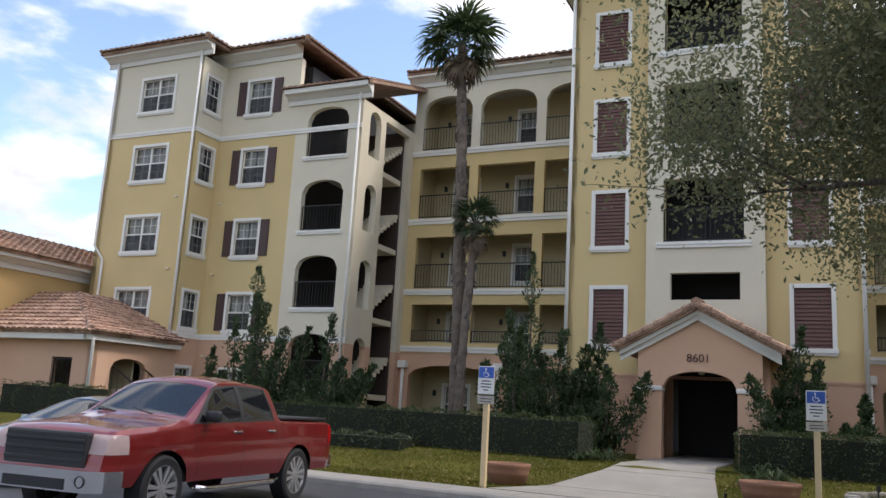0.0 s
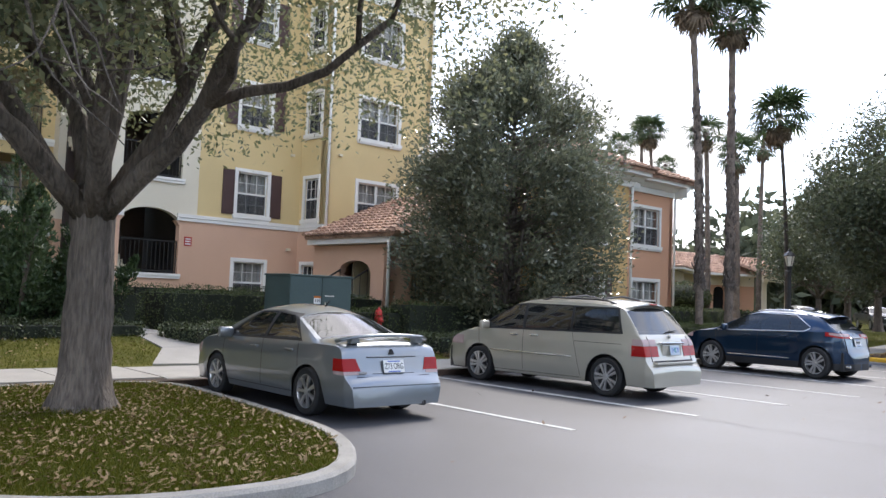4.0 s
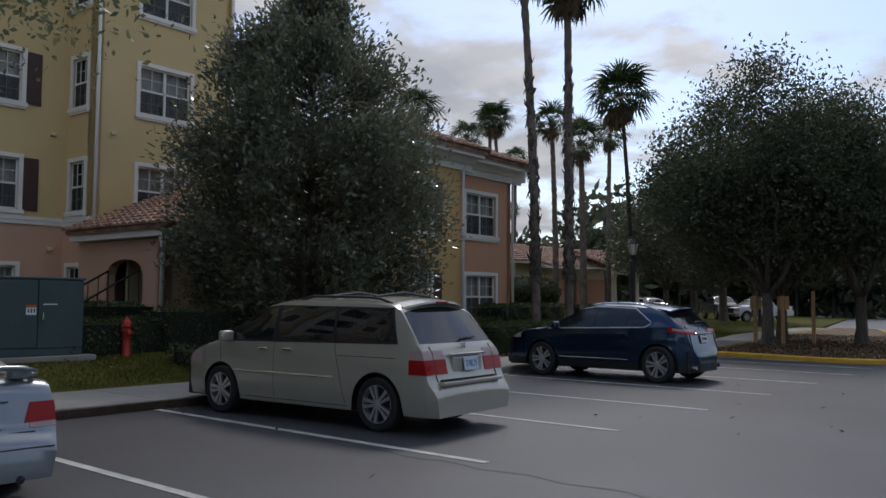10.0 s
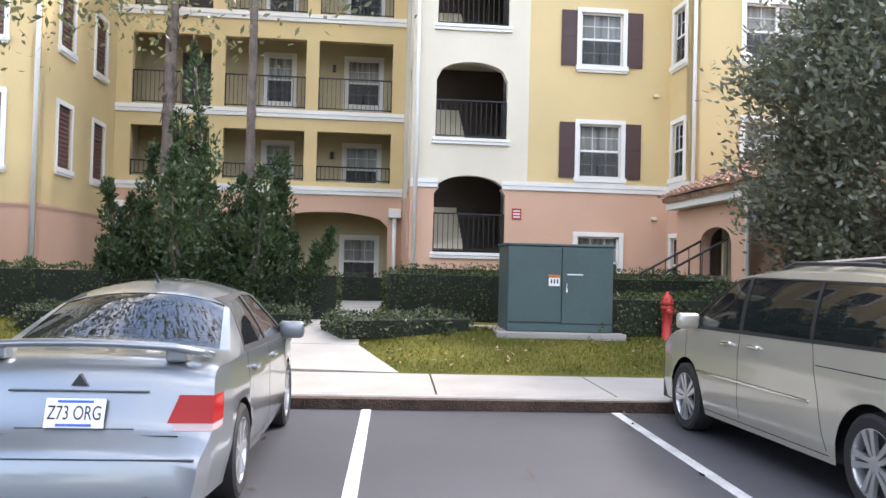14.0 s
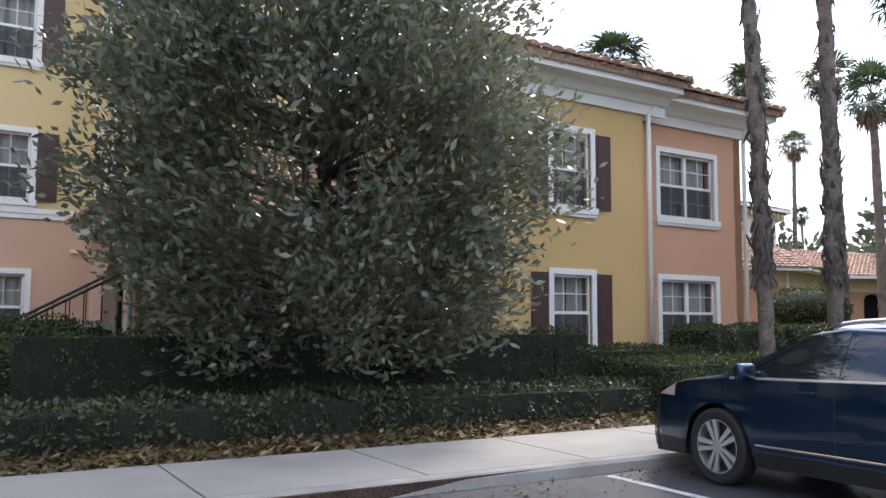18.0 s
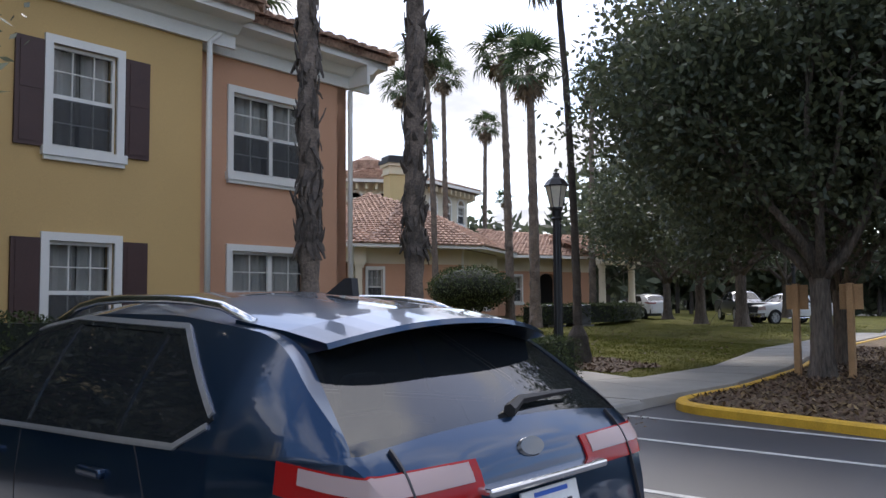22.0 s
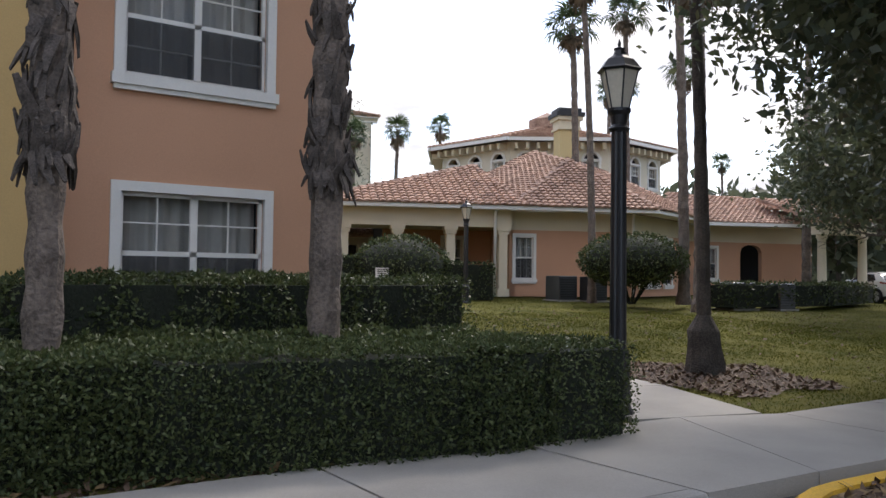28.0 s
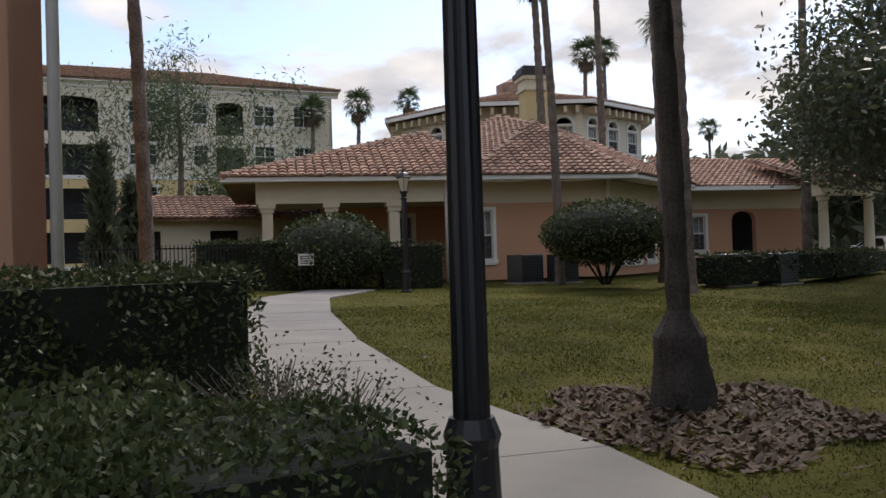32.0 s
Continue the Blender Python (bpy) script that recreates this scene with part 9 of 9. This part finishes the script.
standpipe(2.05, 11.2, 0.42, 0.80, "red standpipe rising out of low shrubs")
standpipe(30.0, 1.6, 0.1, 0.8, "weathered red hydrant in a kerbed bed")
sg = thing("fire_sign", label="small red notice on the peach wall", category="sign")
sg.matrix_basis = BUILD
s = part("panel", bx(0.86, 1.12, FA - 0.016, FA - 0.004, 2.86, 3.16, 0.003), SIGN_RED, sg)
for k in range(3):
    part("text_bar", bx(0.90, 1.08, FA - 0.0185, FA - 0.0165, 2.91 + 0.08 * k, 2.95 + 0.08 * k), SIGN_WHITE, s)

# stakes and boards in the island
for x, y, h in ((23.38, 6.55, 1.72), (23.33, 5.58, 1.72), (24.71, 4.97, 1.9)):
    st = thing("sign_post", x, y, 0.1, 0, "plain sawn timber post standing in a mulched bed", "post", "timber posts")
    part("post", bx(-0.055, 0.055, -0.055, 0.055, 0, h, 0.006), WOOD_POST, st)
    if h < 1.8:
        part("board", bx(0.056, 0.08, -0.2, 0.2, h - 0.48, h - 0.02, 0.004), WOOD_POST, st)
for x, y in ((15.9, -15.4), (19.2, -15.9)):
    mk = thing("marker_post", x, y, 0.1, 0, "white plastic marker post on the grass", "post", "marker posts")
    part("post", bx(-0.07, 0.07, -0.05, 0.05, 0, 1.05, 0.02), SIGN_WHITE, mk)

# by the clubhouse
for x, y, w in ((34.62, 27.48, 0.9), (35.75, 26.93, 0.7), (38.08, 22.24, 1.2), (39.90, 21.83, 0.9)):
    ac = thing("air_conditioner", x, y, lawn_z(x, y), 0, "dark grey outdoor air-conditioning unit", "air conditioner", "air-conditioning units")
    part("casing", bx(-w / 2, w / 2, -0.4, 0.4, 0.05, 0.95, 0.03), GREY_CAR, ac)
    part("foot", bx(-w / 2 - 0.08, w / 2 + 0.08, -0.48, 0.48, -0.1, 0.05), CONCRETE, ac)
    for k in range(8):
        part("louvre", bx(-w / 2 + 0.05, w / 2 - 0.05, -0.415, -0.402, 0.15 + 0.09 * k, 0.19 + 0.09 * k), PLASTIC, ac)
nt_ = thing("notice_sign", 27.21, 28.16, lawn_z(28.0, 28.6), -30, "small white notice on two thin stakes", "sign")
part("panel", bx(-0.22, 0.22, -0.01, 0.01, 0.75, 1.08, 0.005), SIGN_WHITE, nt_)
for k in range(4):
    part("text_bar", bx(-0.16, 0.16, -0.0125, -0.0105, 0.80 + 0.065 * k, 0.825 + 0.065 * k), INK, nt_)
for q in (-0.18, 0.18):
    part("stake", tube(bmesh.new(), [(q, 0.02, 0), (q, 0.02, 1.0)], 0.012, 5), BLACK_PAINT, nt_)
fence = thing("pool_fence", 21.60, 29.65, 0.7, 0, "black iron fence of thin upright bars round the pool", "fence")
part("top_rail", bx(0, 5.4, -0.015, 0.015, 1.28, 1.32), RAIL, fence)
part("bottom_rail", bx(0, 5.4, -0.015, 0.015, 0.15, 0.19), RAIL, fence)
for k in range(49):
    share("bar", bar_mesh(0.011, 1.4), fence, pose(0.11 * k + 0.03, 0, 0.0))

# the power line beside the woods
pole = thing("utility_pole", 118, 10.2, 0, 0, "tall dark wooden utility pole with short cross-arms", "utility pole")
part("pole", tube(bmesh.new(), [(0, 0, 0), (0, 0, 21.8)], [0.45, 0.3], 12), POLE_WOOD, pole)
for z in (18.7, 17.4):
    part("cross_arm", tube(bmesh.new(), [(0.3, 1.4, z + 0.1), (-0.1, -1.6, z)], 0.12, 6), POLE_WOOD, pole)
for k, z in enumerate((18.2, 17.0, 14.8)):
    part("insulator", lathe(bmesh.new(), [(0.12, z), (0.2, z + 0.1), (0.12, z + 0.2), (0.2, z + 0.3), (0.1, z + 0.42)], 8, 0, -0.6 if k % 2 else 0.6), GREY_CAR, pole)
WIRES = [(4.5, 27.7, -21.2, 24.1), (4.8, 24.5, -25.6, 23.3), (4.6, 24.3, -27.5, 22.9), (2.5, 22.2, -31.2, 22.0), (1.2, 22.1, -32.4, 21.3), (-0.5, 19.7, -32.3, 18.9), (-0.9, 19.2, -32.1, 16.0), (-0.9, 18.2, -32.0, 14.6), (-1.1, 16.7, -31.9, 14.1), (-1.2, 13.6, -31.8, 12.0), (-1.2, 10.1, -31.7, 11.3)]
wires = thing("power_lines", 0, 0, 0, 0, "thin dark overhead power lines strung along the woods", "power line")
for dy, za, yb, zb in WIRES:
    A, B = Vector((118, 10.2 + dy, za)), Vector((45.5, yb, zb))
    pts = []
    for k in range(25):
        t = -0.35 + 2.3 * k / 24
        p = A.lerp(B, t)
        p.z += 0.9 * ((t - 0.5) ** 2 - 0.25)
        pts.append(tuple(p))
    part("wire", tube(bmesh.new(), pts, 0.022, 5), POLE_WOOD, wires)

# ---------------------------------------------------------------- grass and fallen leaves
PATHS = [[(-17.1, 7.02), (-16.0, 10.6), (-15.9, 13.2), (-15.9, 20), (-14.1, 20), (-14.1, 13.2), (-13.7, 10.6), (-13.0, 7.02)],
         [(-4.6, 8.92), (-3.9, 10.2), (-3.95, 13), (-4.1, 24), (-2.6, 24), (-2.9, 13), (-2.9, 10.2), (-2.3, 8.74)],
         [(17.71, 8.88), (19.91, 8.89), (21.08, 8.57), (24.33, 8.65), (31.26, 10.29), (45.21, 11.68), (45.28, 10.13), (32.33, 8.89), (24.90, 7.28), (20.92, 6.78), (17.81, 6.83)],
         [(19.41, 8.97), (19.72, 10.73), (20.10, 13.35), (21.31, 17.22), (23.08, 21.91), (24.88, 26.00), (27.95, 28.75), (29.02, 27.41), (26.43, 25.08), (24.61, 21.28), (22.84, 16.69), (21.71, 13.03), (21.39, 10.41), (20.92, 8.69)]]


def inside(P, pts):
    """Which of the points lie in the outline."""
    x, y = P[:, 0], P[:, 1]
    c = np.zeros(len(P), bool)
    for (xa, ya), (xb, yb) in zip(pts, pts[1:] + pts[:1]):
        hit_ = ((ya > y) != (yb > y)) & (x < (xb - xa) * (y - ya) / ((yb - ya) or 1e-9) + xa)
        c ^= hit_
    return c


def patchy(P, s, seed):
    x, y = P[:, 0] * s, P[:, 1] * s
    return 0.5 + 0.25 * (np.sin(x * 1.7 + seed) * np.cos(y * 2.3 - seed) + np.sin(x * 0.6 + y * 0.9 + seed * 2) * np.cos(x * 3.1 - y * 1.3))


def scatter(seed, n, x0, x1, y0, y1, keep, zmap, thin=0.0, s=0.8):
    rng = np.random.default_rng(seed)
    P = np.stack([rng.uniform(x0, x1, n), rng.uniform(y0, y1, n)], 1)
    ok = keep(P)
    if thin:
        ok &= rng.uniform(size=n) > thin * (1.4 - 1.4 * patchy(P, s, seed))
    P = P[ok]
    z = np.array([zmap(x, y) for x, y in P])
    return np.concatenate([P, z[:, None]], 1), rng


def grass(name, P, rng, h, w, material, label):
    n = len(P)
    a = rng.uniform(0, 2 * np.pi, n)
    s = np.stack([np.cos(a), np.sin(a), np.zeros(n)], 1) * (w * rng.uniform(0.6, 1.2, n))[:, None]
    d = np.stack([rng.normal(size=n) * 0.55, rng.normal(size=n) * 0.55, np.ones(n)], 1) * (h * rng.uniform(0.5, 1.3, n))[:, None]
    v = np.stack([P - s, P + s, P + d + s * 0.15, P + d - s * 0.15], 1)
    return tagged(quads(name, v, material), label, "grass", "", "stuff")


def litter(name, P, rng, l, material, label):
    n = len(P)
    P = P + [0, 0, 0.008]
    a = rng.uniform(0, 2 * np.pi, n)
    tilt = rng.normal(size=(n, 2)) * 0.35
    d = np.stack([np.cos(a), np.sin(a), np.abs(tilt[:, 0])], 1) * (l * rng.uniform(0.6, 1.3, n))[:, None]
    s = np.stack([-np.sin(a), np.cos(a), np.abs(tilt[:, 1])], 1) * (l * 0.27 * rng.uniform(0.7, 1.2, n))[:, None]
    v = np.stack([P, P + d * 0.45 + s, P + d, P + d * 0.45 - s], 1)
    return tagged(quads(name, v, material), label, "fallen leaves", "", "stuff")


def off_paths(P):
    ok = np.ones(len(P), bool)
    for p in PATHS:
        ok &= ~inside(P, p)
    return ok


def front(P):
    back = np.where(P[:, 0] < -9.5, 7.03, 8.92)
    return off_paths(P) & (P[:, 1] > back) & ~((P[:, 0] > 2.6) & (P[:, 1] > 0))


P, rng = scatter(201, 150000, -30, 2.6, 7.0, 12.2, front, lawn_z, 0.35)
grass("lawn_grass", P, rng, 0.05, 0.005, GRASS_BLADE, "short green and straw-coloured grass of the front lawn")
P, rng = scatter(202, 5200, -24, 2.6, 7.0, 12.2, front, lawn_z, 0.6)
litter("lawn_leaves", P + [0, 0, 0.02], rng, 0.07, LITTER, "scattered dry oak leaves on the front lawn")
# the oak's bed
OAK_BED = inset(OAK_ISLAND, 0.17)
P, rng = scatter(203, 110000, -10.2, -5.1, -0.5, 6.8, lambda P: inside(P, OAK_BED), lambda x, y: 0.10, 0.25)
grass("bed_grass", P, rng, 0.055, 0.005, GRASS_BLADE, "thin dry grass under the oak")
P, rng = scatter(204, 11000, -10.2, -5.1, -0.5, 6.8, lambda P: inside(P, OAK_BED), lambda x, y: 0.125, 0.6, 1.3)
litter("bed_leaves", P, rng, 0.06, LITTER, "thick brown oak leaves fallen under the tree")
# mulch and leaves along the pavement
def strip(P):
    return (P[:, 1] > 8.74) & off_paths(P)


P, rng = scatter(205, 12000, 2.4, 18.7, 8.7, 9.8, strip, lawn_z, 0.4, 1.5)
litter("mulch_leaves", P, rng, 0.085, LITTER_DARK, "dark fallen leaves on mulch along the pavement")
P, rng = scatter(206, 1800, 2.4, 18.7, 8.72, 9.5, strip, lawn_z, 0.6, 1.5)
litter("mulch_leaves", P + [0, 0, 0.015], rng, 0.11, LITTER, "curled pale magnolia leaves on mulch along the pavement")
# the wide lawn
def wide(P):
    e_ = np.interp(P[:, 0], (-60, 18.0, 24.4, 31.3, 45.2, 85), (7.7, 7.7, 7.95, 9.6, 10.9, 19.3))
    right = P[:, 0] > np.interp(P[:, 1], (8.64, 10.57, 13.38, 17.25, 21.94, 26.03, 28.57), (19.93, 20.43, 20.69, 21.91, 23.68, 25.48, 28.36))
    return off_paths(P) & (P[:, 1] > e_ + 0.7) & right


P, rng = scatter(207, 150000, 19.5, 34, 8.3, 22, wide, lawn_z, 0.25)
grass("lawn_grass", P, rng, 0.024, 0.006, GRASS_BLADE, "short yellow-green winter grass of the wide lawn")
P, rng = scatter(208, 60000, 22, 56, 12, 30, wide, lawn_z, 0.2)
grass("lawn_grass", P, rng, 0.026, 0.010, GRASS_BLADE, "short yellow-green winter grass of the wide lawn")
P, rng = scatter(209, 2600, 19.5, 40, 8.3, 24, wide, lawn_z, 0.7)
litter("lawn_leaves", P + [0, 0, 0.02], rng, 0.08, LITTER_DARK, "scattered brown leaves on the wide lawn")
def palm_ring(P):
    r = np.hypot(P[:, 0] - 22.7, (P[:, 1] - 10.75) * 1.15)
    return (r < 1.5 + 0.25 * np.sin(5 * np.arctan2(P[:, 1] - 10.75, P[:, 0] - 22.7))) & off_paths(P)


P, rng = scatter(210, 12000, 20, 24.5, 8.4, 12.5, palm_ring, lawn_z)
litter("mulch_leaves", P + [0, 0, 0.012], rng, 0.09, LITTER_DARK, "dark mulch and fallen leaves round the palm")
# the kerbed bed of oaks
BED = inset(RIGHT_ISLAND, 0.18)
P, rng = scatter(211, 60000, 16, 34, -0.5, 8.4, lambda P: inside(P, BED) & off_paths(P), lambda x, y: 0.105, 0.4)
litter("bed_leaves", P, rng, 0.085, LITTER_DARK, "dark oak leaves covering the kerbed bed")
P, rng = scatter(212, 14000, 16, 34, -0.5, 8.4, lambda P: inside(P, BED) & off_paths(P), lambda x, y: 0.12, 0.6)
litter("bed_leaves", P, rng, 0.08, LITTER, "pale dry oak leaves over the kerbed bed")
# specks on the asphalt
P, rng = scatter(213, 900, -12, 32, -12, 6.5, lambda P: ~inside(P, OAK_ISLAND) & ~inside(P, RIGHT_ISLAND), lambda x, y: 0.0, 0.9, 0.3)
litter("asphalt_leaves", P, rng, 0.07, LITTER_DARK, "scattered dead leaves on the asphalt")
P, rng = scatter(214, 2500, 0, 17.4, 6.0, 6.79, lambda P: P[:, 0] > -99, lambda x, y: 0.0, 0.9, 2.0)
litter("gutter_leaves", P, rng, 0.05, LITTER_DARK, "leaf crumbs gathered against the kerb")
